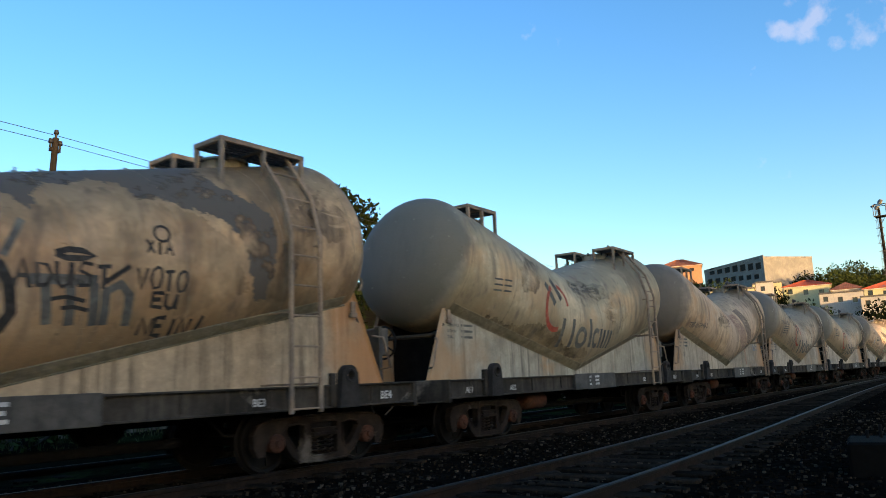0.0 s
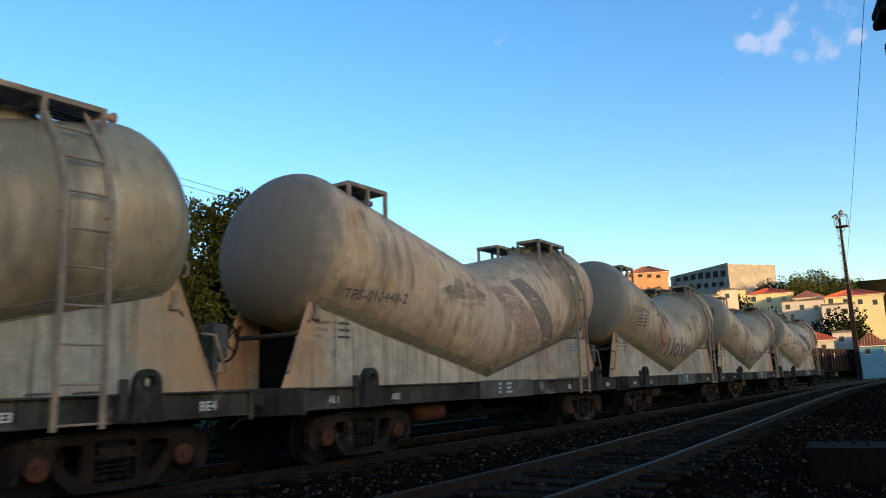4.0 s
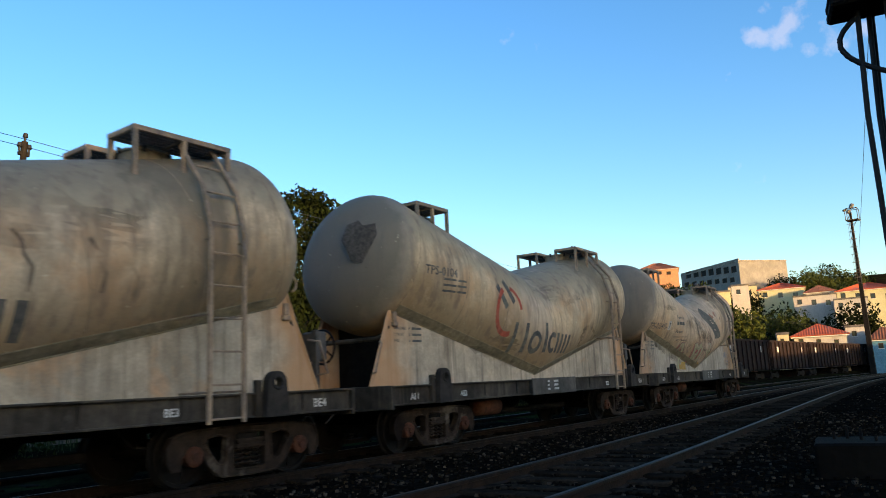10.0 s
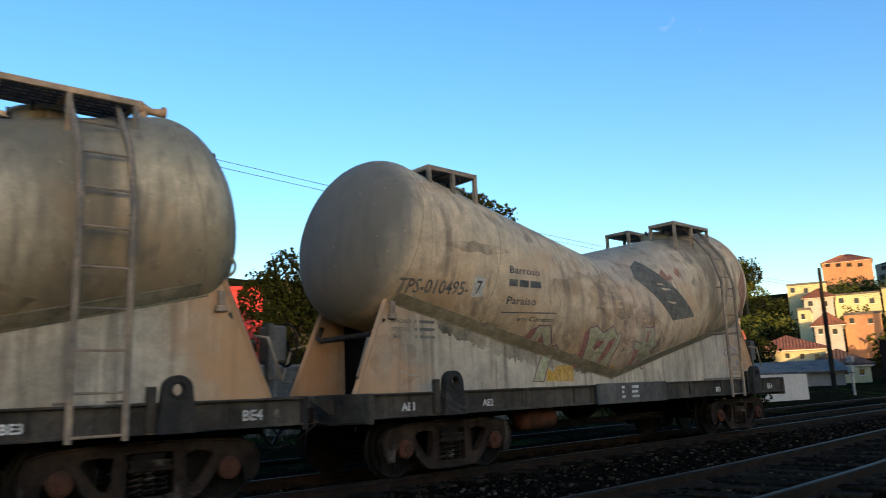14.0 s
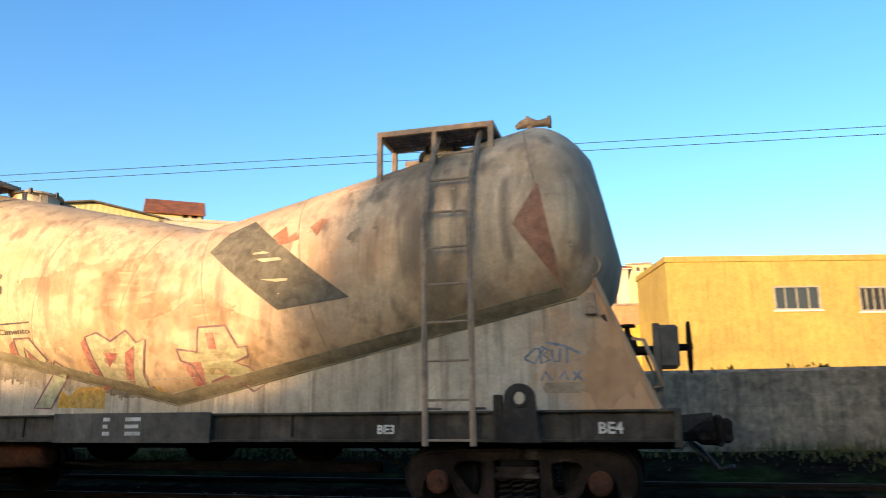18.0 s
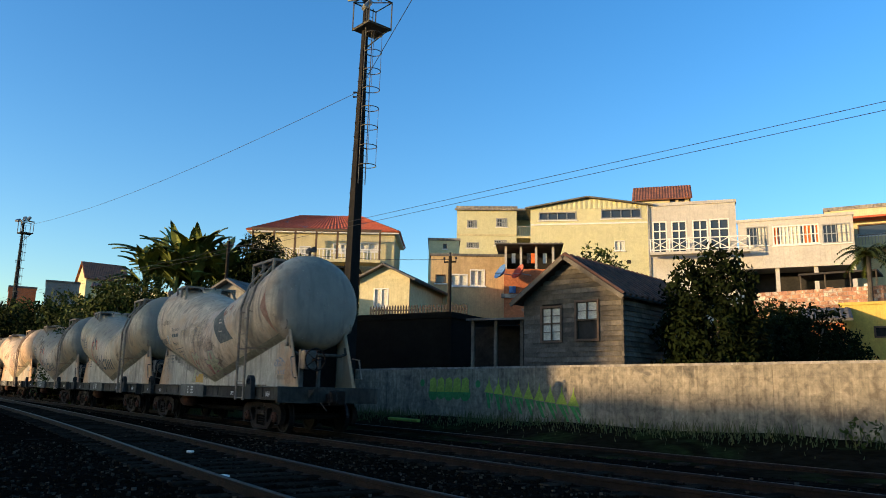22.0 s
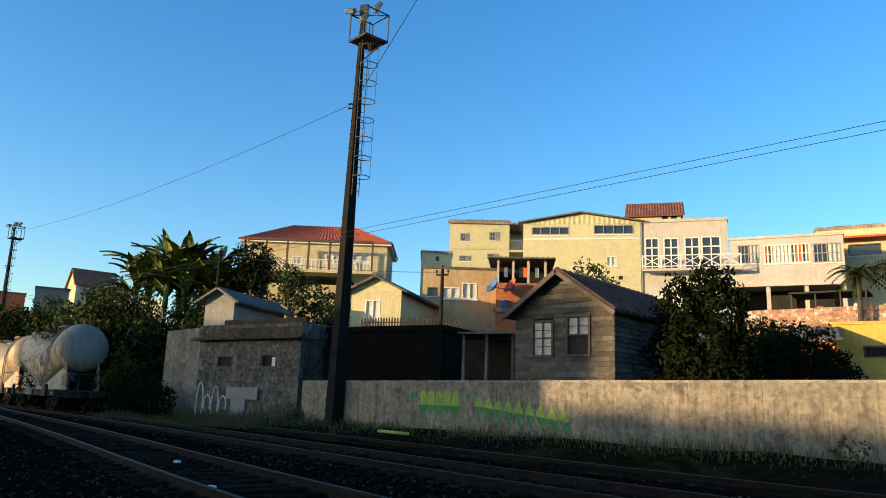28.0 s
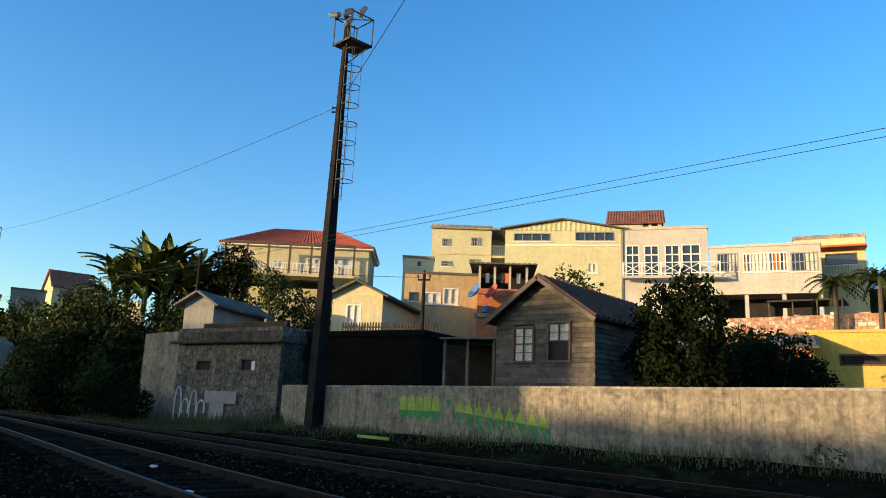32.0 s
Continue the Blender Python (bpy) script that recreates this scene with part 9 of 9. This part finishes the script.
def banana(x, y, z0, n, height, seed, label="banana plant with long torn arching leaves"):
    rnd = random.Random(seed)
    b = thing("banana_plant", label, "banana plant", Matrix.Translation((x, y, 0)), "banana clump")
    part("stem", tube([(0, 0, z0), (0.05, 0, z0 + height * 0.5)], [0.16, 0.11], 8), M["banana"], b)
    for k in range(n):
        a = math.tau * k / n + rnd.uniform(-0.4, 0.4)
        up, L = rnd.uniform(0.6, 1.55), rnd.uniform(0.5, 0.85) * height
        c, s = math.cos(a), math.sin(a)
        base = Vector((0.05, 0, z0 + height * rnd.uniform(0.12, 0.45)))
        V, F = [], []
        m = 9
        for i in range(m + 1):
            t = i / m
            e = up - 1.5 * t * t * rnd.uniform(0.9, 1.1)
            p = base + Vector((c, s, 0)) * (L * t * math.cos(up * 0.8)) + Vector((0, 0, L * (t * math.sin(up) - 0.45 * t * t)))
            w = 0.30 * math.sin(math.pi * min(1, 0.12 + t * 0.9)) * (1 + 0.25 * rnd.uniform(-1, 1))
            side = Vector((-s, c, 0)) * w
            V += [tuple(p - side + Vector((0, 0, -0.1 * w))), tuple(p + Vector((0, 0, 0.08))), tuple(p + side + Vector((0, 0, -0.1 * w)))]
            if i:
                q = 3 * i
                F += [(q - 3, q - 2, q + 1, q), (q - 2, q - 1, q + 2, q + 1)]
        part_from("leaf", V, F, M["banana"], b)


for k in range(13):
    banana(-42.6 + 0.33 * k + rs_.uniform(-0.3, 0.3), 26.4 + 0.24 * k + rs_.uniform(-0.5, 1.2), 6.4 + 0.15 * (k % 3), 22, 3.9 + 1.2 * math.sin(math.pi * (k + 1) / 14) + rs_.uniform(-0.5, 0.5), 100 + k)


def palm(x, y, z0, z1, seed):
    rnd = random.Random(seed)
    p = thing("palm", "small feathery palm in a garden", "palm", Matrix.Translation((x, y, 0)), "garden palms")
    part("trunk", tube([(0, 0, z0), (0.1, 0, z1)], [0.16, 0.11], 8), M["bark"], p)
    for k in range(26):
        a = math.tau * k / 26 + rnd.uniform(-0.2, 0.2)
        L, up = rnd.uniform(1.3, 2.0), rnd.uniform(0.1, 1.35)
        V, F = [], []
        for i in range(14):
            t = i / 13
            q = Vector((math.cos(a) * L * t * math.cos(up * 0.6), math.sin(a) * L * t * math.cos(up * 0.6), z1 + L * (t * math.sin(up) - 0.8 * t * t)))
            V.append(tuple(q))
            V += [tuple(q + Vector((-math.sin(a) * s * 0.32, math.cos(a) * s * 0.32, -0.16)) * (1.1 - 0.6 * t)) for s in (-1, 1)]
            if i:
                F += [(3 * i - 3, 3 * i, 3 * i + 1), (3 * i - 3, 3 * i, 3 * i + 2)]
        part_from("frond", V, F, M["leaf"], p)


palm(-5.4, 47.0, 5.0, 9.1, 1)
palm(-3.2, 47.2, 5.0, 9.3, 2)
palm(-2.2, 50.5, 6.0, 9.6, 3)
palm(-39.5, 33.5, 6.0, 10.2, 4)

for x, y, z, r, lab in ((145, 36.5, 19.5, 4.5, "leaf"), (146, 34, 21, 3.0, "leafdark"), (143.4, 44, 15.5, 4, "leafdark"), (199, -12, 20.5, 4.5, "leaf"), (206, -18, 20.5, 4.5, "leaf"), (212, -24, 20, 4.5, "leafdark"), (196, -6, 20, 3.5, "leafdark"), (189, -21, 17.5, 3.5, "leaf"), (130, -4.3, 7.4, 3.4, "leaf"), (119.4, -12.3, 6.5, 3.6, "leafdark"), (120, 6.4, 7.0, 4.0, "leafdark"),
                        (120, 2.8, 7.5, 3.4, "leaf"), (122, 10, 6.5, 3.5, "leaf"), (126, -8, 5.5, 3.0, "leafdark"), (160, 14, 14, 4.5, "leafdark"), (165, 22, 16, 4.5, "leaf"), (175, 2, 14.5, 4, "leafdark"), (180, 12, 17, 4.5, "leaf"), (8, 130, 24.0, 4, "leafdark"), (12.5, 129, 22.0, 4.5, "leafdark"), (3, 128, 22.5, 3.0, "leaf"), (18, 128, 21.5, 3.5, "leafdark"), (-4, 75, 13, 2.5, "leaf"), (10.5, 52.5, 5.8, 1.8, "leaf"), (70, 27, 4, 3.2, "leafdark"), (62, 25, 3.2, 2.8, "leaf"), (80, 20, 4, 3.0, "leafdark"), (52, 24, 3, 2.6, "leafdark")):
    tree(x, y, float(ground_z(x, y)) - 0.3, [(0, 0, z, r, r, r * 0.75), (r * 0.5, -r * 0.3, z - r * 0.3, r * 0.7, r * 0.7, r * 0.6), (-r * 0.5, r * 0.2, z - r * 0.2, r * 0.7, r * 0.7, r * 0.6)],
         "round leafy tree on the far slope", lab, 0.32 if r > 2.5 else 0.16, 90 if r > 2.5 else 250, int(x * 7 + y), 0.25, "tree", "far trees")


def grass_strip():
    """Weeds along the foot of the wall and the hut."""
    rs = np.random.RandomState(5)
    V, F = [], []
    for k in range(15000):
        u = rs.uniform(-38, 30) if k < 9000 else rs.uniform(-38, -22.5)
        d = abs(rs.normal(0, 0.7))
        if u < -25:
            x, y = u, 22.6 - d - 0.03 * (u + 25)
        else:
            x, y = wall_at(u, 0.15 + d)
        if rs.rand() > 0.35 + 0.65 * (math.sin(u * 0.9) * 0.5 + 0.5) and u > -24:
            continue
        z = float(ground_z(x, y)) - 0.03
        h = rs.uniform(0.12, 0.42) * (2.3 if u < -24 else 1.0) * math.exp(-d * 0.6)
        a = rs.uniform(0, 6.28)
        w = 0.018
        lx, ly = rs.normal(0, 0.12, 2)
        b = len(V)
        V += [(x - w * math.cos(a), y - w * math.sin(a), z), (x + w * math.cos(a), y + w * math.sin(a), z), (x + lx * h * 2, y + ly * h * 2, z + h)]
        F.append((b, b + 1, b + 2))
    ob = part_from("weeds", V, F, M["grass"])
    tagged(ob, "rough weeds along the foot of the wall", "grass", kind="stuff")


grass_strip()
for k in range(7):
    bx = 23.5 + 1.5 * k
    tree(bx, 17.0 - 0.27 * bx + 0.4 * (k % 2), -0.1, [(0, 0, 0.60 + 0.15 * (k % 3), 0.95, 0.9, 0.45), (0.5, -0.3, 0.4, 0.9, 0.8, 0.45)], "dense dark bush where the yard wall ends", "leafdark", 0.09, 700, 150 + k, 0.05, "bush", "bushes by the siding")
sig = thing("dwarf_signal", "pale twin-lamp ground signal on a short post", "railway signal", pose(44.7, 5.6, 0, 0, 0, -10))
part("post", tube([(0, 0, -0.1), (0, 0, 1.9)], 0.06, 8), M["galv"], sig)
part("footing", box(-0.35, 0.35, -0.35, 0.35, -0.3, 0.05, 0.04), M["concrete"], sig)
for z in (1.25, 1.75):
    part("lamp_head", box(-0.28, 0.12, -0.16, 0.14, z, z + 0.36, 0.05), M["galv"], sig)
tree(-2.2, 16.6, 0.3, [(0, 0, 0.55, 0.35, 0.25, 0.3)], "small weed bush at the foot of the wall", "leaf", 0.06, 900, 90, 0.03, "bush")
tree(9.6, 13.4, 0.2, [(0, 0, 0.7, 0.8, 0.6, 0.6), (0.8, -0.2, 0.5, 0.6, 0.5, 0.4)], "green weeds round the foot of the pole", "leaf", 0.08, 600, 91, 0.03, "bush")

# litter between the tracks
for x, y, lab in ((-9.2, 7.2, 0), (-13.0, 9.3, 0), (-12.2, 8.0, 0), (2.0, 7.3, 0)):
    bm = box(-0.07, 0.07, -0.05, 0.05, 0, 0.05, 0.015)
    tagged(part("litter", bm, M["trim"]), "scrap of white litter on the ballast", "litter").location = (x, y, -0.15)
lying = part("scrap_plank", box(-0.9, 0.9, -0.07, 0.07, 0, 0.09, 0.02), M["limepaint"])
tagged(lying, "pale yellow scrap timber lying by the wall", "timber")
lying.matrix_basis = pose(-15.2, 18.6, 0.2, 0, 0, -20)

for k in range(12):
    bx = -62.0 - 2.7 * k
    by = 32.5 + 0.35 * k + rs_.uniform(-1.0, 1.0)
    top = 8.3 + rs_.uniform(-0.9, 0.9) + 0.09 * k
    tree(bx, by, float(ground_z(bx, by)) - 0.2, [(0, 0, top - 1.6, 2.0, 1.9, 1.6), (0.9, -0.6, top - 3.4, 2.3, 2.0, 2.0), (-0.8, -0.8, top - 5.6, 2.5, 2.1, 2.3)], "tall dark thicket on the hillside beyond the yard", "leafdark" if k % 2 else "leaf", 0.2, 260, 170 + k, 0.14, "bush", "hillside thicket")


def hillside_scrub():
    """Low scrub and tree tops between the far houses."""
    rs = np.random.RandomState(41)
    blobs = []
    for _ in range(150):
        r, az = rs.uniform(96, 226), radians(rs.uniform(64, 99))
        x, y = r * math.sin(az), r * math.cos(az)
        g = float(ground_z(x, y))
        if g < 1.5:
            continue
        q = rs.uniform(1.0, 2.3) * (0.7 + r / 300)
        blobs.append((x, y, g + q * 0.55, q * 1.3, q * 1.3, q))
    for name, part_of, mat in (("hillside_scrub", blobs[::2], "leafdark"), ("hillside_scrub", blobs[1::2], "leaf")):
        ob = leaf_cloud(name, part_of, 60, 0.34, M[mat], None, 3)
        tagged(ob, "green scrub and tree tops between the hillside houses", "shrubs", kind="stuff")


hillside_scrub()

# ---------- behind the camera: unseen walls and a tree added to shade the yard ---
BACK = thing("depot_building", "plain unseen walls added far behind the camera to shade the yard", "building", kind="structure")
# stepped heights shape where the low sun reaches train and wall
for x0, x1, z1 in ((-170, -112.0, 10.3), (-112.0, -76.5, 14.3), (-76.5, -71.0, 14.4), (-71.0, -64.2, 10.3), (-64.2, -60.0, 10.1), (-60.0, -56.0, 9.93), (-56.0, -53.0, 9.66), (-50.2, 24.5, 12.9), (24.5, 80, 9.2)):
    part("wall", box(x0, x1 - 0.01, -78.0, -72.6, -0.3, z1), M["greywall"], BACK)
tree(-50.3, -72.0, -0.3, [(0, 0, 10.9, 1.1, 1.2, 2.0), (-1.2, 0, 9.0, 0.9, 1.2, 1.5), (0.8, 0, 8, 2.0, 1.5, 3.0), (0, 0, 3.5, 2.5, 1.5, 3.0)], "unseen leafy tree added to soften the edge of the shade", "leafdark", 0.25, 420, 92, 0.2)

sleepers()
motions()
